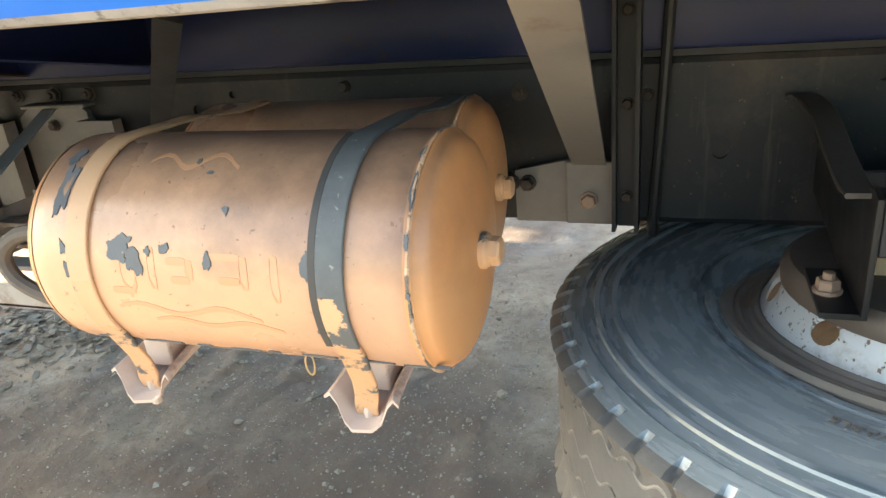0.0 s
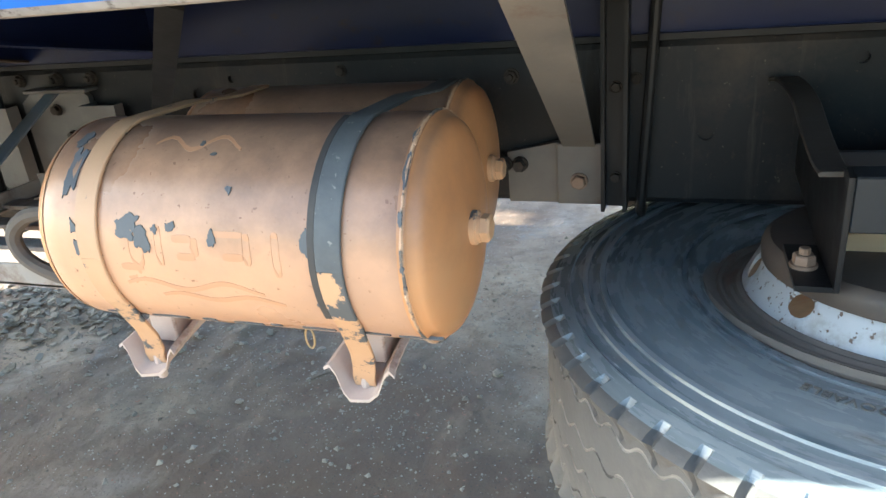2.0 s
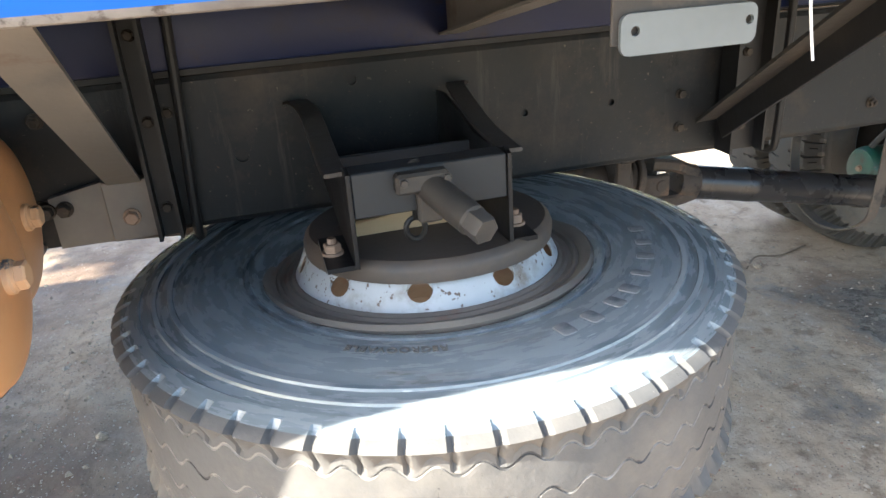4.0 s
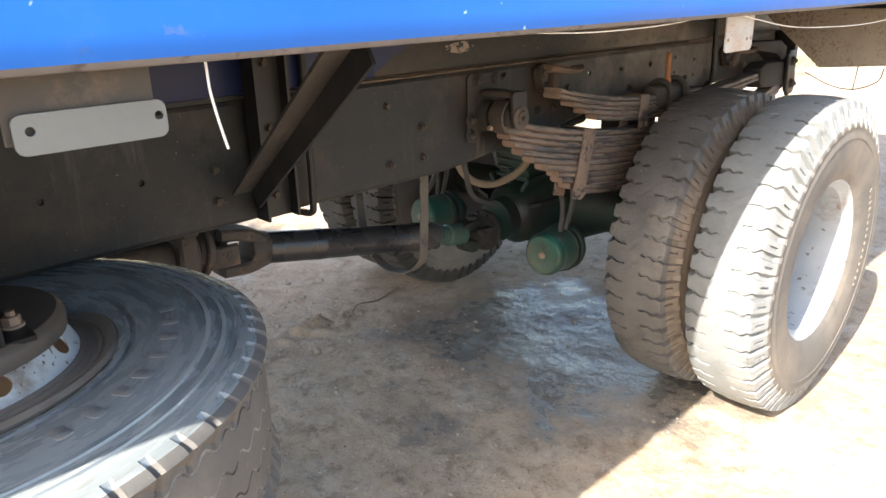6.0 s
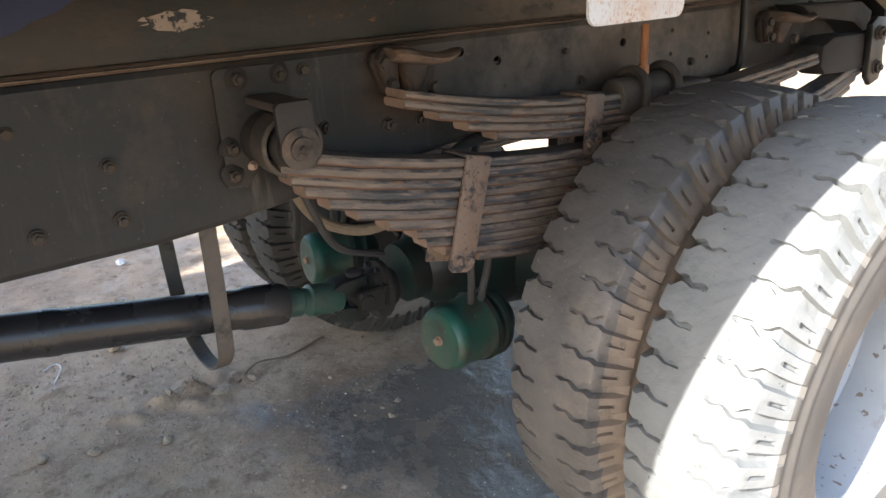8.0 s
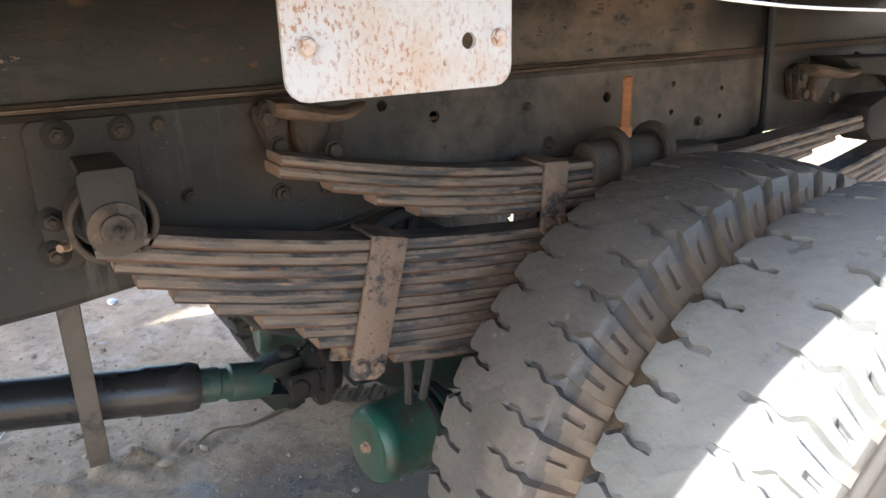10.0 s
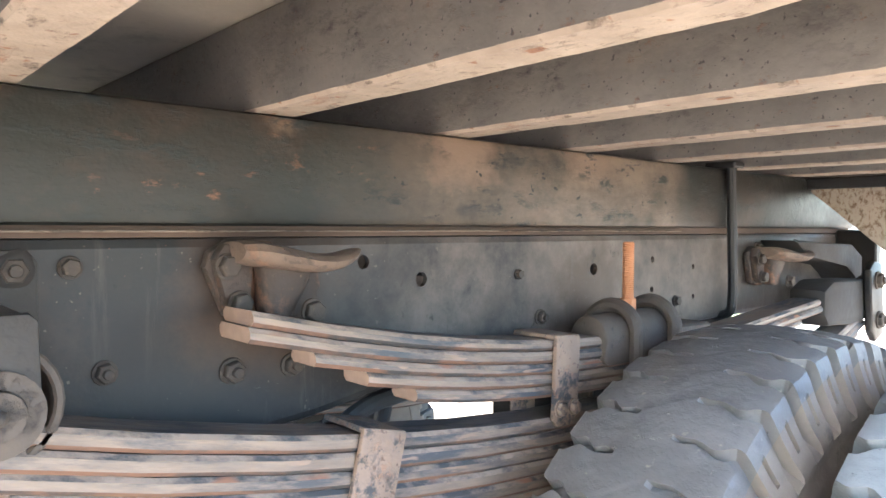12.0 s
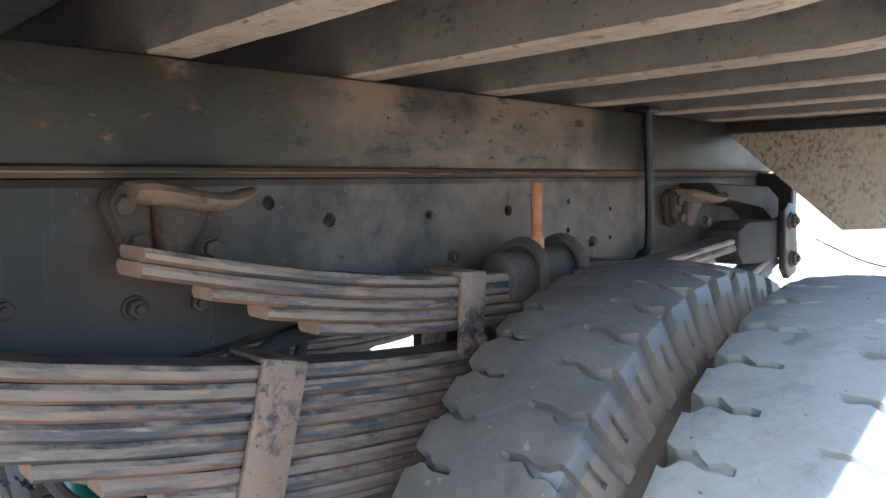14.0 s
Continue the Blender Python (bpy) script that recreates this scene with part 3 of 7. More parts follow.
def pierced(bm, outline, holes, axis, a, b, slots=()):
    """A plate of the given outline with round holes through it; holes are (u, v, radius), slots are further outlines."""
    def at(p, h):
        return {"x": (h, p[0], p[1]), "y": (p[0], h, p[1]), "z": (p[0], p[1], h)}[axis]
    loops = [outline] + [[(u + r * math.cos(2 * math.pi * i / 14), v + r * math.sin(2 * math.pi * i / 14)) for i in range(14)] for u, v, r in holes] + list(slots)
    sheets = []
    for h in (a, b):
        edges, rings = [], []
        for lp in loops:
            vs = [bm.verts.new(at(p, h)) for p in lp]
            rings.append(vs)
            edges += [bm.edges.new((vs[i], vs[(i + 1) % len(vs)])) for i in range(len(vs))]
        bmesh.ops.triangle_fill(bm, edges=edges, use_beauty=True)
        sheets.append(rings)
    for p, q in zip(*sheets):
        for i in range(len(p)):
            j = (i + 1) % len(p)
            bm.faces.new((p[i], p[j], q[j], q[i]))
    return bm


def bolt_mesh(r, h, washer=1.22, stud=0.0):
    """Hexagon head on a washer, pointing along +z from 0."""
    bm = bmesh.new()
    lathe(bm, [(0, 0), (r * washer, 0), (r * washer, h * 0.22), (r * washer * 0.96, h * 0.26), (0, h * 0.26)], Matrix(), 14)
    lathe(bm, [(r, h * 0.2), (r, h * 0.86), (r * 0.86, h), (0, h)], Matrix(), 6)
    if stud:
        lathe(bm, [(r * 0.5, h * 0.9), (r * 0.5, h + stud - 0.001), (r * 0.42, h + stud), (0, h + stud)], Matrix(), 10)
    me = bpy.data.meshes.new("bolt")
    bmesh.ops.recalc_face_normals(bm, faces=bm.faces)
    bm.to_mesh(me)
    bm.free()
    return me


BOLT_MESHES = {}


def bolt(parent, at, toward=(0, -1, 0), r=0.011, h=0.014, stud=0.0, material=None, name="bolt"):
    """One bolt head of its own, with its mesh shared by all alike."""
    material = material or BOLT
    key = (r, h, stud, material.name)
    if key not in BOLT_MESHES:
        me = bolt_mesh(r, h, stud=stud)
        me.materials.append(material)
        BOLT_MESHES[key] = me
    ob = new(name, BOLT_MESHES[key])
    ob.parent = parent
    base, p = Vector(at), parent
    while p:
        base -= p.location
        p = p.parent
    ob.matrix_basis = Matrix.Translation(base) @ Vector(toward).to_track_quat("Z", "Y").to_matrix().to_4x4() @ pose(0, 0, 0, 0, 0, (at[0] * 977) % 60)
    return ob


# ---------------------------------------------------------------- ground and surroundings
def spaced(stops):
    out = []
    for (a, b), n in stops:
        out += [a + (b - a) * i / n for i in range(n)]
    return out + [stops[-1][0][1]]


def ground_height(x, y):
    near = 1.0 / (1.0 + (max(0.0, abs(x - 1.6) - 4.5) + max(0.0, abs(y - 2.0) - 4.0)) * 0.3)
    h = 0.016 * noise.noise(Vector((x * 0.9, y * 0.9, 1.0))) + 0.010 * noise.noise(Vector((x * 3.1, y * 3.1, 4.0))) + 0.005 * noise.noise(Vector((x * 9, y * 9, 7.0)))
    h += 0.0045 * noise.noise(Vector((x * 28, y * 28, 2.0)))
    h += 0.012 * max(0.0, noise.noise(Vector((x * 6.5, y * 6.5, 12.0))) - 0.18)
    h += 0.045 * math.exp(-((x - 2.40) / 0.22) ** 2 - ((y - 2.34) / 0.10) ** 2) * max(0.0, 0.35 + noise.noise(Vector((x * 16, y * 16, 5.0))) + 0.6 * noise.noise(Vector((x * 33, y * 33, 6.0))))
    h += 0.03 * math.exp(-((x + 1.2) / 0.9) ** 2 - ((y - 2.3) / 0.4) ** 2) * max(0.0, noise.noise(Vector((x * 11, y * 11, 9.0))) + 0.4 * noise.noise(Vector((x * 30, y * 30, 9.0))))
    pad = 1.0
    for wy in (0.735, 0.983, 2.377, 2.625):
        d2 = ((x - 3.2) / 0.35) ** 2 + ((y - wy) / 0.25) ** 2
        pad = min(pad, 1 - math.exp(-d2))
    return h * near * pad


gx = spaced((((-60, -6), 16), ((-6, -1.5), 36), ((-1.5, 4.6), 330), ((4.6, 8), 28), ((8, 60), 16)))
gy = spaced((((-60, -4), 16), ((-4, 0.4), 30), ((0.4, 4.4), 230), ((4.4, 9), 30), ((9, 80), 18)))
gv = [(x, y, ground_height(x, y)) for y in gy for x in gx]
nx = len(gx)
gf = [(j * nx + i, j * nx + i + 1, (j + 1) * nx + i + 1, (j + 1) * nx + i) for j in range(len(gy) - 1) for i in range(nx - 1)]
gm = bpy.data.meshes.new("ground")
gm.from_pydata(gv, [], gf)
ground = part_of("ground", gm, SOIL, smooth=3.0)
tagged(ground, "dry brown dirt yard with oily dark stains and rubble", "ground", kind="structure")

rng = random.Random(4)


def stone_mesh(seed, flat, crumbly=0.0):
    bm = bmesh.new()
    bmesh.ops.create_icosphere(bm, subdivisions=4 if crumbly else 2, radius=1)
    for v in bm.verts:
        v.co *= 1 + 0.38 * noise.noise(v.co * 1.3 + Vector((seed * 7.1, 0, 0))) + crumbly * (noise.noise(v.co * 3.5 + Vector((seed, 0, 0))) + 0.5 * noise.noise(v.co * 9))
        v.co.z *= flat
    me = bpy.data.meshes.new("stone")
    bm.to_mesh(me)
    bm.free()
    me.materials.append(STONE)
    return me


# loose gravel and crumbs, too many to count
cv, cf = [], []
for i in range(15000):
    if i < 5200:
        x, y = rng.uniform(-2.2, 4.5), rng.uniform(0.3, 4.4)
    elif i < 12500:
        x, y = rng.uniform(-2.0, 1.0), rng.gauss(2.2, 0.5)
    else:
        x, y = rng.gauss(1.9, 0.5), rng.gauss(2.75, 0.3)
    r = rng.uniform(0.002, 0.006) * (1.0 if rng.random() < 0.93 else 2.4)
    z, a = ground_height(x, y), rng.uniform(0, 6.28)
    k = len(cv)
    for q in range(4):
        rr = r * rng.uniform(0.7, 1.3)
        cv.append((x + rr * math.cos(a + q * 1.571), y + rr * math.sin(a + q * 1.571), z - 0.001))
    cv.append((x + rng.uniform(-r, r) * 0.4, y + rng.uniform(-r, r) * 0.4, z + r * rng.uniform(0.4, 1.0)))
    cf += [(k, k + 1, k + 4), (k + 1, k + 2, k + 4), (k + 2, k + 3, k + 4), (k + 3, k, k + 4)]
# flat broken shards in heaps among the gravel
for i in range(900):
    if i < 620:
        x, y = rng.gauss(-2.0, 0.36), rng.gauss(2.2, 0.2)
    else:
        x, y = rng.uniform(-2.0, 2.6), rng.uniform(1.0, 3.4)
    r = rng.uniform(0.007, 0.03) if i < 620 else rng.uniform(0.003, 0.009)
    m = pose(x, y, ground_height(x, y) + r * 0.3, rng.uniform(-28, 28), rng.uniform(-28, 28), rng.uniform(0, 360))
    k = len(cv)
    n = 5
    arms = [r * rng.uniform(0.55, 1.2) for _ in range(n)]
    for h in (-0.09 * r, 0.16 * r):
        for q in range(n):
            a = 2 * math.pi * q / n
            cv.append(tuple(m @ Vector((arms[q] * math.cos(a), 0.6 * arms[q] * math.sin(a), h))))
    cf += [tuple(k + q for q in range(n))[::-1], tuple(k + n + q for q in range(n))] + [(k + q, k + (q + 1) % n, k + n + (q + 1) % n, k + n + q) for q in range(n)]
cm = bpy.data.meshes.new("gravel")
cm.from_pydata(cv, [], cf)
tagged(part_of("gravel", cm, STONE, smooth=0), "loose grey gravel and crumbs scattered over the dirt", "gravel", kind="stuff")

CLODS = [stone_mesh(s, 0.3, 0.34) for s in (6, 9)]
for cm in CLODS:
    cm.materials[0] = CLOD
STONES = [stone_mesh(s, f) for s, f in ((1, 0.6), (2, 0.45), (3, 0.7), (4, 0.5))]
spots = [(0.08, 2.06, 0.02), (2.48, 2.27, 0.03), (2.28, 2.86, 0.028), (-0.72, 1.75, 0.015), (-1.15, 2.0, 0.03), (-0.95, 2.35, 0.025), (1.1, 2.1, 0.02), (2.84, 1.8, 0.012)]
spots += [(rng.gauss(-1.2, 0.5), rng.gauss(2.45, 0.3), rng.uniform(0.008, 0.022)) for _ in range(60)]
spots += [(rng.uniform(0.6, 2.6), rng.uniform(2.0, 3.4), rng.uniform(0.008, 0.02)) for _ in range(40)]
for i, (x, y, r) in enumerate(spots):
    st = new("stone", STONES[i % 4])
    st.matrix_world = pose(x, y, ground_height(x, y) + r * 0.25, 0, 0, rng.uniform(0, 360)) @ Matrix.Diagonal((r, r * rng.uniform(0.6, 1), r, 1))
    tagged(st, "small grey stone lying in the dirt", "stone", "stones on the ground")

for i, (x, y, r) in enumerate(((-1.644, 1.448, 0.06), (-1.54, 1.467, 0.045), (-1.555, 1.2, 0.045), (-1.92, 1.385, 0.05), (-1.73, 1.30, 0.03), (-1.80, 1.55, 0.035))):
    cl = new("dirt_clod", CLODS[i % 2])
    cl.matrix_world = pose(x, y, ground_height(x, y) + r * 0.05, 0, 0, 50 * i) @ Matrix.Diagonal((r, r * 0.75, r, 1))
    tagged(cl, "lump of dry brown dirt on the ground", "dirt clod", "dirt clods")


def litter(x, y, size, seed):
    bm = bmesh.new()
    bmesh.ops.create_icosphere(bm, subdivisions=3, radius=size)
    for v in bm.verts:
        v.co *= 1.0 + 0.55 * noise.noise(v.co * (2.6 / size) + Vector((seed, 0, 0))) + 0.3 * noise.noise(v.co * (6.0 / size) + Vector((0, seed, 0)))
        v.co.z = max(0.0, v.co.z) * 0.55
        v.co.y *= 0.7
    bmesh.ops.transform(bm, matrix=pose(x, y, ground_height(x, y) + 0.002, 0, 0, seed * 50), verts=bm.verts)
    tagged(part("plastic_scrap", bm, LITTER), "crumpled white plastic scrap lying on the dirt", "litter", "litter on the ground")


for i, (x, y, s) in enumerate(((1.78, 2.98, 0.05), (2.52, 3.75, 0.03), (2.75, 3.95, 0.03), (2.42, 3.3, 0.012), (2.2, 2.95, 0.014))):
    litter(x, y, s, i + 1)

def twig(pts, r, material, label):
    bm = bmesh.new()
    tube(bm, [(x, y, ground_height(x, y) + r + h) for x, y, h in pts], r, 6)
    tagged(part("twig", bm, material), label, "twig", "twigs on the ground")


twig([(2.55, 2.30, 0.0), (2.64, 2.36, 0.01), (2.76, 2.36, 0.0), (2.92, 2.40, 0.004)], 0.004, BARK, "thin dark bent twig lying on the dirt")
twig([(2.05, 2.75, 0.0), (2.09, 2.84, 0.006), (2.08, 2.90, 0.0), (2.04, 2.88, 0.0)], 0.0025, LITTER, "thin pale bent wire lying on the dirt")
twig([(-0.55, 1.9, 0.0), (-0.47, 1.98, 0.004), (-0.36, 2.0, 0.0)], 0.003, BARK, "thin dark bent twig lying on the dirt")

# grass verge far behind the yard
gvv, gff = [], []
for i in range(64000):
    x = rng.uniform(-9, 16) if i < 24000 else rng.uniform(1.0, 5.5)
    y = 4.72 + abs(rng.gauss(0, 2.2 if i < 24000 else 0.9)) + 0.18 * math.sin(x * 2.1) + 0.1 * math.sin(x * 7.3)
    h, a, w = rng.uniform(0.025, 0.10) * (1.5 if i < 24000 else 1.0), rng.uniform(0, 6.28), rng.uniform(0.003, 0.007) * (2.0 if i < 24000 else 1.0)
    k, z = len(gvv), ground_height(x, y) - 0.005
    dx, dy, lx, ly = w * math.cos(a), w * math.sin(a), rng.uniform(-0.06, 0.06), rng.uniform(-0.06, 0.06)
    gvv += [(x - dx, y - dy, z), (x + dx, y + dy, z), (x + lx * 0.4 + dx * 0.6, y + ly * 0.4 + dy * 0.6, z + h * 0.6), (x + lx, y + ly, z + h)]
    gff += [(k, k + 1, k + 2), (k, k + 2, k + 3)]
gme = bpy.data.meshes.new("grass")
gme.from_pydata(gvv, [], gff)
tagged(part_of("grass", gme, GRASS, smooth=0), "sunlit green grass verge at the edge of the yard", "grass", kind="stuff")


def hedge(name, x0, x1, y, height, seed):
    """A row of bushes: many small leaf blades round uneven stems."""
    r = random.Random(seed)
    v, f = [], []
    for i in range(15000):
        x = r.uniform(x0, x1)
        top = height * (0.75 + 0.35 * noise.noise(Vector((x * 0.7, seed, 0))))
        z = top * r.random() ** 0.7
        yy = y + r.gauss(0, 0.45) * (1.1 - 0.5 * z / height)
        s, k = r.uniform(0.05, 0.12), len(v)
        d1, d2 = Vector((r.gauss(0, 1), r.gauss(0, 1), r.gauss(0, 1))).normalized() * s, Vector((r.gauss(0, 1), r.gauss(0, 1), r.gauss(0, 1))).normalized() * s * 0.5
        c = Vector((x, yy, z))
        v += [tuple(c - d1), tuple(c + d2), tuple(c + d1), tuple(c - d2)]
        f.append((k, k + 1, k + 2, k + 3))
    me = bpy.data.meshes.new(name)
    me.from_pydata(v, [], f)
    return tagged(part_of(name, me, FOLIAGE, smooth=0), "green bushes along the far side of the yard", "bushes", kind="stuff")


hedge("bushes", -10, 18, 14.0, 2.6, 11)


def tree(x, y, height, crown, seed):
    """An added shade caster out of view: trunk with limbs, and a crown of many small leaves in clumps with gaps."""
    t = thing_at("tree", (x, y, 0), "unseen tree added to shade the far yard", "tree")
    r = random.Random(seed)
    bm = bmesh.new()
    tips = []
    sweep_taper(bm, [(0, 0, -0.05), (0.06, 0.02, height * 0.25), (-0.05, 0.05, height * 0.5), (0.05, -0.1, height * 0.7)], 0.17, 0.10)
    for i in range(9):
        a, z0 = i * 2.4 + r.uniform(-0.3, 0.3), height * r.uniform(0.45, 0.68)
        e = Vector((crown[0] - x + math.cos(a) * crown[3] * r.uniform(0.5, 0.9), crown[1] - y + math.sin(a) * crown[4] * r.uniform(0.5, 0.9), crown[2] + r.uniform(-0.5, 0.4) * crown[5]))
        sweep_taper(bm, [(0, 0, z0), tuple(e * 0.5 + Vector((0, 0, z0 * 0.35))), tuple(e)], 0.06, 0.015)
        tips.append(e)
    me = bpy.data.meshes.new("trunk")
    bm.to_mesh(me)
    bm.free()
    k = part_of("trunk", me, BARK, t)
    v, f = [], []
    for i in range(330):
        while True:
            q = Vector((r.uniform(-1, 1), r.uniform(-1, 1), r.uniform(-1, 1)))
            if abs(q.x) ** 5 + abs(q.y) ** 5 + abs(q.z) ** 2 < 1:
                break
        c = Vector((crown[0] - x + q.x * crown[3], crown[1] - y + q.y * crown[4], crown[2] + q.z * crown[5]))
        for _ in range(60):
            p = c + Vector((r.gauss(0, 0.13), r.gauss(0, 0.13), r.gauss(0, 0.12)))
            d1 = Vector((r.gauss(0, 1), r.gauss(0, 1), r.gauss(0, 0.6))).normalized() * r.uniform(0.07, 0.12)
            d2 = d1.cross(Vector((r.gauss(0, 1), r.gauss(0, 1), r.gauss(0, 1)))).normalized() * d1.length * 0.5
            n = len(v)
            v += [tuple(p - d1), tuple(p + d2), tuple(p + d1), tuple(p - d2)]
            f.append((n, n + 1, n + 2, n + 3))
    me = bpy.data.meshes.new("crown")
    me.from_pydata(v, [], f)
    part_of("crown", me, FOLIAGE, t, smooth=0)
    return t


def thing_at(name, at, label, category):
    ob = new(name)
    ob.location = at
    return tagged(ob, label, category)


def sweep_taper(bm, pts, r0, r1):
    sp = spline(pts, 5)
    rings = []
    for i, p in enumerate(sp):
        rr = r0 + (r1 - r0) * i / (len(sp) - 1)
        rings.append([bm.verts.new(p + Vector((rr * math.cos(a * 0.7854), rr * math.sin(a * 0.7854), 0))) for a in range(8)])
    for a, b in zip(rings, rings[1:]):
        for i in range(8):
            bm.faces.new((a[i], a[(i + 1) % 8], b[(i + 1) % 8], b[i]))
    bm.faces.new(rings[-1])


# Unseen tree, added so that its crown shades the ground beyond the truck.
tree(-6.0, 4.5, 5.2, (-5.46, 3.12, 5.3, 1.15, 0.88, 0.5), 21)


# ---------------------------------------------------------------- the truck
RAIL_Y, MID_Y = 1.30, 1.68
AXLE_X, TYRE_R, TYRE_Z = 3.22, 0.53, 0.515
truck = thing("truck", (1.6, MID_Y, 0), "blue cargo truck seen at its dusty underside and chassis", "truck")


def rail_outline(lift=0.0):
    """Side view of a frame rail, whose lower edge climbs over the rear axle."""
    low = [(-4.3, 0.89), (2.16, 0.89), (2.28, 0.897), (2.40, 0.912), (2.55, 0.93), (2.70, 0.943), (2.85, 0.968), (3.0, 0.978), (3.5, 0.98), (4.42, 0.98)]
    return [(x, z + lift) for x, z in low]


RAIL_HOLES = [(2.862, 1.099, 0.010), (3.238, 1.099, 0.010), (2.769, 1.1245, 0.009), (3.416, 1.110, 0.0058), (3.415, 1.055, 0.0058), (3.563, 1.092, 0.005), (3.564, 1.033, 0.005), (1.375, 1.021, 0.007), (1.194, 1.022, 0.007), (0.667, 1.011, 0.012), (0.872, 1.12, 0.009), (-0.263, 1.094, 0.012), (-0.182, 1.122, 0.007)]


def frame_rail(y, inward, holes):
    """Pressed channel: a pierced web, and flanges that point inward."""
    bm = bmesh.new()
    low = rail_outline()
    t, w, r, top = 0.008, 0.07, 0.012, 1.158
    pierced(bm, [(x, z + r) for x, z in low] + [(x, top - r) for x, z in low[::-1]], holes, "y", y, y + inward * t)
    for up in (0, 1):
        sec = []
        for x, z in low:
            prof = [(0, r), (r * 0.3, r * 0.3), (r, 0), (w, 0), (w, t), (r + t * 0.5, t), (t, r)]
            sec.append([bm.verts.new((x, y + inward * p, top - q if up else z + q)) for p, q in prof])
        for a, b in zip(sec, sec[1:]):
            for i in range(len(a) - 1):
                bm.faces.new((a[i], a[i + 1], b[i + 1], b[i]))
        bm.faces.new(sec[0])
        bm.faces.new(sec[-1][::-1])
    bmesh.ops.remove_doubles(bm, verts=bm.verts, dist=0.0001)
    return put("chassis_rail", bm, CHASSIS, truck, "dark grey pressed-steel chassis rail with dust streaks")


rail_near = frame_rail(RAIL_Y, 1, RAIL_HOLES)
rail_far = frame_rail(2 * MID_Y - RAIL_Y, -1, [])
# Added black backing, so the front rail holes look dark inside.
bm = bmesh.new()
box(bm, -1.4, 1.46, 1.3085, 1.3145, 0.905, 1.146, 0.002)
put("rail_liner", bm, BLACK_STEEL, truck, "black plate added behind the rail holes to darken them")

# subframe rail on top of each chassis rail: blue-black ahead, brown and worn behind
for y0, y1 in ((1.285, 1.36), (2.0, 2.075)):
    bm = bmesh.new()
    box(bm, 1.88, 4.40, y0, y1, 1.168, 1.29, 0.010, seg=2)
    put("subframe_rail", bm, SUBRAIL, truck, "dark green subframe rail worn to brown rust")
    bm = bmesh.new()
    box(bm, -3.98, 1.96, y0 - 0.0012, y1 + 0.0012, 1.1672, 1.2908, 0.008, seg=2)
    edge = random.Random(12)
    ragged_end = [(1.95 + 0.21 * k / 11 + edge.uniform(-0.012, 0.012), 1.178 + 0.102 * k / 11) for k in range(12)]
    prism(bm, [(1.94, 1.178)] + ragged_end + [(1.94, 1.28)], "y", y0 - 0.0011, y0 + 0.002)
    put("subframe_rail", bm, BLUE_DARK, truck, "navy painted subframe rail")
    bm = bmesh.new()
    box(bm, 1.9, 4.39, y0 + 0.012, y1 - 0.01, 1.1565, 1.1695)
    put("packing_strip", bm, DULL_RUST, truck, "thin rusty packing strip")
    bm = bmesh.new()
    box(bm, -3.98, 1.898, y0 + 0.014, y1 - 0.01, 1.1565, 1.1695)
    put("packing_strip", bm, BLACK_STEEL, truck, "thin black packing strip")
bm = bmesh.new()
lip = []
for i in range(60):
    x = 1.6 + i * 0.032
    lip.append((x, 1.288 + 0.003 * noise.noise(Vector((x * 9, 0, 0))), 1.1625 + 0.002 * noise.noise(Vector((x * 7, 3, 0)))))
sweep(bm, lip, flat_section(0.013, 0.002, 0.0006), side=(0, 1, 0))
put("packing_lip", bm, PACKING_LIP, truck, "frayed dusty edge of the packing strip")

# peeled patch on the subframe
bm = bmesh.new()
rp = random.Random(6)
flake = [(2.245 + 0.055 * math.cos(k * 0.2618) * rp.uniform(0.6, 1.1), 1.222 + 0.016 * math.sin(k * 0.2618) * rp.uniform(0.5, 1.1)) for k in range(24)]
prism(bm, flake, "y", 1.2838, 1.2855)
put("peeled_patch", bm, PEEL, truck, "pale patch of peeled paint")

# floor beams across the body
BEAM = bmesh.new()
rows = []
ys = [-1.04 + 2.08 * i / 104 for i in range(105)]
for y in ys:
    rise = 0.013 * max(0.0, (abs(y) - 0.90) / 0.14) + 0.0016 * noise.noise(Vector((y * 9, 2.0, 0))) + 0.0009 * noise.noise(Vector((y * 40, 5.0, 0)))
    fray = 0.003 * max(0.0, noise.noise(Vector((y * 13, 0, 3.0))) - 0.1)
    sect = [(-0.027 + fray, rise + 0.004), (-0.024 + fray, rise), (0.023, rise + 0.0005), (0.027 + 0.4 * fray, rise + 0.005), (0.027, 0.10), (0.024, 0.105), (-0.024, 0.105), (-0.027, 0.10)]
    rows.append([BEAM.verts.new((u, y, v)) for u, v in sect])
for p, q in zip(rows, rows[1:]):
    for i in range(8):
        # undersides take the paler, bounce-tinted material
        BEAM.faces.new((p[i], p[(i + 1) % 8], q[(i + 1) % 8], q[i])).material_index = 1 if i in (0, 1, 2) else 0
BEAM.faces.new(rows[0][::-1])
BEAM.faces.new(rows[-1])
beam_first, beam_navy = None, None
for k in range(-24, 8):
    x = 2.649 + 0.273 * k
    if beam_first is None:
        beam_first = part("floor_beam", BEAM, [CROSS, BOUNCE_FLANGE], truck, "dusty brown steel floor beam")
        ob = beam_first
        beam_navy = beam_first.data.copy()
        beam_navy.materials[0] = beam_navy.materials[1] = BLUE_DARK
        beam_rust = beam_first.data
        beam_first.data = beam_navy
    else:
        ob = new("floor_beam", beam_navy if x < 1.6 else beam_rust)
        ob.parent = truck
    ob.location = Vector((x, MID_Y, 1.2905)) - truck.location

# body floor and the blue side
bm = bmesh.new()
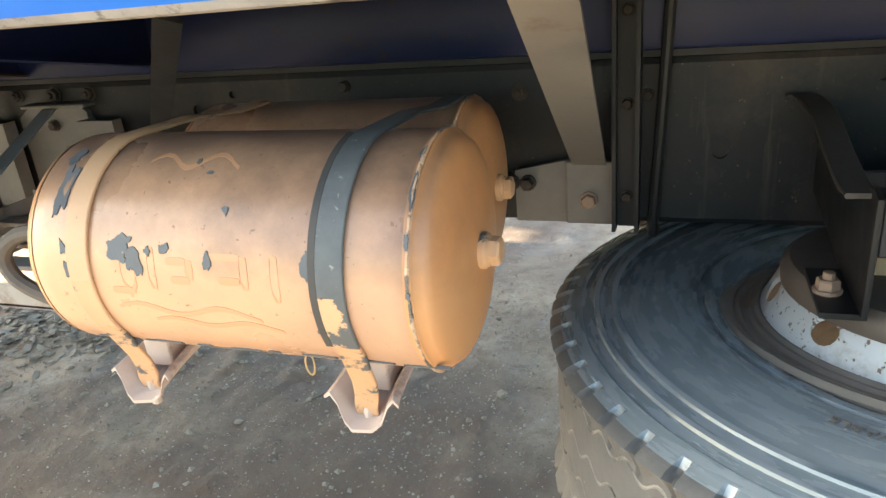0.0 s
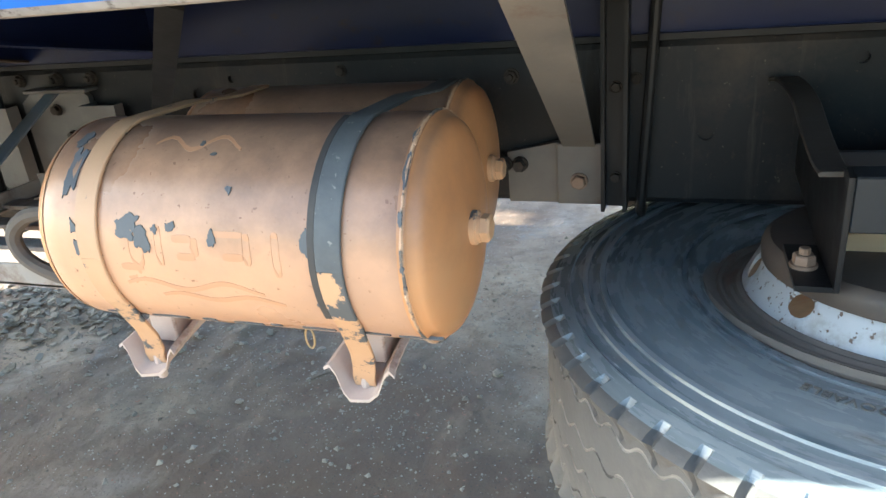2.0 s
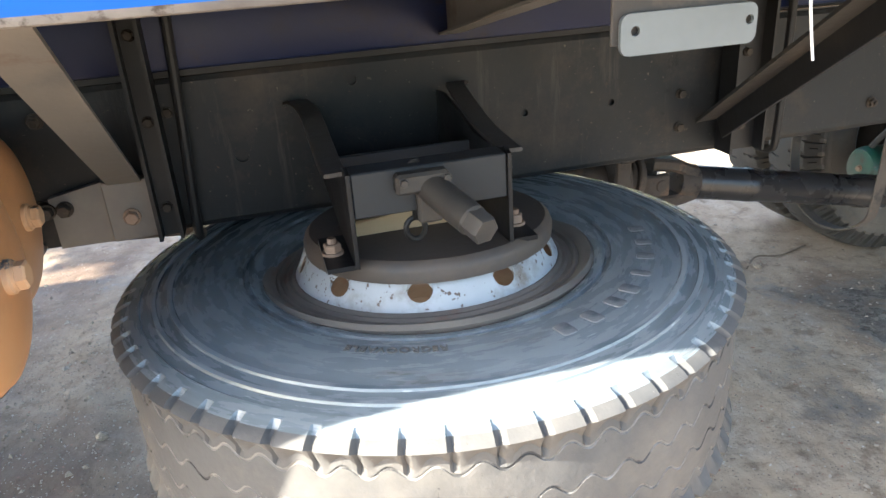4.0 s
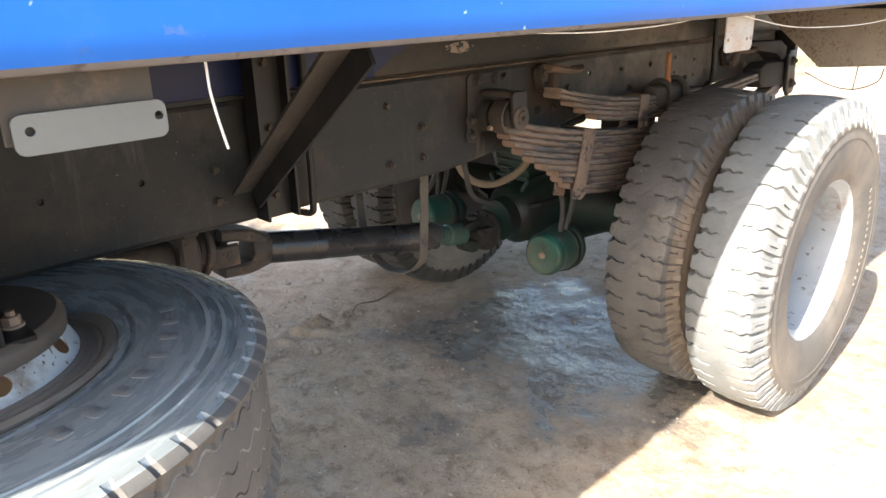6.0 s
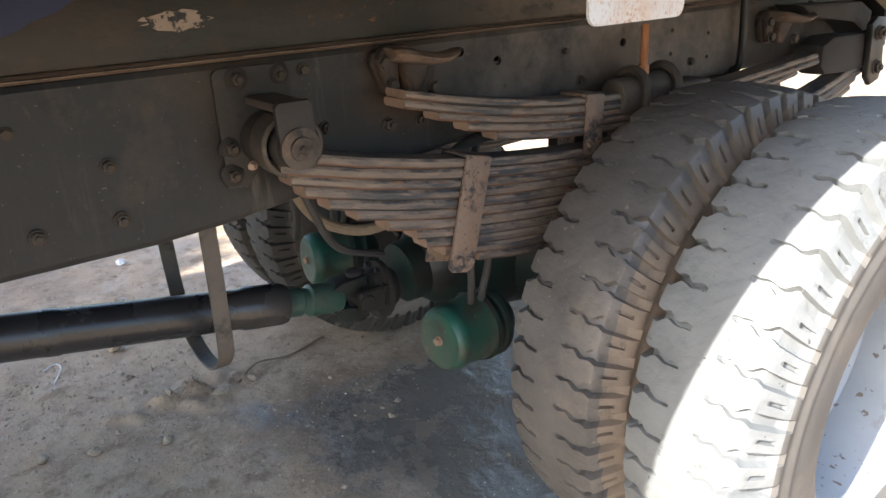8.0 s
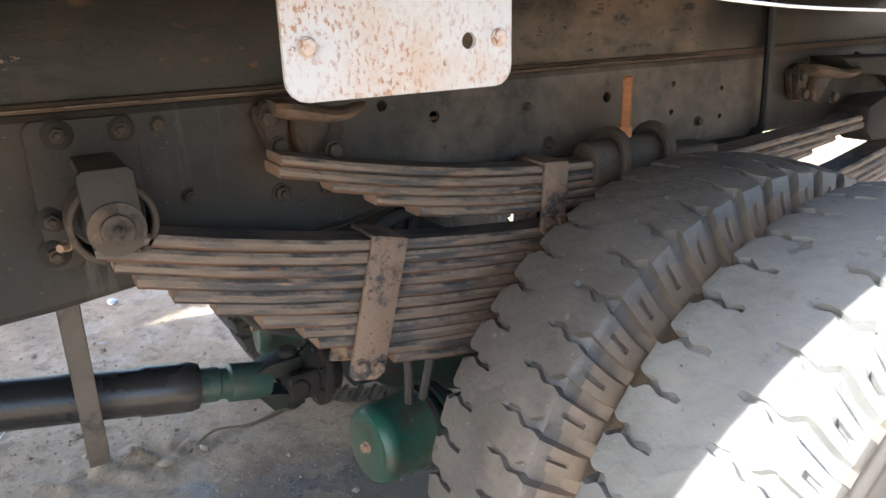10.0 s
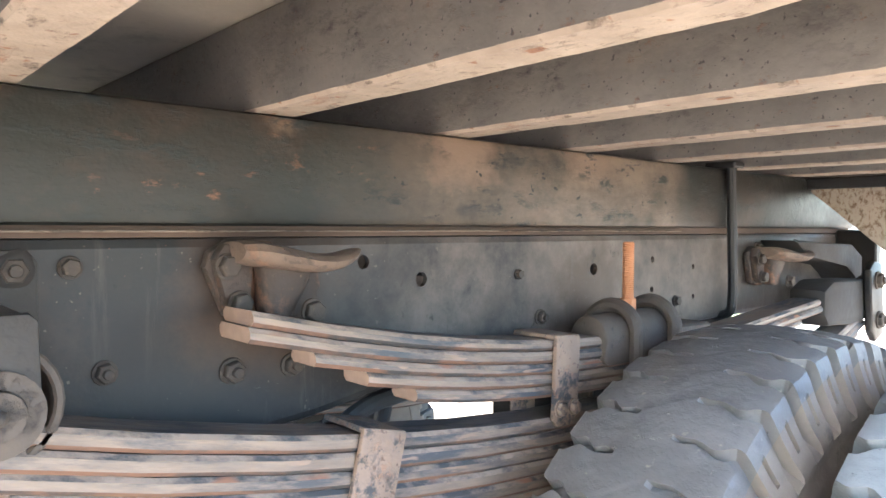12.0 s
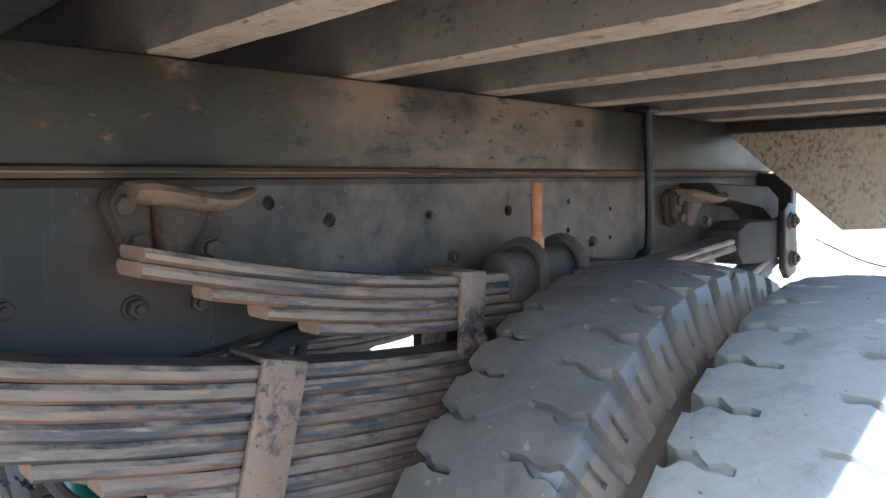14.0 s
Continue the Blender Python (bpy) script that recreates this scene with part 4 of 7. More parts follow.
box(bm, -4.0, 4.9, 0.622, 2 * MID_Y - 0.622, 1.397, 1.43)
put("body_floor", bm, FLOOR_PLATE, truck, "dark steel floor plates")


def side_panel(y, out):
    """Blue side: a sheet with a rolled lower edge, slightly dented."""
    bm = bmesh.new()
    prof = [(0.045, 1.303), (0.012, 1.300), (0.003, 1.3015), (0.0, 1.306), (0.0, 1.33), (0.0, 1.36), (0.0, 1.40), (0.0, 1.46), (0.0, 1.55), (0.0, 1.7), (0.0, 2.0), (0.0, 2.4), (0.0, 2.85)]
    xs = [-4.0 + 0.07 * i for i in range(128)]
    rings = []
    for x in xs:
        ring = []
        for d, z in prof:
            dent = 0.004 * noise.noise(Vector((x * 1.6, z * 3.0, 5.0))) + 0.002 * noise.noise(Vector((x * 5, z * 6, 1.0)))
            ring.append(bm.verts.new((x, y - out * (d + dent * 0.8) if d < 0.01 else y - out * d, z + 0.0025 * noise.noise(Vector((x * 2.3, 0, 8.0))))))
        rings.append(ring)
    for a, b in zip(rings, rings[1:]):
        for i in range(len(a) - 1):
            bm.faces.new((a[i], a[i + 1], b[i + 1], b[i]))
    bmesh.ops.recalc_face_normals(bm, faces=bm.faces)
    bmesh.ops.solidify(bm, geom=bm.faces[:], thickness=0.003)
    for f in bm.faces:
        f.material_index = 1 if f.calc_center_median().z < 1.3045 else 0
    return put("side_panel", bm, [BLUE, PANEL_LIP], truck, "glossy blue painted steel side panel with scuffs")


side_panel(0.592, -1)
side_panel(2 * MID_Y - 0.592, 1)
for y0, y1 in ((0.604, 0.664), (2 * MID_Y - 0.664, 2 * MID_Y - 0.604)):
    bm = bmesh.new()
    box(bm, 1.6, 4.9, y0, y1, 1.306, 1.396, 0.004)
    put("side_beam", bm, CROSS, truck, "grey body edge beam")
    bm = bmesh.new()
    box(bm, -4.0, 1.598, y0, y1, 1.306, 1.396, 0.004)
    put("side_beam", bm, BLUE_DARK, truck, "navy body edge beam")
bm = bmesh.new()
for x0, x1 in ((-4.02, -4.0), (4.9, 4.93)):
    box(bm, x0, x1, 0.612, 2 * MID_Y - 0.612, 1.31, 2.84)
put("end_wall", bm, BLUE, truck)
bm = bmesh.new()
box(bm, -4.0, 4.9, 0.64, 2 * MID_Y - 0.64, 2.79, 2.835)
put("body_roof", bm, BLUE_DARK, truck)

# rail fasteners and holes, by (x, z)
for x, z, r in ((2.115, 1.029, 0.010), (2.004, 0.947, 0.010), (2.0, 1.095, 0.008), (2.118, 0.947, 0.010), (1.528, 0.952, 0.009), (1.528, 1.02, 0.009),
                (2.394, 1.128, 0.012), (2.44, 1.129, 0.009), (2.469, 1.028, 0.010), (2.597, 1.013, 0.012), (2.668, 1.011, 0.011),
                (3.05, 1.098, 0.007), (3.10, 1.03, 0.010), (3.496, 1.029, 0.009), (3.837, 1.126, 0.010), (3.946, 1.123, 0.010), (4.04, 1.13, 0.010),
                (0.56, 1.10, 0.008), (0.515, 1.03, 0.009), (0.30, 1.03, 0.010), (0.36, 1.11, 0.011), (0.33, 0.965, 0.012), (0.36, 0.965, 0.012),
                (-0.60, 1.135, 0.013), (-0.51, 1.135, 0.012), (-0.70, 1.135, 0.011), (-0.33, 1.135, 0.009), (0.05, 1.13, 0.009)):
    bolt(truck, (x, RAIL_Y - 0.0005, z), r=r, h=r * 1.1, stud=r * 0.5 if r > 0.0095 else 0.0, material=BOLT)

# outrigger posts, plates and braces
def post(x0, x1, z0=0.90, z1=1.29, y=1.262):
    bm = bmesh.new()
    t, e = 0.006, y - 0.03
    prism(bm, [(x0, e), (x0 + t, e), (x0 + t, y), (x1 - t, y), (x1 - t, e), (x1, e), (x1, 1.283), (x0, 1.283)], "z", z0, z1)
    p = put("outrigger_post", bm, BLACK_STEEL, truck, "black steel channel post bolted to the rail")
    for z in (z0 + 0.05, (z0 + z1) / 2, z1 - 0.06):
        bolt(truck, ((x0 + x1) / 2, y, z), r=0.008, h=0.009)
    return p


post(1.605, 1.685)
post(0.512, 0.552)


def brace(lo, hi, w, d, material, label):
    """Angle-section brace from the rail's foot up to the body edge."""
    bm = bmesh.new()
    s = [(-w / 2, 0), (w / 2, 0), (w / 2, 0.006), (-w / 2 + 0.006, 0.006), (-w / 2 + 0.006, d), (-w / 2, d)]
    sweep(bm, [lo, hi], s, side=(1, 0, 0))
    return put("brace", bm, material, truck, label)


bm = bmesh.new()
sweep(bm, [(1.566, 1.262, 0.968), (1.428, 0.675, 1.305)], [(-0.021, 0), (0.021, 0), (0.021, 0.006), (-0.021, 0.006)], side=(1, 0, 0))
put("brace", bm, BRACE, truck, "dusty black steel angle brace")
# The leg's black also stands in for shade inside the angle.
bm = bmesh.new()
sweep(bm, [(1.566, 1.262, 0.968), (1.428, 0.675, 1.305)], [(0.0215, -0.040), (0.0275, -0.040), (0.0275, 0.006), (0.0215, 0.006)], side=(1, 0, 0))
put("brace_leg", bm, BLACK_STEEL, truck, "inner leg of the angle brace, black with shade in its colour")
brace((0.474, 1.262, 1.0), (0.52, 0.665, 1.305), 0.052, 0.045, GREY_STEEL, "dusty grey steel brace")
brace((-0.335, 1.262, 1.055), (0.04, 0.89, 1.28), 0.034, 0.012, BLACK_STEEL, "black steel angle brace")


def outrigger(x, y1, z1, y2, z2, material, flange, drilled=False):
    """Tapered bracket plate from the subframe out to the body edge, with a flange along its lower edge."""
    bm = bmesh.new()
    prism(bm, [(y1, z1), (y1, 1.2895), (y2, 1.2895), (y2, min(z2, 1.287))], "x", x - 0.003, x + 0.003)
    put("outrigger", bm, material, truck, "tapered steel outrigger under the body")
    bm = bmesh.new()
    span = math.hypot(y2 - y1, z2 - z1)
    holes = [(0.03 + 0.028 * k, 0.0, 0.0055) for k in range(int((span - 0.05) / 0.028))] if drilled else []
    pierced(bm, round_rect(0, span, -0.02, 0.02, 0.004, 2), holes, "z", -0.004, 0.0)
    d = Vector((0, y2 - y1, z2 - z1)).normalized()
    m = Matrix.Translation((x, y1, z1)) @ Matrix((d, (1, 0, 0), d.cross(Vector((1, 0, 0))))).transposed().to_4x4()
    bmesh.ops.transform(bm, matrix=m, verts=bm.verts)
    put("outrigger_flange", bm, flange, truck)


outrigger(-0.33, 1.283, 1.186, 0.67, 1.297, BLUE_DARK, BLUE_DARK)
outrigger(-0.66, 1.283, 1.178, 0.885, 1.262, BLUE_DARK, DULL_RUST, True)
outrigger(1.05, 1.283, 1.186, 0.76, 1.281, GREY_STEEL, GREY_STEEL)
bm = bmesh.new()
prism(bm, [(0.35, 0.897), (0.508, 0.897), (0.508, 1.0), (0.45, 1.005), (0.35, 0.985)], "y", 1.281, 1.2985)
put("gusset_plate", bm, GREY_STEEL, truck, "dusty grey gusset plate")
bm = bmesh.new()
box(bm, 0.436, 0.512, 1.268, 1.2805, 0.899, 1.004, 0.002)
put("gusset_plate", bm, GREY_STEEL, truck, "dusty grey gusset plate")
bolt(truck, (0.473, 1.268, 0.94), r=0.012, h=0.014, material=BROWN_BOLT)
for x in (0.345, 0.372):
    bolt(truck, (x, 1.281, 0.965), r=0.011, h=0.02, material=BOLT)


def u_bolt(x, zb, zt, lean=0.0, r=0.0085):
    bm = bmesh.new()
    tube(bm, [(x + lean, 1.273, zt), (x + lean * 0.5, 1.273, (zt + zb) / 2), (x, 1.276, zb + 0.03), (x, 1.287, zb - 0.004), (x, 1.33, zb - 0.012)], r, 10, 5)
    box(bm, x + lean - 0.022, x + lean + 0.022, 1.255, 1.32, zt, zt + 0.012, 0.003)
    p = put("u_bolt", bm, BLACK_STEEL, truck, "black steel u-bolt clamping the subframe")
    return p


u_bolt(0.572, 0.885, 1.292, 0.02)
u_bolt(1.748, 0.885, 1.292)
u_bolt(3.68, 0.995, 1.29, -0.02, 0.010)
u_bolt(-0.75, 0.885, 1.292)

# marker plates under the body edge
bm = bmesh.new()
box(bm, 1.02, 1.158, 0.636, 0.640, 1.235, 1.306, 0.001)
put("plate_bracket", bm, WINCH, truck, "dark brown bracket tab")
bm = bmesh.new()
pierced(bm, round_rect(1.026, 1.166, 1.226, 1.263, 0.009), [(1.0405, 1.2475, 0.0045), (1.158, 1.2475, 0.0045)], "y", 0.630, 0.6345)
mp1 = put("marker_plate", bm, PLATE_SILVER, truck, "scuffed silver metal plate with two holes")
bm = bmesh.new()
pierced(bm, round_rect(2.391, 2.522, 1.2212, 1.3045, 0.011), [(2.494, 1.246, 0.0045)], "y", 0.632, 0.635)
mp2 = put("marker_plate", bm, PLATE_RUST, truck, "white metal plate flecked with rust, rounded corners")
for px, pz in ((2.5135, 1.247), (2.403, 1.247)):
    bolt(truck, (px, 0.632, pz), r=0.0042, h=0.003, material=BOLT_PAINTED)
bm = bmesh.new()
tube(bm, [(1.205, 0.618, 1.325), (1.206, 0.613, 1.295), (1.207, 0.613, 1.268), (1.212, 0.613, 1.238), (1.219, 0.613, 1.206)], 0.0015, 6)
put("loose_wire", bm, WIRE_WHITE, truck, "loose white wire end hanging down")
bm = bmesh.new()
tube(bm, [(1.62, 0.63, 1.302), (1.75, 0.62, 1.296), (1.9, 0.62, 1.290), (2.12, 0.62, 1.292), (2.36, 0.622, 1.304), (2.5, 0.62, 1.287), (2.67, 0.62, 1.265), (2.86, 0.62, 1.253), (3.26, 0.62, 1.245), (3.7, 0.625, 1.262), (4.05, 0.63, 1.305)], 0.0012, 6)
put("string", bm, WIRE_WHITE, truck, "thin white string strung below the body edge")


# ---------------------------------------------------------------- springs and axle
def main_z(x):
    d = x - AXLE_X
    return 0.905 + (0.158 * d * d if d < 0 else 0.246 * d * d - 0.176 * d)


def help_z(x):
    d = x - AXLE_X
    return 1.008 + 0.19 * d * d if d < 0 else 0.966 + 0.067 * d + 0.042 * max(0.0, 1 - d / 0.30) ** 2


def leaf(bm, top, x0, x1, y0, y1, drop, t, n=14, tip=0.012):
    """One bent spring leaf, with clipped corners at its ends."""
    c, rows, place = 0.0045, [], {}
    uv = bm.loops.layers.uv.new("leaf")
    for i in range(n + 1):
        x = x0 + (x1 - x0) * i / n
        z = top(x) - drop
        e = tip if i in (0, n) else 0.0
        rows.append([bm.verts.new(p) for p in ((x, y0 + e, z - c), (x, y0 + c + e, z), (x, y1 - c - e, z), (x, y1 - e, z - c), (x, y1 - e, z - t + c), (x, y1 - c - e, z - t), (x, y0 + c + e, z - t), (x, y0 + e, z - t + c))])
    for i, ring in enumerate(rows):
        x = x0 + (x1 - x0) * i / n
        for j, v in enumerate(ring):
            place[v] = (x, v.co.z - top(x) + drop * 9.7 + (0.03 if 1 < j < 6 else 0.0))
    for a, b in zip(rows, rows[1:]):
        for i in range(8):
            f = bm.faces.new((a[i], a[(i + 1) % 8], b[(i + 1) % 8], b[i]))
            if i in (5, 6):
                f.material_index = 2
            elif i == 0:
                f.material_index = 3
    for r in (rows[0], rows[-1][::-1]):
        bm.faces.new(r).material_index = 1
    for f in bm.faces:
        for lp in f.loops:
            lp[uv].uv = place[lp.vert]


def leaf_pack(name, label, top, ends, rear, y0, y1, t):
    """Leaves from the top down; ends are their front ends, rear their rear ends."""
    pack = new(name)
    pack.parent = truck
    pack.location = Vector((AXLE_X, (y0 + y1) / 2, 1.0)) - truck.location
    pack["label"] = label
    drop = 0.0
    for i, (a, b) in enumerate(zip(ends, rear)):
        bm = bmesh.new()
        th = t * (1.0 + 0.06 * math.sin(i * 2.3))
        leaf(bm, top, a, b, y0 + 0.0015 * math.sin(i * 5.1), y1, drop, th - 0.0008, tip=0.0 if i < 2 else 0.008)
        drop += th
        put("leaf", bm, [LEAF, LEAF_END, LEAF_RUST, LEAF_EDGE], pack)
    return pack, drop


def spring_clamp(pack, top, x, drop, y0, y1, w, low, tilt):
    """Folded strap that holds the leaves together, with two bolts in its foot."""
    bm = bmesh.new()
    z = top(x) + 0.004
    m = Matrix.Translation((x, 0, z)) @ pose(0, 0, 0, 0, tilt, 0) @ Matrix.Translation((-x, 0, -z))
    box(bm, x - w / 2, x + w / 2, y0 - 0.008, y1 + 0.006, z - 0.003, z + 0.004, 0.0025, m, 2)
    box(bm, x - w / 2, x + w / 2, y1 + 0.002, y1 + 0.008, low, z, 0.002, m)
    foot = [(-w / 2, z + 0.001), (w / 2, z + 0.001), (w / 2, low + 0.012), (w / 2 - 0.014, low), (-w / 2 + 0.009, low), (-w / 2, low + 0.008)]
    prism(bm, [((m @ Vector((x + u, 0, v))).x, (m @ Vector((x + u, 0, v))).z) for u, v in foot], "y", y0 - 0.009, y0 - 0.002, 0.0015)
    c = put("spring_clamp", bm, LEAF_CLAMP, pack, "rusty steel rebound clamp")
    for dx in (-0.014, 0.014):
        p = m @ Vector((x + dx, y0 - 0.009, low + 0.024))
        bolt(pack, p, r=0.0095, h=0.009, material=LEAF_CLAMP)


LEAF_CLAMP = surface("clamp_steel", (0.125, 0.088, 0.065), (0.195, 0.138, 0.102), 30, 0.7, 0, 0.5, stain=(0.030, 0.031, 0.034), stain_scale=11, stain_from=0.53, stain_soft=0.05, spots=(0.09, 0.055, 0.038), spot_scale=130, spot_from=0.62, layers=(((0.035, 0.033, 0.033), 55, 0.55, 0.60, 85, (1, 1, 1), 12, 0.47, 0.54), ((0.20, 0.11, 0.065), 40, 0.57, 0.66, 86, (1, 1, 1), 9, 0.46, 0.56)))
main_ends = [2.352, 2.332, 2.35, 2.372, 2.412, 2.462, 2.52, 2.578, 2.598, 2.64, 2.72]
help_ends = [2.567, 2.563, 2.638, 2.704, 2.772]
for side in (0, 1):
    ya, yb = (1.19, 1.254) if side == 0 else (2 * MID_Y - 1.254, 2 * MID_Y - 1.19)
    pack, d = leaf_pack("leaf_spring", "multi-leaf rear spring with rusty dusty leaves", main_z, main_ends, [2 * AXLE_X + 0.08 - e for e in main_ends], ya, yb, 0.0188)
    spring_clamp(pack, main_z, 2.714, d, ya, yb, 0.058, 0.73, 14)
    spring_clamp(pack, main_z, 3.80, d, ya, yb, 0.05, 0.66, -8)
    hp, d2 = leaf_pack("helper_spring", "short helper spring pack of five dusty leaves", help_z, help_ends, [3.915, 3.922, 3.832, 3.754, 3.68], ya, yb, 0.0155)
    spring_clamp(hp, help_z, 3.022, d2, ya, yb, 0.05, 0.902, 3)

# front hanger of the near spring
hang = new("spring_hanger")
hang.parent = truck
hang.location = Vector((2.35, 1.25, 1.05)) - truck.location
hang["label"] = "cast steel spring hanger bolted to the rail"
bm = bmesh.new()
prism(bm, [(2.284, 0.960), (2.318, 0.956), (2.334, 0.975), (2.345, 1.0), (2.40, 1.0), (2.412, 1.06), (2.413, 1.135), (2.404, 1.146), (2.294, 1.147), (2.284, 1.138)], "y", 1.2935, 1.2995, 0.002)
put("hanger_flange", bm, HANGER, hang, "grimy flange plate bolted against the rail")
bm = bmesh.new()
lathe(bm, [(0.046, 0), (0.044, 0.02), (0.038, 0.03), (0.030, 0.03)], axis_matrix((2.36, 1.2925, 1.03), (2.36, 0.3, 1.03)), 26)
put("eye_boss", bm, HANGER, hang)
for bx, bz, br in ((2.321, 1.129, 0.0165), (2.394, 1.128, 0.0145), (2.294, 0.98, 0.016), (2.297, 1.024, 0.015)):
    bm = bmesh.new()
    lathe(bm, [(br * 1.25, 0), (br, 0.004), (br * 0.75, 0.006), (0, 0.006)], axis_matrix((bx, 1.2950, bz), (bx, 0.3, bz)), 18)
    for v in bm.verts:
        v.co += Vector((1, 0, 1)) * 0.003 * noise.noise(v.co * 60)
    put("grimy_boss", bm, GRIME, hang)
bm = bmesh.new()
ex, ez = 2.358, 1.033
lathe(bm, [(0.0, 0), (0.031, 0.0), (0.035, 0.006), (0.035, 0.022), (0.032, 0.026), (0.028, 0.027), (0.027, 0.10), (0, 0.10)], axis_matrix((ex, 1.185, ez), (ex, 1.3, ez)), 28)
put("spring_eye", bm, HANGER, hang)
bm = bmesh.new()
prism(bm, [(ex - 0.033, 1.098), (ex - 0.026, 1.104), (ex + 0.022, 1.104), (ex + 0.028, 1.098), (ex + 0.030, ez), (ex + 0.021, ez - 0.024), (ex, ez - 0.032), (ex - 0.021, ez - 0.024), (ex - 0.031, ez)], "y", 1.166, 1.178, 0.003)
put("shackle_plate", bm, HANGER, hang, "grey steel plate over the spring eye")
bm = bmesh.new()
box(bm, ex - 0.029, ex + 0.024, 1.178, 1.29, 1.088, 1.1025, 0.004, seg=2)
put("shackle_top", bm, CAST, hang, "dusty top web of the hanger")
bm = bmesh.new()
lathe(bm, [(0, 0), (0.032, 0), (0.032, 0.003), (0.019, 0.005), (0.018, 0.009), (0.0, 0.009)], axis_matrix((ex, 1.166, ez), (ex, 1.1, ez)), 26)
lathe(bm, [(0.006, 0.008), (0.006, 0.012), (0.0025, 0.016), (0, 0.018)], axis_matrix((ex, 1.166, ez), (ex, 1.1, ez)), 10)
put("spring_pin", bm, CAST, hang, "greasy spring pin with a nipple")
bm = bmesh.new()
for a0 in (110, -70):
    pts = [(ex + 0.047 * math.cos(radians(a0 + a)), 1.215, ez + 0.047 * math.sin(radians(a0 + a))) for a in range(0, 141, 14)]
    sweep(bm, pts, flat_section(0.05, 0.008, 0.002), side=(0, 1, 0))
put("hanger_lug", bm, CAST, hang)
for x, z in ((2.321, 1.129), (2.297, 1.024), (2.294, 0.98)):
    bolt(hang, (x, 1.2945, z), r=0.0105, h=0.014, stud=0.006, material=BOLT)
bolt(hang, (2.308, 1.235, 1.005), (-0.5, -0.8, 0.1), r=0.006, h=0.02, material=BROWN_BOLT)


def slipper(x, z, name_label):
    """Helper-spring slipper: a cast plate on three bolts with a worn beak that reaches along the rail."""
    s = new("slipper_bracket")
    s.parent = truck
    s.location = Vector((x, 1.27, z)) - truck.location
    s["label"] = name_label

    def at(pts):
        return [(x + u, z + v) for u, v in pts]
    bm = bmesh.new()
    prism(bm, at([(-0.014, 0.026), (-0.009, 0.042), (0.012, 0.054), (0.06, 0.052), (0.12, 0.018), (0.124, 0.0), (0.114, -0.028), (0.098, -0.034), (0.03, -0.032), (0.008, -0.026)]), "y", 1.283, 1.2995, 0.005)
    put("back_plate", bm, SLIPPER_WEB, s)
    bm = bmesh.new()
    horn = spline([(x + 0.006, 1.262, z + 0.044), (x + 0.02, 1.248, z + 0.043), (x + 0.045, 1.236, z + 0.038), (x + 0.075, 1.226, z + 0.0325), (x + 0.102, 1.22, z + 0.0335), (x + 0.126, 1.216, z + 0.043)], 5)
    rings = []
    for i, p in enumerate(horn):
        f = i / (len(horn) - 1)
        w, h = np.interp(f, (0, 0.2, 0.6, 0.9, 1), (0.030, 0.036, 0.032, 0.022, 0.008)), np.interp(f, (0, 0.2, 0.5, 0.8, 0.95, 1), (0.013, 0.0165, 0.0135, 0.0105, 0.007, 0.003))
        rings.append([bm.verts.new((p.x, p.y + w * a * (1 - 0.25 * max(0.0, b)), p.z + h * (b if b < 0.5 else 0.5 + (b - 0.5) * 0.3))) for a, b in ring_section(1.0, 14)])
    for a, b in zip(rings, rings[1:]):
        for i in range(14):
            bm.faces.new((a[i], a[(i + 1) % 14], b[(i + 1) % 14], b[i]))
    bm.faces.new(rings[0][::-1])
    bm.faces.new(rings[-1])
    put("beak", bm, SLIPPER, s, "pale worn slipper beak")
    bm = bmesh.new()
    neck = [(0.030, 0.036, 0.040, 0.0), (0.034, 0.020, 0.042, 0.006), (0.036, 0.0, 0.036, 0.010), (0.036, -0.016, 0.030, 0.012), (0.040, -0.030, 0.022, 0.012)]
    rings = []
    for u, v, half, flare in neck:
        w = 0.036 - flare
        rings.append([bm.verts.new((x + u + half * 0.72 + half * 0.72 * math.copysign(abs(math.cos(a)) ** 0.7, math.cos(a)), 1.262 + flare * 0.5 + w * 0.7 * math.copysign(abs(math.sin(a)) ** 0.7, math.sin(a)), z + v)) for a in [2 * math.pi * k / 16 for k in range(16)]])
    for p, q in zip(rings, rings[1:]):
        for k in range(16):
            bm.faces.new((p[k], p[(k + 1) % 16], q[(k + 1) % 16], q[k]))
    bm.faces.new(rings[0][::-1])
    bm.faces.new(rings[-1])
    prism(bm, at([(-0.010, 0.034), (0.0, 0.050), (0.022, 0.050), (0.034, 0.032), (0.030, -0.022), (0.014, -0.026), (0.002, -0.012)]), "y", 1.268, 1.286, 0.006)
    put("web", bm, SLIPPER_WEB, s)
    for bx, bz, by in ((0.003, 0.027, 1.268), (0.085, -0.022, 1.262), (0.016, -0.012, 1.268)):
        bolt(s, (x + bx, by if bx < 0.05 else 1.240, z + bz), r=0.0115, h=0.012, material=BOLT)
    return s


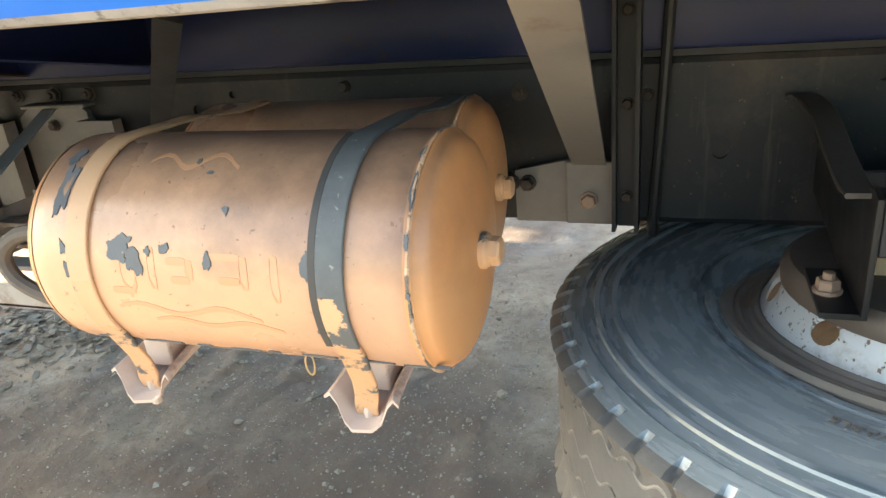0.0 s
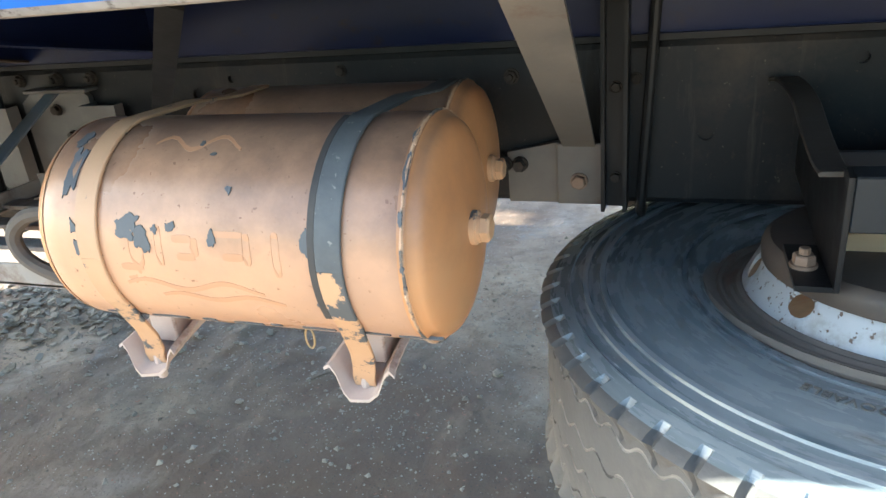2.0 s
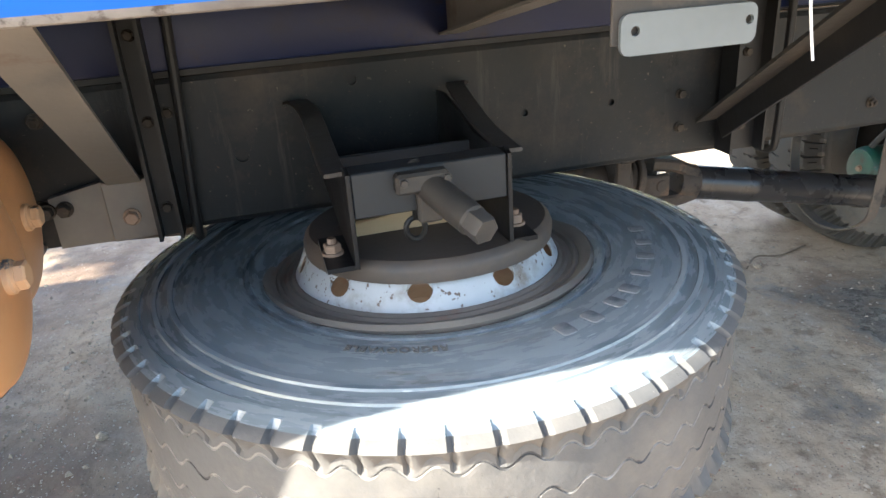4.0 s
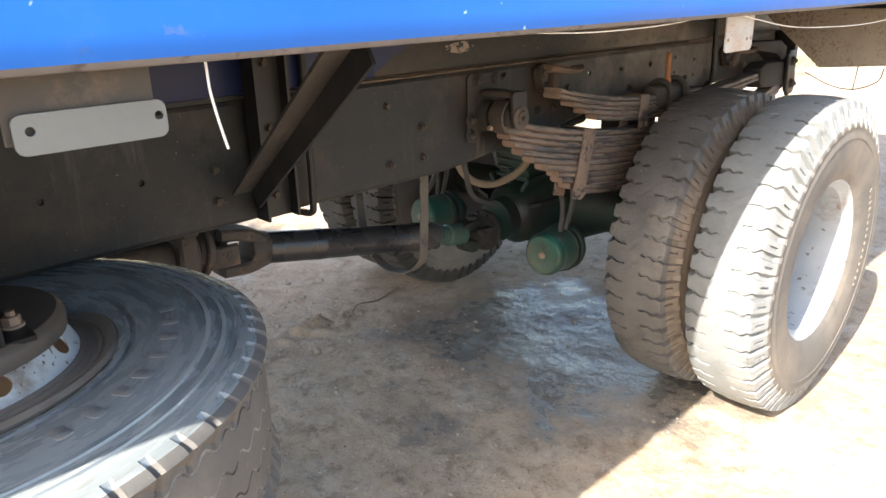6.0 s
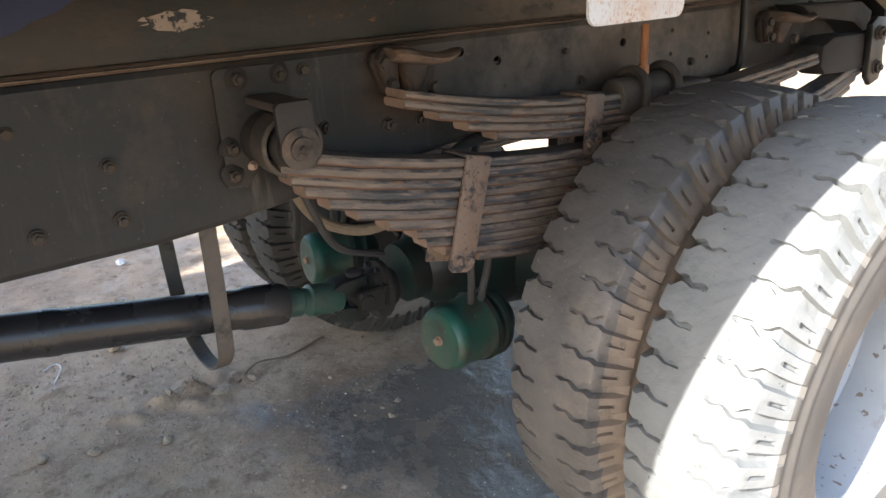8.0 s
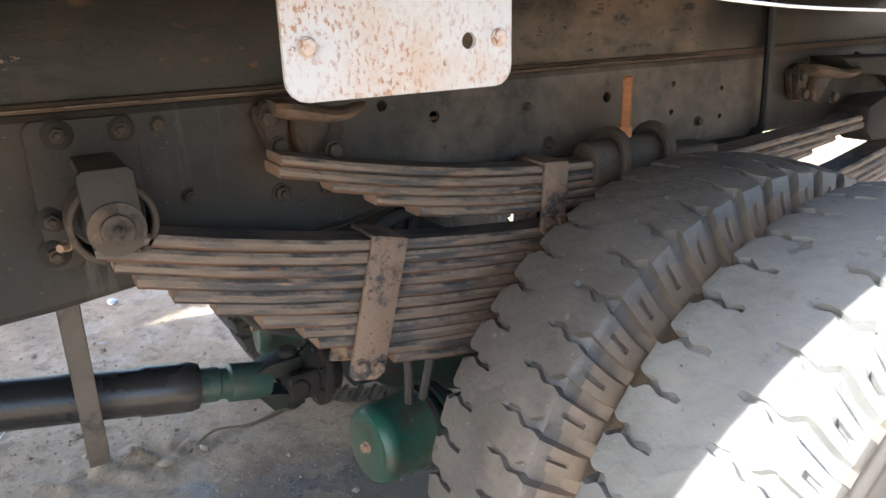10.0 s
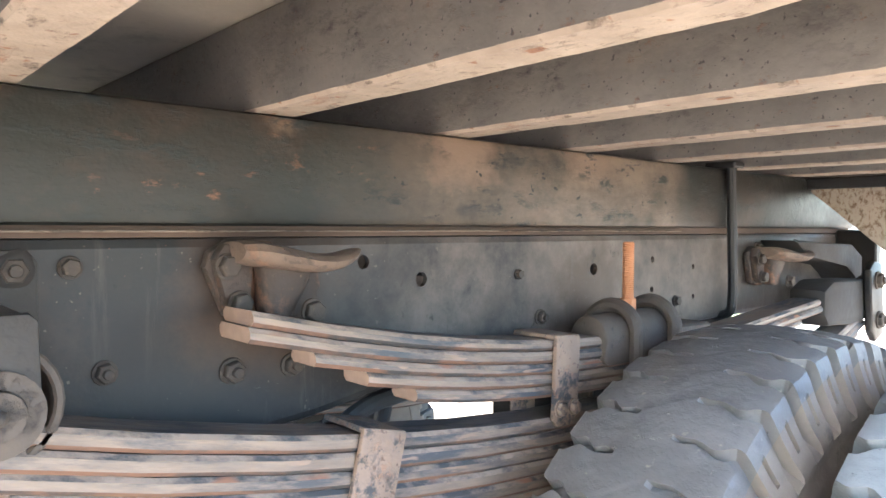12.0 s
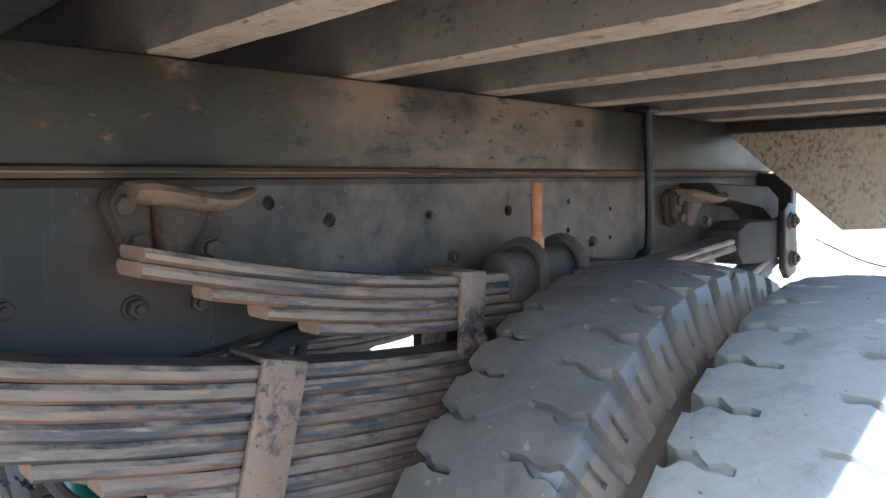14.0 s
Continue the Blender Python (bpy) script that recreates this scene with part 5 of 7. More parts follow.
SLIPPER_WEB = surface("rusty_slipper_casting", (0.026, 0.019, 0.015), (0.052, 0.036, 0.027), 18, 0.75, 0, 0.6, stain=(0.21, 0.096, 0.050), stain_scale=12, stain_from=0.51, stain_soft=0.14, layers=(((0.022, 0.018, 0.016), 34, 0.54, 0.62, 82, (1, 1, 1), 9, 0.45, 0.55), ((0.19, 0.14, 0.105), 70, 0.60, 0.66, 83, (1, 1, 1), 8, 0.48, 0.58)))
SLIPPER = surface("worn_slipper_casting", (0.064, 0.045, 0.033), (0.122, 0.085, 0.062), 22, 0.75, 0, 0.7, stain=(0.18, 0.086, 0.047), stain_scale=14, stain_from=0.51, stain_soft=0.12, spots=(0.05, 0.036, 0.028), spot_scale=50, spot_from=0.60, layers=(((0.04, 0.03, 0.024), 30, 0.53, 0.62, 84, (1, 1, 1), 8, 0.48, 0.58),))
slipper(2.575, 1.10, "dusty cast slipper bracket for the helper spring")
slipper(3.78, 1.075, "dusty cast slipper bracket for the helper spring")

# rear shackle hanger of the spring
rear = new("rear_shackle")
rear.parent = truck
rear.location = Vector((4.0, 1.22, 1.0)) - truck.location
rear["label"] = "black rear spring shackle and hanger"
bm = bmesh.new()
prism(bm, [(3.935, 0.975), (3.965, 0.948), (4.17, 0.935), (4.21, 0.95), (4.22, 1.01), (4.19, 1.045), (3.99, 1.05), (3.935, 1.03)], "y", 1.187, 1.27, 0.014)
put("hanger_block", bm, GRIME, rear)
bm = bmesh.new()
prism(bm, [(3.84, 1.142), (4.18, 1.13), (4.25, 1.10), (4.25, 1.05), (4.20, 1.04), (4.14, 1.085), (3.92, 1.098)], "y", 1.215, 1.2985, 0.008)
put("hanger_arm", bm, GRIME, rear)
bm = bmesh.new()
prism(bm, [(4.15, 1.07), (4.18, 1.09), (4.23, 1.085), (4.245, 1.04), (4.235, 1.0), (4.26, 0.95), (4.25, 0.905), (4.20, 0.893), (4.17, 0.92), (4.165, 1.0)], "y", 1.166, 1.184, 0.005)
put("shackle_link", bm, BLACK_STEEL, rear)
for px, z in ((4.198, 1.043), (4.213, 0.945)):
    bolt(rear, (px, 1.166, z), r=0.018, h=0.014, stud=0.006, material=CAST)
bm = bmesh.new()
box(bm, 4.30, 4.335, 1.20, 1.298, 0.99, 1.165, 0.004)
put("hanger_post", bm, BLACK_STEEL, rear)

# spring seat on the axle
seat = new("spring_seat")
seat.parent = truck
seat.location = Vector((AXLE_X, 1.23, 1.0)) - truck.location
seat["label"] = "dusty spring seat with u-bolts over the axle"
bm = bmesh.new()
arch = [(1.214 + 0.034 * math.cos(radians(a)), 1.006 + 0.034 * math.sin(radians(a))) for a in range(0, 181, 15)]
prism(bm, [(1.248, 0.97)] + arch + [(1.180, 0.97)], "x", 3.108, 3.290, 0.006)
put("saddle", bm, CAST, seat)
bm = bmesh.new()
box(bm, 3.32, 3.435, 1.194, 1.266, 0.982, 1.006, 0.004, Matrix.Translation((3.4, 0, 1.0)) @ pose(0, 0, 0, 0, 2, 0) @ Matrix.Translation((-3.4, 0, -1.0)))
put("packing_plate", bm, CAST, seat)
for x in (3.166, 3.270):
    bm = bmesh.new()
    bow = [(x + 0.004 * math.sin(radians(a)), 1.214 - 0.045 * math.cos(radians(a)), 1.006 + 0.045 * math.sin(radians(a))) for a in range(0, 181, 20)]
    pts = [(x, 1.169, 0.70), (x, 1.169, 0.85)] + bow + [(x, 1.259, 0.85), (x, 1.259, 0.70)]
    tube(bm, pts, 0.011, 10, 4)
    put("axle_u_bolt", bm, CAST, seat, "thick dusty u-bolt")
bm = bmesh.new()
ridges = [(0, 0)]
for k in range(30):
    ridges += [(0.0078, 0.003 * k), (0.0092, 0.003 * k + 0.0015)]
lathe(bm, ridges + [(0.007, 0.0915), (0, 0.0915)], axis_matrix((3.188, 1.20, 1.055), (3.188, 1.20, 1.2)), 14)
lathe(bm, [(0.012, 0.0), (0.012, 0.018), (0, 0.018)], axis_matrix((3.188, 1.20, 1.043), (3.188, 1.20, 1.2)), 6)
put("threaded_end", bm, RUST, seat, "orange rusted bolt end")
bm = bmesh.new()
box(bm, 3.12, 3.31, 1.18, 1.28, 0.62, 0.70, 0.008)
put("axle_pad", bm, CAST, seat)

# axle housing with differential
axle = new("rear_axle")
axle.parent = truck
axle.location = Vector((AXLE_X, MID_Y, TYRE_Z)) - truck.location
axle["label"] = "grimy green rear axle housing with differential"
bm = bmesh.new()
for s in (-1, 1):
    lathe(bm, [(0, 0), (0.20, 0.0), (0.19, 0.06), (0.14, 0.16), (0.095, 0.26), (0.08, 0.34), (0.075, 0.55), (0.075, 0.62), (0.12, 0.63), (0.12, 0.66), (0, 0.66)], axis_matrix((AXLE_X, MID_Y, TYRE_Z + 0.02), (AXLE_X, MID_Y + s, TYRE_Z + 0.02)), 24)
put("axle_housing", bm, GREEN_DULL, axle)
bm = bmesh.new()
lathe(bm, [(0.0, -0.02), (0.17, 0.0), (0.185, 0.05), (0.16, 0.12), (0.13, 0.16), (0.12, 0.24), (0.085, 0.28), (0.08, 0.33), (0.0, 0.33)], axis_matrix((AXLE_X - 0.06, MID_Y, TYRE_Z + 0.03), (AXLE_X - 1.06, MID_Y, TYRE_Z - 0.03)), 26)
put("differential_nose", bm, GREEN_DULL, axle)
for k in range(5):
    bm = bmesh.new()
    a = radians(20 + 35 * k)
    c = Vector((AXLE_X - 0.2, MID_Y + 0.14 * math.cos(a), TYRE_Z + 0.03 + 0.14 * math.sin(a)))
    box(bm, -0.12, 0.1, -0.008, 0.008, -0.03, 0.03, 0.003, Matrix.Translation(c) @ pose(0, 0, 0, math.degrees(a) - 90, 0, 0))
    put("rib", bm, GREEN_DULL, axle)
bm = bmesh.new()
box(bm, 2.93, 3.08, 1.60, 1.76, 0.66, 0.80, 0.02, seg=2)
for k in range(4):
    box(bm, 2.92, 2.931, 1.60, 1.76, 0.675 + k * 0.03, 0.69 + k * 0.03, 0.003)
put("ribbed_cover", bm, GREEN_DULL, axle)

# drive shaft
shaft = new("drive_shaft")
shaft.parent = truck
shaft.location = Vector((2.2, MID_Y, 0.6)) - truck.location
shaft["label"] = "black drive shaft with universal joints"
A, B = Vector((1.80, MID_Y, 0.682)), Vector((2.50, MID_Y, 0.543))
d = (B - A).normalized()
bm = bmesh.new()
lathe(bm, [(0, 0), (0.040, 0), (0.042, 0.02), (0.047, 0.04), (0.047, 0.20), (0.0485, 0.205), (0.0485, 0.23), (0.047, 0.235), (0.047, 0.60), (0.051, 0.61), (0.051, 0.70), (0.047, 0.714), (0, 0.714)], axis_matrix(A, B), 28)
put("shaft_tube", bm, SHAFT, shaft)
bm = bmesh.new()
lathe(bm, [(0, 0), (0.036, 0), (0.036, 0.04), (0.032, 0.045), (0.032, 0.06), (0.040, 0.065), (0.040, 0.14), (0.036, 0.15), (0, 0.15)], axis_matrix(B, B + d), 22)
put("slip_yoke", bm, GREEN, shaft, "green painted slip yoke")
J = B + d * 0.20
bm = bmesh.new()
for s in (-1, 1):
    prism(bm, [(J.x - 0.09, J.z + s * 0.02 + 0.02), (J.x - 0.05, J.z + s * 0.055), (J.x + 0.02, J.z + s * 0.058), (J.x + 0.02, J.z + s * 0.03), (J.x - 0.04, J.z + s * 0.02)], "y", MID_Y - 0.03, MID_Y + 0.03, 0.004)
put("yoke", bm, GREEN_DULL, shaft, "grimy green joint fork")
bm = bmesh.new()
rod(bm, J + Vector((0, -0.07, 0)), J + Vector((0, 0.07, 0)), 0.021, 14)
rod(bm, J + Vector((0, 0, -0.07)), J + Vector((0, 0, 0.07)), 0.021, 14)
lathe(bm, [(0, 0), (0.05, 0), (0.055, 0.012), (0.058, 0.02), (0.076, 0.022), (0.078, 0.026), (0.078, 0.038), (0.05, 0.042), (0.05, 0.07), (0, 0.07)], axis_matrix(J + Vector((0.035, 0, 0)), J + Vector((1, 0, -0.1))), 24)
for s in (-1, 1):
    box(bm, J.x - 0.02, J.x + 0.05, MID_Y + s * 0.05 - 0.012, MID_Y + s * 0.05 + 0.012, J.z - 0.03, J.z + 0.03, 0.005)
put("universal_joint", bm, GRIME, shaft, "oily black universal joint")
for k in range(8):
    a = math.tau * (k + 0.5) / 8
    bolt(shaft, (J.x + 0.057, J.y + 0.066 * math.cos(a), J.z + 0.066 * math.sin(a)), (-1, 0, 0.1), r=0.008, h=0.01, material=BLACK_STEEL)
F = Vector((1.70, MID_Y, 0.702))
bm = bmesh.new()
lathe(bm, [(0, 0), (0.05, 0), (0.055, 0.01), (0.06, 0.02), (0.06, 0.035), (0.03, 0.04), (0, 0.04)], axis_matrix(F + Vector((-0.08, 0, 0.015)), F + Vector((1, 0, -0.2))), 20)
for s in (-1, 1):
    sweep(bm, spline([F + Vector((0.12, 0, -0.02 + s * 0.028)), F + Vector((0.06, 0, s * 0.048 - 0.01)), F + Vector((-0.015, 0, s * 0.052))], 4), flat_section(0.085, 0.034, 0.007), side=(0, 1, 0))
    sweep(bm, spline([F + Vector((-0.07, 0, 0.01)), F + Vector((-0.04, s * 0.045, 0.0)), F + Vector((0.02, s * 0.055, 0.0))], 4), flat_section(0.06, 0.02, 0.005), side=(0, 0, 1))
rod(bm, F + Vector((0.0, 0, -0.065)), F + Vector((0.0, 0, 0.06)), 0.018, 12)
lathe(bm, [(0, 0), (0.046, 0.004), (0.052, 0.02), (0.050, 0.06), (0, 0.062)], axis_matrix(F + Vector((0.07, 0, -0.014)), F + Vector((1.07, 0, -0.214))), 20)
lathe(bm, [(0, 0), (0.066, 0.0), (0.07, 0.004), (0.07, 0.016), (0, 0.018)], axis_matrix(F + Vector((-0.07, 0, 0.014)), F + Vector((0.93, 0, -0.186))), 22)
rod(bm, F + Vector((0.0, -0.065, 0)), F + Vector((0.0, 0.065, 0)), 0.018, 12)
put("universal_joint", bm, CAST, shaft, "rusty brown universal joint")
bm = bmesh.new()
lathe(bm, [(0, 0), (0.075, 0), (0.08, 0.01), (0.08, 0.05), (0.07, 0.06), (0, 0.06)], axis_matrix((1.55, MID_Y, 0.72), (2.55, MID_Y, 0.60)), 22)
box(bm, 1.555, 1.60, 1.58, 1.78, 0.79, 0.83, 0.005)
box(bm, 1.555, 1.60, 1.6, 1.63, 0.655, 0.83, 0.005)
box(bm, 1.555, 1.60, 1.73, 1.76, 0.655, 0.83, 0.005)
put("centre_bearing", bm, CAST, shaft, "dirty brown centre bearing carrier")
bm = bmesh.new()
lathe(bm, [(0, 0), (0.046, 0), (0.046, 1.9), (0, 1.9)], axis_matrix((1.56, MID_Y, 0.72), (0.56, MID_Y, 0.79)), 20)
put("shaft_tube", bm, CAST, shaft)

for x0, x1, z0, z1 in ((1.54, 1.62, 0.90, 0.98), (2.26, 2.32, 1.0, 1.08), (0.3, 0.38, 0.93, 1.1), (3.45, 3.53, 1.04, 1.14), (4.12, 4.2, 1.02, 1.15)):
    bm = bmesh.new()
    box(bm, x0, x1, 1.316, 2.044, z0, z1, 0.006)
    put("chassis_crossmember", bm, BLACK_STEEL, truck)
# flat strap loop that guards the shaft
bm = bmesh.new()
sweep(bm, spline([(2.30, 1.50, 0.93), (2.298, 1.50, 0.80), (2.298, 1.51, 0.60), (2.298, 1.53, 0.535), (2.298, 1.60, 0.485), (2.298, 1.70, 0.475), (2.298, 1.79, 0.52), (2.298, 1.83, 0.62), (2.298, 1.84, 0.8), (2.30, 1.84, 0.93)], 4), flat_section(0.034, 0.006), side=(1, 0, 0))
put("shaft_guard_loop", bm, LOOP_STEEL, truck, "grey flat-steel loop hung below the chassis")

# brake chambers
def brake_chamber(x, y, z):
    c = new("brake_chamber")
    c.parent = truck
    c.location = Vector((x, y, z)) - truck.location
    c["label"] = "dirty green brake chamber with two clamp rings"
    m = axis_matrix((x, y, z), (x + 1, y + 0.12 * (1 if y < MID_Y else -1), z - 0.05))
    bm = bmesh.new()
    lathe(bm, [(0, 0.004), (0.018, 0.003), (0.045, 0.005), (0.056, 0.001), (0.066, 0.002), (0.073, 0.009), (0.0765, 0.02), (0.0775, 0.03), (0.076, 0.034), (0.0765, 0.075), (0.0785, 0.082), (0.0785, 0.10), (0.082, 0.11)], m, 36)
    put("chamber", bm, GREEN_DIRTY, c)
    bm = bmesh.new()
    for h in (0.11, 0.145):
        lathe(bm, [(0.077, h), (0.085, h + 0.003), (0.088, h + 0.012), (0.085, h + 0.021), (0.077, h + 0.024)], m, 36)
    lathe(bm, [(0.077, 0.13), (0.077, 0.15), (0.073, 0.175), (0.058, 0.2), (0.03, 0.22), (0, 0.22)], m, 30)
    put("clamp_ring", bm, GREEN_DULL, c)
    bolt(c, (x + 0.002, y, z), (-1, -0.12, 0.05), r=0.010, h=0.011, material=BROWN_BOLT)
    bm = bmesh.new()
    tube(bm, [(x + 0.09, y - 0.01, z + 0.072), (x + 0.085, y - 0.02, z + 0.17), (x + 0.06, y - 0.01, z + 0.30), (x + 0.10, y, z + 0.45)], 0.009, 8)
    tube(bm, [(x + 0.12, y - 0.01, z + 0.072), (x + 0.13, y - 0.03, z + 0.2), (x + 0.09, y - 0.02, z + 0.33), (x + 0.13, y, z + 0.45)], 0.009, 8)
    put("brake_hose", bm, HOSE, c, "black rubber brake hose")
    return c


brake_chamber(2.738, 1.38, 0.478)
brake_chamber(2.71, 1.985, 0.503)
bm = bmesh.new()
tube(bm, [(2.50, 1.60, 0.93), (2.515, 1.59, 0.86), (2.56, 1.585, 0.775), (2.63, 1.58, 0.728), (2.70, 1.55, 0.722), (2.77, 1.50, 0.77), (2.80, 1.46, 0.87)], 0.013, 10)
put("braided_hose", bm, BRAID, truck, "dusty braided hose looping under the rail")
bm = bmesh.new()
tube(bm, [(2.69, 1.31, 0.885), (2.74, 1.315, 0.918), (2.80, 1.33, 0.937), (2.89, 1.35, 0.94)], 0.012, 10)
put("brake_hose", bm, HOSE, truck, "black rubber hose behind the spring")
bm = bmesh.new()
box(bm, 3.115, 3.40, 1.35, 1.42, 0.80, 0.985, 0.012, seg=2)
box(bm, 3.40, 3.72, 1.313, 1.322, 0.945, 1.05, 0.003)
put("bump_stop", bm, GRIME, truck, "black rubber bump stop under the rail")
bm = bmesh.new()
tube(bm, [(2.66, 1.42, 0.90), (2.75, 1.4, 0.93), (2.82, 1.39, 0.94), (2.93, 1.38, 0.93), (3.0, 1.4, 0.95)], 0.013, 10)
tube(bm, [(2.62, 1.5, 0.88), (2.70, 1.47, 0.92), (2.78, 1.46, 0.945), (2.90, 1.5, 0.95)], 0.012, 10)
put("brake_hose", bm, HOSE, truck, "black rubber brake hose")
bm = bmesh.new()
tube(bm, [(2.50, 1.55, 0.95), (2.55, 1.57, 0.8), (2.62, 1.6, 0.68), (2.75, 1.62, 0.62)], 0.010, 8)
tube(bm, [(2.55, 1.75, 0.95), (2.60, 1.77, 0.75), (2.64, 1.88, 0.62)], 0.010, 8)
put("brake_hose", bm, HOSE, truck, "black rubber brake hose")


# ---------------------------------------------------------------- wheels
def lug_tyre():
    """Cross-ply drive tyre: wavy grooves that open into wide notches at both shoulders, slotted shoulder blocks."""
    N, R, hw = 52, TYRE_R, 0.092
    prof = [(-0.070, 0.262), (-0.090, 0.268), (-0.103, 0.29), (-0.106, 0.30), (-0.112, 0.335), (-0.116, 0.38), (-0.1155, 0.405), (-0.1175, 0.407), (-0.1175, 0.418), (-0.1155, 0.423), (-0.115, 0.438), (-0.1165, 0.442), (-0.1155, 0.450), (-0.1140, 0.456), (-0.1115, 0.462), (-0.1090, 0.468), (-0.1066, 0.4748), (-0.1058, 0.4772), (-0.1020, 0.488), (-0.0998, 0.4955), (-0.0991, 0.4980), (-0.0983, 0.5008), (-0.0955, 0.511), (-hw, 0.5195)]
    E = len(prof) - 1
    for y in (-0.0885, -0.084, -0.079, -0.073, -0.067, -0.061, -0.055, -0.049, -0.043, -0.037, -0.032, -0.028, -0.024, -0.012, 0.0):
        prof.append((y, R - 0.0095 * (abs(y) / hw) ** 2.2))
    prof += [(-y, r) for y, r in prof[-2::-1]]
    cols = [("n", 0.0), ("n", 0.78), ("n", 1.0), ("b", 0.3), ("s", -0.066), ("s", -0.055), ("s", 0.0), ("s", 0.055), ("s", 0.066), ("e", 0.3), ("m", 1.0), ("m", 0.78)]
    verts, P, U = [], len(prof), len(cols)
    for k in range(N):
        worn = 0.85 + 0.15 * math.sin(k * 1.7) + 0.1 * math.sin(k * 4.3)
        for kind, f in cols:
            for j, (y, r) in enumerate(prof):
                side = -1 if y < 0 else 1
                face = min(j, P - 1 - j) <= E
                a = abs(y)
                q = 1.0 if face else a / hw
                half = 0.205 if face else 0.070 + 0.014 * math.sin((hw - a) * 260.0) + 0.135 * max(0.0, (q - 0.52) / 0.48) ** 1.7 + (0.012 if 0.025 < a < 0.034 else 0.0)
                if kind in "nm":
                    u = f * half if kind == "n" else 1 - f * half
                elif kind == "b":
                    u = half + (0.45 - half) * f
                elif kind == "e":
                    u = 1 - half - (0.45 - half) * f
                else:
                    u = 0.5 + f
                live = min(1.0, a / 0.030)
                wav = 0.0 if face else 0.055 * math.sin((hw - a) * 185.0) + 0.26 * max(0.0, (hw - 0.03 - a) / (hw - 0.03)) ** 1.4
                shift = side * (0.25 + wav) * live + 0.008 * math.sin(k * 2.1)
                if face:
                    shift = side * (0.25 - 0.12 * min(1.0, (0.5195 - r) / 0.05))
                deep = 0.0
                if kind in "nm" and f < 0.9:
                    if face:
                        deep = 0.019 * min(1.0, max(0.0, (r - 0.440) / 0.034))
                    elif a > 0.026:
                        deep = 0.011 * worn + 0.009 * max(0.0, (q - 0.6) / 0.4)
                elif kind == "s" and abs(f) < 0.056 and 0.470 < r < 0.4985 and face:
                    deep = 0.011
                ny_, nr_ = (-side * 0.45, -0.89) if face else (-side * 0.4 * max(0.0, (q - 0.8) / 0.2), -1.0)
                rr = r + nr_ * deep + (0.0014 * noise.noise(Vector((k * 0.7, y * 40, u * 3))) + 0.0009 * noise.noise(Vector((k * 5.3, y * 160, u * 14))) if r > 0.5 else 0)
                th = 2 * math.pi * (k + u + shift) / N
                verts.append((rr * math.cos(th), y + ny_ * deep, rr * math.sin(th)))
    T = N * U
    faces = [(i * P + j, i * P + j + 1, ((i + 1) % T) * P + j + 1, ((i + 1) % T) * P + j) for i in range(T) for j in range(P - 1)]
    me = bpy.data.meshes.new("tyre")
    me.from_pydata(verts, [], faces)
    mats = [0 if 13 <= j % (P - 1) < P - 14 else 1 for j in range(len(faces))]
    me.materials.append(TREAD_DUST)
    me.materials.append(TYRE_SIDE)
    me.polygons.foreach_set("material_index", mats)
    me.polygons.foreach_set("use_smooth", [True] * len(me.polygons))
    me.set_sharp_from_angle(angle=0.62)
    return me


TYRE_GRIME = surface("brown_grimy_sidewall_rubber", (0.125, 0.105, 0.088), (0.20, 0.168, 0.138), 10, 0.85, 0, 0.4, dust=(0.275, 0.22, 0.172), dust_from=0.46, stain=(0.065, 0.06, 0.055), stain_scale=9, stain_from=0.57, stain_soft=0.12)
TYRE_SIDE = surface("dusty_sidewall_rubber", (0.085, 0.08, 0.075), (0.125, 0.117, 0.106), 12, 0.8, 0, 0.2, dust=(0.2, 0.17, 0.14), dust_from=0.5)


def disc_rim(dish):
    """Steel rim with its disc set at dish along the axle; outer side is -y."""
    bm = bmesh.new()
    m = axis_matrix((0, 0, 0), (0, 1, 0))
    lathe(bm, [(0.285, -0.100), (0.287, -0.107), (0.281, -0.112), (0.270, -0.110), (0.262, -0.098), (0.256, -0.088), (0.245, -0.08), (0.240, -0.05), (0.236, 0.0), (0.240, 0.06), (0.250, 0.085), (0.262, 0.098), (0.270, 0.11), (0.281, 0.112), (0.287, 0.107), (0.285, 0.1),
               (0.262, 0.09), (0.246, 0.06), (0.243, 0.0), (0.246, -0.05), (0.256, -0.08), (0.266, -0.095)], m, 56, closed=True)
    holes = [(0.19 * math.cos(2 * math.pi * i / 10), 0.19 * math.sin(2 * math.pi * i / 10), 0.027) for i in range(10)]
    circ = [(0.2385 * math.cos(2 * math.pi * i / 56), 0.2385 * math.sin(2 * math.pi * i / 56)) for i in range(56)]
    n0 = len(bm.verts)
    pierced(bm, circ, holes, "y", dish, dish + 0.011)
    bm.verts.ensure_lookup_table()
    for v in bm.verts[:n0]:
        v.co.y *= 0.84
    for v in bm.verts[n0:]:
        r = math.hypot(v.co.x, v.co.z)
        v.co.y += 0.05 * max(0.0, (r - 0.15) / 0.09) * (-1 if dish > 0 else 1)
    return bm


def hub(bm, dish):
    m = axis_matrix((0, dish, 0), (0, dish - 1, 0))
    lathe(bm, [(0, -0.01), (0.14, -0.01), (0.14, 0.012), (0.105, 0.016), (0.095, 0.03), (0.09, 0.05), (0.08, 0.058), (0, 0.06)], m, 28)
    for i in range(10):
        a = 2 * math.pi * i / 10
        lathe(bm, [(0.019, 0.01), (0.017, 0.036), (0, 0.036)], m @ Matrix.Translation((0.122 * math.cos(a), 0.122 * math.sin(a), 0)), 6)
    return bm


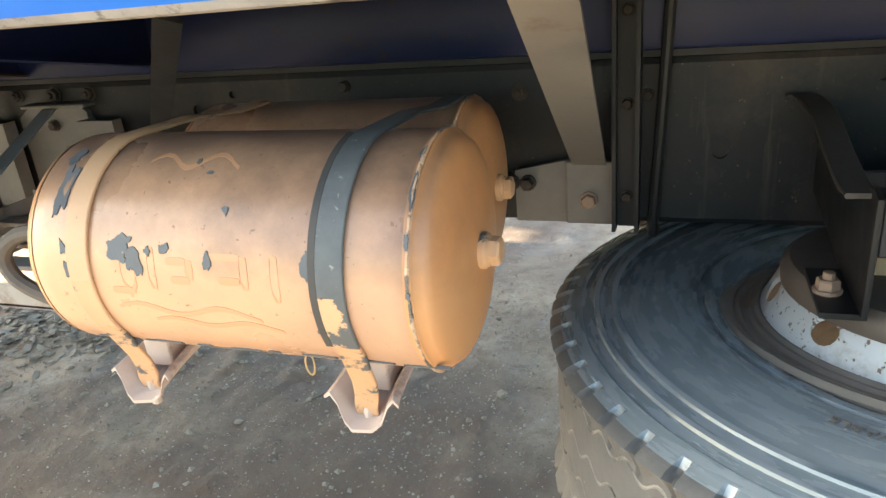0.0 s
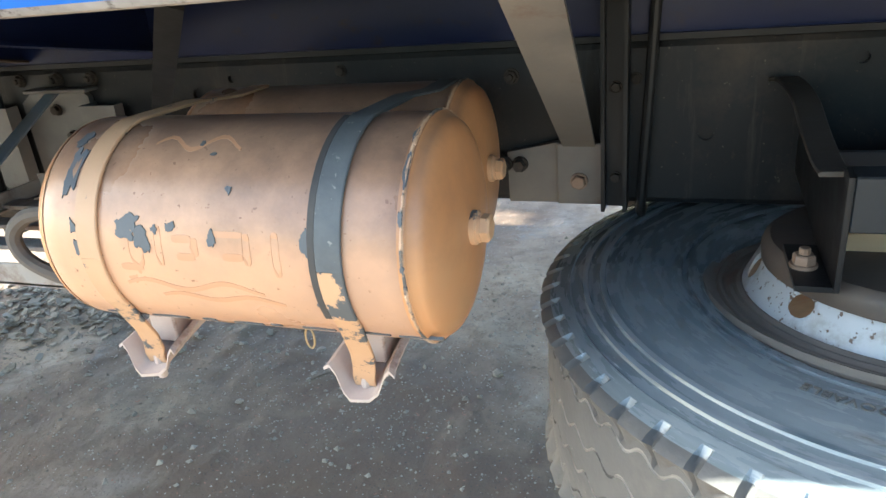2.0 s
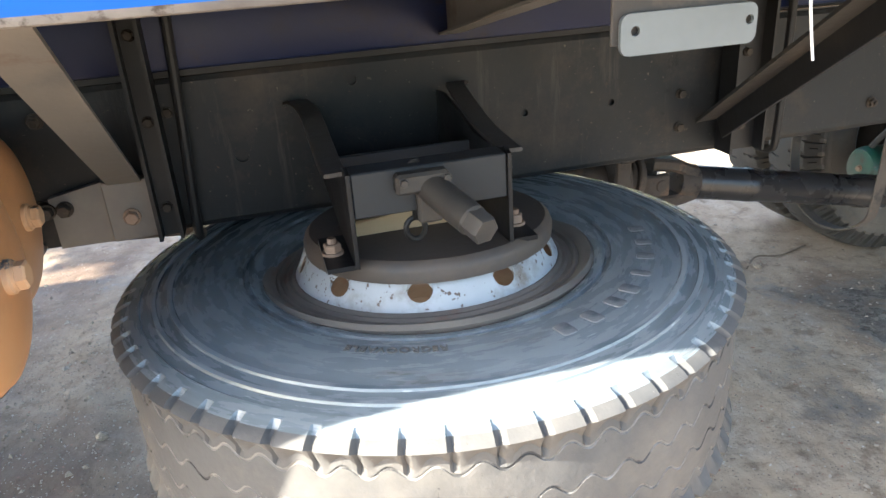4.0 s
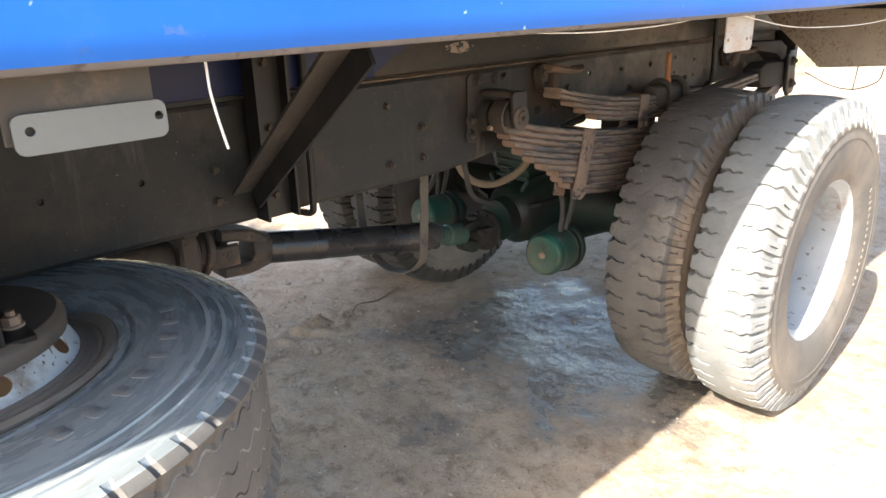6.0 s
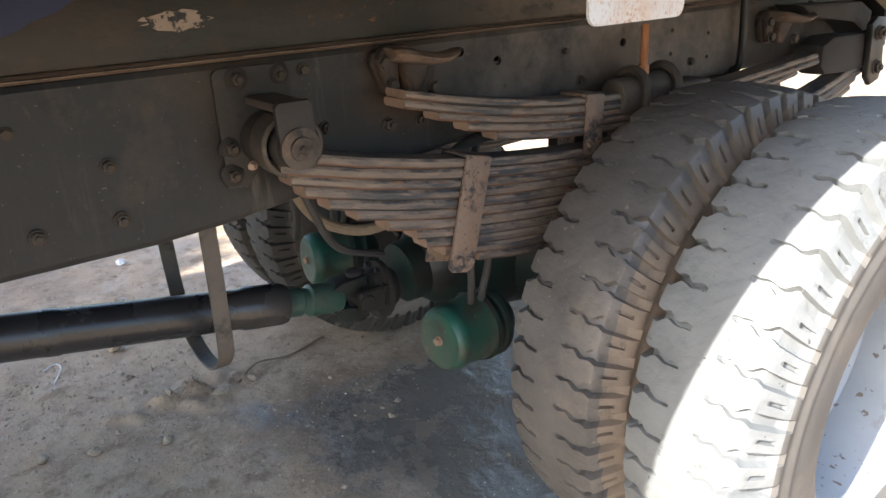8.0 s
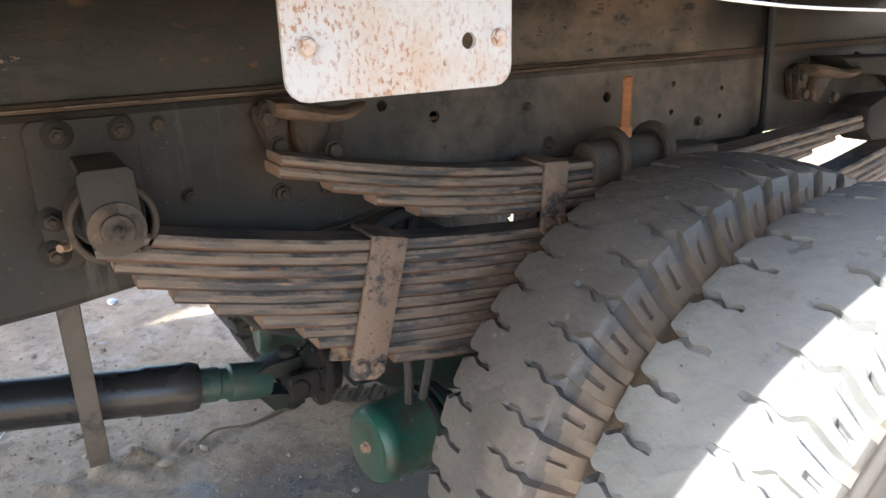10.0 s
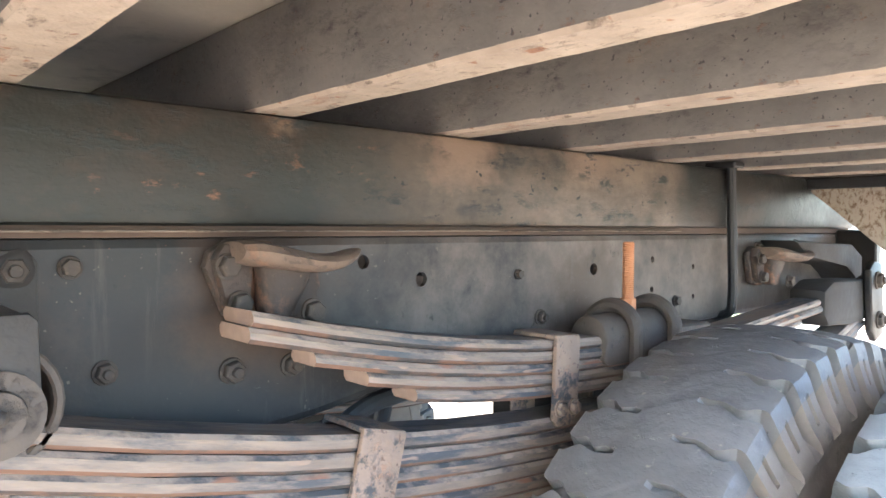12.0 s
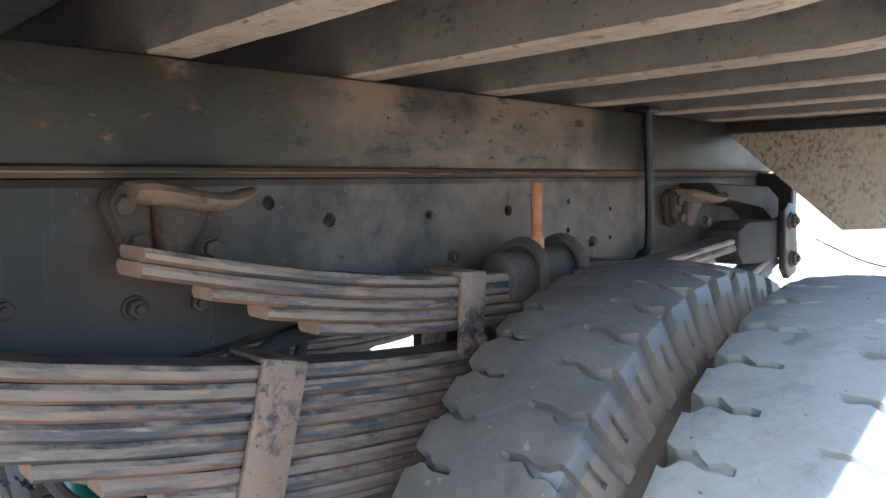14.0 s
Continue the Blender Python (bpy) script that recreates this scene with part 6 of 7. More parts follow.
LUG = lug_tyre()
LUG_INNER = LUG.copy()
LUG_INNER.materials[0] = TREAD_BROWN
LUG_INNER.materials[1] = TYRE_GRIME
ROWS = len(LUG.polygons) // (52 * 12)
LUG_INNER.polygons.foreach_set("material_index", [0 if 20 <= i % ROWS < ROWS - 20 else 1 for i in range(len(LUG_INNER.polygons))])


# Far tyres: tread rubber darkened to hold the shade beneath the truck.
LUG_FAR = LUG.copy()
LUG_FAR.materials[0] = SHADED_RUBBER


def rear_wheel(y, dish, label, phase, like=None):
    w = new("rear_wheel")
    w.parent = truck
    w.location = Vector((AXLE_X, y, TYRE_Z)) - truck.location
    w["label"] = label
    w.scale = (0.978, 1.07, 0.978)
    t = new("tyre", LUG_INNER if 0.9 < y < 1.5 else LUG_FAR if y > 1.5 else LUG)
    t.parent = w
    t.rotation_euler = (0, radians(phase), 0)
    if like:
        for o in like.children:
            if o.name.split(".")[0] != "tyre":
                k = new(o.name.split(".")[0], o.data)
                k.parent = w
                k.matrix_basis = pose(0, 0, 0, 0, 0, 180) @ o.matrix_basis
        return w
    part("rim", disc_rim(dish), RIM_GREY, w, "pale grey steel rim")
    part("hub", hub(bmesh.new(), dish), RIM_GREY, w)
    for i in range(15):
        if i == 0:
            bm = bmesh.new()
            box(bm, -0.006, 0.006, -0.0035, 0.0005, 0.352, 0.372, 0.001)
            bar = part("raised_bar", bm, TYRE_SIDE, w)
        else:
            bar = new("raised_bar", bar.data)
            bar.parent = w
        bar.matrix_basis = pose(0, -0.1135, 0, 0, 60 + i * 4.2, 0)
    return w


w_out = rear_wheel(0.722, 0.098, "outer rear wheel with a worn dusty lug tyre, half in sunlight", 147.4)
w_in = rear_wheel(1.003, -0.03, "inner rear wheel with a worn dusty lug tyre", 200.0)
rear_wheel(2 * MID_Y - 0.722, 0.098, "far outer rear wheel with a dusty lug tyre", 524.6, w_out)
rear_wheel(2 * MID_Y - 1.003, -0.03, "far inner rear wheel with a dusty lug tyre", 472.0, w_in)
bm = bmesh.new()
for s in (-1, 1):
    lathe(bm, [(0, 0), (0.2, 0.0), (0.21, 0.01), (0.21, 0.15), (0.19, 0.16), (0, 0.16)], axis_matrix((AXLE_X, MID_Y + s * 0.53, TYRE_Z), (AXLE_X, MID_Y + s * 2, TYRE_Z)), 30)
    put("brake_drum", bm, GRIME, axle, "black brake drum")
    bm = bmesh.new()

# rear mudguard board
bm = bmesh.new()
prism(bm, [(1.29, 1.262), (1.02, 1.03), (0.70, 1.055), (0.45, 1.08), (0.45, 1.31), (1.0, 1.30)], "x", 4.098, 4.106)
put("mudguard_plate", bm, GUARD, truck, "mud-spattered pale mudguard plate")
bm = bmesh.new()
box(bm, 4.07, 4.112, 0.45, 1.295, 1.2635, 1.289, 0.003, Matrix.Translation((0, 0, 0)))
put("mudguard_rail", bm, BLACK_STEEL, truck, "dark board along the mudguard's top")
bm = bmesh.new()
tube(bm, [(4.18, 1.1, 1.0), (4.15, 0.98, 0.955), (4.12, 0.88, 0.95), (4.12, 0.8, 0.985), (4.11, 0.78, 1.04)], 0.0022, 6)
rod(bm, (4.12, 0.885, 0.945), (4.11, 0.875, 1.04), 0.0022, 6)
put("dangling_cable", bm, HOSE, truck, "thin dark cable dangling below the mudguard")


# ---------------------------------------------------------------- air tanks
TANK_R = 0.123
BACK_DY, BACK_DZ = 0.262, -0.018


def on_tank(y, z, a, off=0.0):
    """Point of the tank's round at angle a: 0 faces the road side, 90 is the top."""
    return y - (TANK_R + off) * math.cos(radians(a)), z + (TANK_R + off) * math.sin(radians(a))


def patch(bm, x, a, outline, y, z, off=0.0012):
    """A thin patch that hugs the tank; outline in metres along and round it."""
    top, low = [], []
    for u, v in outline:
        aa = a + math.degrees(v / TANK_R)
        for lst, o in ((top, off), (low, -0.002)):
            py, pz = on_tank(y, z, aa, o)
            lst.append(bm.verts.new((x + u, py, pz)))
    bm.faces.new(top)
    n = len(top)
    for i in range(n):
        bm.faces.new((top[i], top[(i + 1) % n], low[(i + 1) % n], low[i]))


def ragged(w, h, seed):
    """Uneven flake outline: a few broad lobes whose edge is broken again and again into smaller nicks."""
    r = random.Random(seed)
    pts = [Vector((math.cos(k * 0.6981), math.sin(k * 0.6981), 0)) * r.uniform(0.42, 1.1) for k in range(9)]
    for _ in range(3):
        out = []
        for p, q in zip(pts, pts[1:] + pts[:1]):
            d = q - p
            out += [p, p.lerp(q, r.uniform(0.38, 0.62)) + Vector((-d.y, d.x, 0)) * r.uniform(-0.26, 0.26)]
        pts = out
    return [(w * p.x, h * p.y) for p in pts]


def stroke(w, h, n=20):
    """Soft-cornered bar outline."""
    def e(v):
        return math.copysign(abs(v) ** 0.45, v)
    return [(w * e(math.cos(2 * math.pi * i / n)), h * e(math.sin(2 * math.pi * i / n))) for i in range(n)]


def air_tank(x0, x1, y, z, front):
    t = thing("air_tank", ((x0 + x1) / 2, y, z), "orange painted cylindrical air tank held by steel straps" if front else "orange air tank strapped behind another one", "air tank", "air tanks")
    m = axis_matrix((x0, y, z), (x1, y, z))
    L, r = x1 - x0, TANK_R
    bm = bmesh.new()
    prof = [(r - 0.002, 0.0)] + [(r + 0.0001 * math.sin(i * 1.9), 0.004 + (L - 0.008) * i / 24) for i in range(25)] + [(r - 0.002, L)]
    lathe(bm, prof, m, 64)
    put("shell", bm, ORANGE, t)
    for end, s in ((L, 1), (0, -1)):
        bm = bmesh.new()
        dome = [(r + 0.0008, end - s * 0.006), (r + 0.0012, end - s * 0.002), (r + 0.0004, end + s * 0.002), (r - 0.003, end + s * 0.004), (r - 0.006, end + s * 0.010)] if s > 0 else [(r - 0.0004, end + 0.001), (r - 0.0008, end - 0.002), (r - 0.0025, end - 0.005), (r - 0.006, end - 0.010)]
        for k in range(1, 9):
            a = k / 8 * math.pi / 2
            dome.append(((r - 0.006) * math.cos(a), end + s * (0.010 + 0.022 * math.sin(a) ** 1.15)))
        dome[-1] = (0, dome[-1][1])
        lathe(bm, dome, m, 64)
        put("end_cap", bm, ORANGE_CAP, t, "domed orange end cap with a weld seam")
        bm = bmesh.new()
        h = end + s * 0.031
        mm = axis_matrix(m @ Vector((0, 0, h)), m @ Vector((0, 0, h + s)))
        lathe(bm, [(0.019, -0.004), (0.019, 0.006), (0.016, 0.008), (0.016, 0.011), (0, 0.011)], mm, 18)
        lathe(bm, [(0.0155, 0.009), (0.0155, 0.019), (0.013, 0.021), (0, 0.021)], mm, 6)
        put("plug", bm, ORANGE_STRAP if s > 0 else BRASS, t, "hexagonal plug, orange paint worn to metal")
    bm = bmesh.new()
    rb = random.Random(8)
    for i in range(72):
        a0, a1 = 5 * i, 5 * (i + 1)
        pa, pb = on_tank(y, z, a0, 0.0012), on_tank(y, z, a1, 0.0012)
        w = rb.uniform(0.0013, 0.0023)
        rod(bm, (x1 - 0.001 + rb.uniform(-0.0006, 0.0006), *pa), (x1 - 0.001 + rb.uniform(-0.0008, 0.0008), *pb), w, 6)
    tagged(put("weld_bead", bm, WELD, t), "pale lumpy weld bead round the end", kind="stuff")
    if not front:
        return t
    # bottom seam with flaked paint
    bm = bmesh.new()
    r_ = random.Random(3)
    x = x0 + 0.02
    while x < x1 - 0.02:
        w = r_.uniform(0.012, 0.05)
        patch(bm, x, -47 + r_.uniform(-1, 1), [(0, -0.003), (w, -0.0035), (w, r_.uniform(0.0, 0.004)), (w * 0.5, 0.004), (0, r_.uniform(0.0, 0.003))], y, z)
        x += w + r_.uniform(0.004, 0.03)
    tagged(put("flaked_seam", bm, PRIMER, t), "grey primer showing along the seam", kind="stuff")
    bm = bmesh.new()
    for px, pa, w, h, sd in ((x0 + 0.117, 17, 0.022, 0.017, 1), (x0 + 0.135, 10, 0.010, 0.018, 5), (x0 + 0.172, 18, 0.006, 0.008, 2), (x0 + 0.24, 36, 0.006, 0.006, 3), (x0 + 0.222, 14, 0.007, 0.012, 4), (x0 + 0.152, 16, 0.006, 0.007, 7),
                             (x0 + 0.036, 46, 0.013, 0.036, 8), (x0 + 0.058, 24, 0.009, 0.022, 9), (x0 + 0.028, 66, 0.010, 0.016, 21), (x0 + 0.044, 16, 0.006, 0.010, 22), (x0 + 0.328, 12, 0.007, 0.016, 11), (x0 + 0.428, 47, 0.004, 0.022, 12), (x0 + 0.428, 24, 0.003, 0.010, 13), (x0 + 0.429, 3, 0.003, 0.005, 16), (x0 + 0.428, 66, 0.003, 0.012, 17), (x0 + 0.33, -20, 0.003, 0.004, 18), (x0 + 0.21, 55, 0.004, 0.003, 19), (x0 + 0.19, 62, 0.003, 0.004, 20), (x0 + 0.046, 5, 0.005, 0.010, 14), (x0 + 0.06, -2, 0.006, 0.006, 15)):
        patch(bm, px, pa, ragged(w, h, sd), y, z, 0.0032 if px > x0 + 0.42 else 0.0011)
        put("paint_chip", bm, PRIMER, t, "dark chip of bare primer")
        bm = bmesh.new()
    # wiped finger marks, as plain strokes
    bm = bmesh.new()
    for px, pa, w, h in ((x0 + 0.125, 6, 0.010, 0.024), (x0 + 0.155, 8, 0.005, 0.026), (x0 + 0.115, -4, 0.017, 0.005), (x0 + 0.185, 12, 0.014, 0.005), (x0 + 0.188, 3, 0.013, 0.005), (x0 + 0.20, 8, 0.005, 0.012), (x0 + 0.24, 15, 0.022, 0.004), (x0 + 0.245, 4, 0.014, 0.005), (x0 + 0.262, 8, 0.005, 0.02), (x0 + 0.295, 6, 0.005, 0.028)):
        patch(bm, px, pa, stroke(w * 0.85, h * 0.85), y, z, 0.0004)
        put("wiped_stroke", bm, SMEAR, t, "faint stroke wiped through the dust", 0)
        bm = bmesh.new()
    for pa, u0, u1, amp in ((-14, 0.10, 0.27, 0.006), (-21, 0.14, 0.29, 0.004), (62, 0.13, 0.24, 0.010)):
        n = 14
        wave = [(u0 + (u1 - u0) * i / n, amp * math.sin(i * 0.75)) for i in range(n + 1)]
        patch(bm, x0, pa, [(u, v + 0.002 + 0.0025 * math.sin(i * 0.22)) for i, (u, v) in enumerate(wave)] + [(u, v - 0.002) for u, v in wave[::-1]], y, z, 0.0004)
        put("wiped_stroke", bm, SMEAR, t, "faint wavy stroke wiped through the dust", 0)
        bm = bmesh.new()
    # drain ring
    bm = bmesh.new()
    cx, cz = (x0 + x1) / 2 + 0.03, z - TANK_R
    lathe(bm, [(0, -0.012), (0.012, -0.012), (0.012, 0.004), (0, 0.004)], Matrix.Translation((cx, y, cz)), 10)
    tube(bm, [(cx + 0.006 * math.cos(a), y - 0.012, cz - 0.027 + 0.014 * math.sin(a)) for a in [i * 0.5236 for i in range(12)]] + [(cx + 0.006, y - 0.012, cz - 0.027)], 0.0013, 5, 2)
    put("drain_ring", bm, BRASS, t, "wire pull ring of the drain valve")
    return t


ORANGE_CAP = surface("orange_cap_paint", (0.50, 0.235, 0.095), (0.56, 0.275, 0.12), 5, 0.4, 0, 0.05, dust=(0.5, 0.28, 0.13), dust_from=0.6)
WELD = surface("worn_weld", (0.44, 0.27, 0.16), (0.54, 0.38, 0.26), 40, 0.6, 0, 0.3, stain=(0.10, 0.095, 0.09), stain_scale=18, stain_from=0.50, stain_soft=0.05)
TX0, TX1, TY, TZ = -0.034, 0.396, 0.806, 1.042
# Tank tops: the dust's brown also holds the shade below the body.
dust_shade_film(ORANGE, (0.150, 0.092, 0.066))
dust_shade_film(ORANGE_CAP, (0.22, 0.125, 0.08))
air_tank(TX0, TX1, TY, TZ, True)
air_tank(TX0 - 0.02, TX1 - 0.05, TY + BACK_DY, TZ + BACK_DZ, False)


def tank_bracket(x):
    """Shelf channel under the tanks, back to the rail, with its flared front end."""
    b = thing("tank_bracket", (x, 1.05, 0.85), "pinkish primed steel channel that carries the air tanks", "bracket", "tank brackets")
    bm = bmesh.new()
    mid = [(-0.044, 0.031), (-0.037, 0.035), (-0.029, 0.026), (-0.021, 0.007), (-0.011, 0.0), (0.011, 0.0), (0.021, 0.007), (0.029, 0.026), (0.037, 0.035), (0.044, 0.031)]
    prof = [(u, v + 0.0018) for u, v in mid] + [(u, v - 0.0018) for u, v in mid[::-1]]
    rows = []
    for y, z, wide, tall in ((0.764, 0.832, 1.06, 1.12), (0.78, 0.837, 1.0, 1.05), (0.82, 0.845, 0.94, 1.0), (0.90, 0.857, 0.9, 0.95), (1.10, 0.862, 0.9, 0.9), (1.298, 0.87, 0.9, 0.9)):
        rows.append([bm.verts.new((x + u * wide, y + (0.006 * math.sin(u * 90 + x * 40) if y < 0.77 else 0.0), z + v * tall)) for u, v in prof])
    n = len(prof)
    for a, c in zip(rows, rows[1:]):
        for i in range(n):
            bm.faces.new((a[i], a[(i + 1) % n], c[(i + 1) % n], c[i]))
    bm.faces.new(rows[0][::-1])
    bm.faces.new(rows[-1])
    put("channel", bm, PINK, b)
    bm = bmesh.new()
    for yy, zz in ((TY + 0.03, TZ), (TY + BACK_DY, TZ + BACK_DZ)):
        box(bm, x - 0.02, x + 0.02, yy - 0.03, yy + 0.03, 0.858, zz - TANK_R + 0.008, 0.002)
        put("saddle", bm, PINK, b)
        bm = bmesh.new()
    rod(bm, (x, 0.784, 0.816 if x < 0 else 0.832), (x, 0.784, 0.87), 0.0065, 10)
    lathe(bm, [(0.0115, 0), (0.0115, 0.008), (0, 0.008)], axis_matrix((x, 0.784, 0.8365), (x, 0.784, 0.7)), 6)
    put("strap_bolt", bm, PINK, b)
    return b


PINK = surface("pinkish_primer", (0.46, 0.36, 0.30), (0.56, 0.45, 0.385), 14, 0.7, 0, 0.15, stain=(0.27, 0.19, 0.15), stain_scale=12, stain_from=0.56)


def tank_strap(x, foot, lean, material, label):
    s = thing("tank_strap", (x, TY, TZ), label, "strap", "tank straps")
    bm = bmesh.new()
    pts = [(x + lean, TY + BACK_DY, TZ + BACK_DZ + TANK_R + 0.0025), (x + lean * 0.9, TY + 0.19, TZ + TANK_R - 0.014), (x + lean * 0.7, TY + 0.10, TZ + TANK_R - 0.002)]
    for a in range(84, -42, -7):
        py, pz = on_tank(TY, TZ, a, 0.0025)
        pts.append((x + lean * 0.5 * max(0.0, a / 84), py, pz))
    pts += [(x + (foot - x) * 0.5, 0.752, 0.905), (x + (foot - x) * 0.8, 0.772, 0.873), (foot, 0.780, 0.852), (foot, 0.783, 0.841)]
    cut = len(pts) - 9
    sweep(bm, pts[:cut], flat_section(0.028, 0.004, 0.001), side=(1, 0, 0))
    put("band", bm, material, s)
    bm = bmesh.new()
    sweep(bm, pts[cut - 1:cut + 4], flat_section(0.028, 0.0041, 0.001), side=(1, 0, 0))
    put("flaked_band", bm, FLAKED_STRAP if material is GREY_STRAP else ORANGE_STRAP, s, "strap stretch with half-flaked paint")
    bm = bmesh.new()
    sweep(bm, pts[cut + 3:], flat_section(0.028, 0.0042, 0.001), side=(1, 0, 0))
    put("band_end", bm, ORANGE_STRAP, s, "strap end with flaking orange paint")
    bm = bmesh.new()
    for u in ((-0.0175,) if material is GREY_STRAP else ()):
        sweep(bm, [(p[0] + u, p[1] - 0.0002, p[2]) for p in pts[3:20]], flat_section(0.008, 0.003, 0.0005), side=(1, 0, 0))
    if material is GREY_STRAP:
        put("rubber_liner", bm, HOSE, s)
    else:
        bm.free()
    return s


for x, foot, lean, mt, lb in ((0.031, -0.022, 0.0, ORANGE_STRAP, "orange steel strap with flaking paint round the air tank"), (0.3195, 0.284, 0.008, GREY_STRAP, "dark grey worn steel strap round the air tank")):
    tank_bracket(foot)
    tank_strap(x, foot, lean, mt, lb)

# ---------------------------------------------------------------- spare wheel and its carrier
GROOVE_DUST = surface("dust_filled_groove", (0.16, 0.146, 0.128), (0.28, 0.256, 0.228), 30, 0.9, 0, 0.2, stain=(0.06, 0.056, 0.053), stain_scale=11, stain_from=0.49, stain_soft=0.09)
RING_RUBBER = surface("scuffed_raised_ring", (0.21, 0.235, 0.25), (0.33, 0.35, 0.36), 50, 0.5, 0, 0.2, stain=(0.10, 0.13, 0.15), stain_scale=24, stain_from=0.52, stain_soft=0.1, ring=True)
SX, SY, SZ = 0.938, 1.098, 0.740


def rib_tyre():
    """Steer-type tyre lying flat: zigzag grooves round it, notched shoulders, ringed sidewalls."""
    N, R, hw = 60, 0.505, 0.112
    us = [0.0, 0.05, 0.12, 0.24, 0.29, 0.4, 0.5, 0.6, 0.7, 0.8, 0.9]
    side = [(0.085, 0.262), (0.110, 0.267), (0.128, 0.286), (0.1305, 0.292), (0.1305, 0.301), (0.1255, 0.303), (0.1255, 0.309), (0.1325, 0.311), (0.1345, 0.325), (0.1375, 0.36), (0.1375, 0.40), (0.1355, 0.418), (0.1375, 0.4195), (0.1372, 0.427), (0.134, 0.4285), (0.1325, 0.443), (0.1345, 0.4445), (0.1340, 0.451), (0.1305, 0.4525), (0.128, 0.468), (0.1295, 0.470), (0.1262, 0.484), (0.1245, 0.4905), (0.1215, 0.4985), (0.117, 0.508), (hw, 0.5135)]
    tread = []
    for g in (0.078, 0.026, -0.026, -0.078):
        tread += [(g + 0.012, 0, g), (g + 0.0024, 0, g), (g + 0.0013, 1, g), (g - 0.0013, 1, g), (g - 0.0024, 0, g), (g - 0.012, 0, g)]
    prof = [(y, r, 0, None) for y, r in side] + [(y, R - 0.008 * (abs(y) / hw) ** 2, dp, g) for y, dp, g in tread] + [(-y, r, 0, None) for y, r in side[::-1]]
    verts, P, U = [], len(prof), len(us)
    for k in range(N):
        for u in us:
            tri = abs(((u + 0.25) % 1.0) * 2 - 1) * 2 - 1
            for y, r, dp, g in prof:
                yy, rr = y, r
                if g is not None:
                    yy += 0.0075 * max(-1, min(1, tri * 1.6)) * (1 if (round(g * 1000) // 52) % 2 else -1)
                    rr -= 0.0018 * dp
                    if g > 0.07 and y > 0.085 and u == 0.12:
                        rr -= 0.008
                elif 0.488 < r and u in (0.05, 0.12, 0.24):
                    cut = (0.9 if u == 0.12 else 0.75) * min(1.0, (r - 0.486) / 0.010)
                    if r > 0.512 and u != 0.12:
                        cut *= 0.45
                    rr -= 0.0095 * cut
                    yy -= math.copysign(0.0065 * cut, y)
                th = 2 * math.pi * (k + u) / N
                verts.append((rr * math.cos(th), rr * math.sin(th), yy))
    T = N * U
    faces = [(i * P + j, i * P + j + 1, ((i + 1) % T) * P + j + 1, ((i + 1) % T) * P + j) for i in range(T) for j in range(P - 1)]
    me = bpy.data.meshes.new("tyre")
    me.from_pydata(verts, [], faces)
    me.materials.append(RUBBER)
    me.materials.append(SIDEWALL)
    me.materials.append(GROOVE_DUST)
    me.materials.append(RING_RUBBER)
    kinds = [3 if j in (12, 16, 19) else 2 if prof[j][2] or prof[j + 1][2] else 1 if j < 23 or j > P - 25 else 0 for j in range(P - 1)]
    me.polygons.foreach_set("material_index", kinds * T)
    me.polygons.foreach_set("use_smooth", [True] * len(me.polygons))
    me.set_sharp_from_angle(angle=0.6)
    return me


spare = new("spare_wheel")
spare["label"] = "spare truck wheel lying flat in its carrier, black tyre with scuffs"
spare.rotation_euler = (radians(SPARE_TILT), 0, 0)
spare.scale = (0.962, 0.962, 1.0)
spare.parent = truck
spare.location = Vector((SX, SY, SZ)) - truck.location
ty = new("tyre", rib_tyre())
ty.parent = spare
ty.location = (0, 0, -0.004)
ty.rotation_euler = (radians(3), 0, 0)
ty.scale = (0.997, 0.997, 1.0)
bm = bmesh.new()
lathe(bm, [(0.285, 0.106), (0.287, 0.113), (0.280, 0.119), (0.272, 0.116), (0.265, 0.110), (0.2605, 0.106), (0.257, 0.109), (0.253, 0.1085), (0.249, 0.1035), (0.243, 0.104), (0.239, 0.108), (0.233, 0.107), (0.2285, 0.1105), (0.225, 0.110), (0.223, 0.06), (0.223, -0.06), (0.262, -0.105), (0.281, -0.118), (0.287, -0.11), (0.266, -0.08), (0.255, -0.05), (0.255, 0.05), (0.266, 0.08)], Matrix(), 64, closed=True)
part("rim", bm, RIM_RUST, spare, "rusty brown rim ring")
bm = bmesh.new()
slots = []
for i in range(10):
    a = radians(36 * i - 106)
    slots.append([((0.211 + 0.0085 * math.cos(k * 0.3927)) * math.cos(a + 0.092 * math.sin(k * 0.3927)), (0.211 + 0.0085 * math.cos(k * 0.3927)) * math.sin(a + 0.092 * math.sin(k * 0.3927))) for k in range(16)])
pierced(bm, [(0.2255 * math.cos(2 * math.pi * i / 64), 0.2255 * math.sin(2 * math.pi * i / 64)) for i in range(64)], [(0, 0, 0.11)], "z", 0, 0.009, slots)
bmesh.ops.subdivide_edges(bm, edges=[e for e in bm.edges if e.calc_length() > 0.05], cuts=3)
bmesh.ops.triangulate(bm, faces=bm.faces)
for v in bm.verts:
    r = math.hypot(v.co.x, v.co.y)
    v.co.z += 0.102 + 0.060 * max(0.0, min(1.0, (0.225 - r) / 0.029))
part("wheel_disc", bm, RIM_WHITE, spare, "chipped white wheel disc with round hand holes")


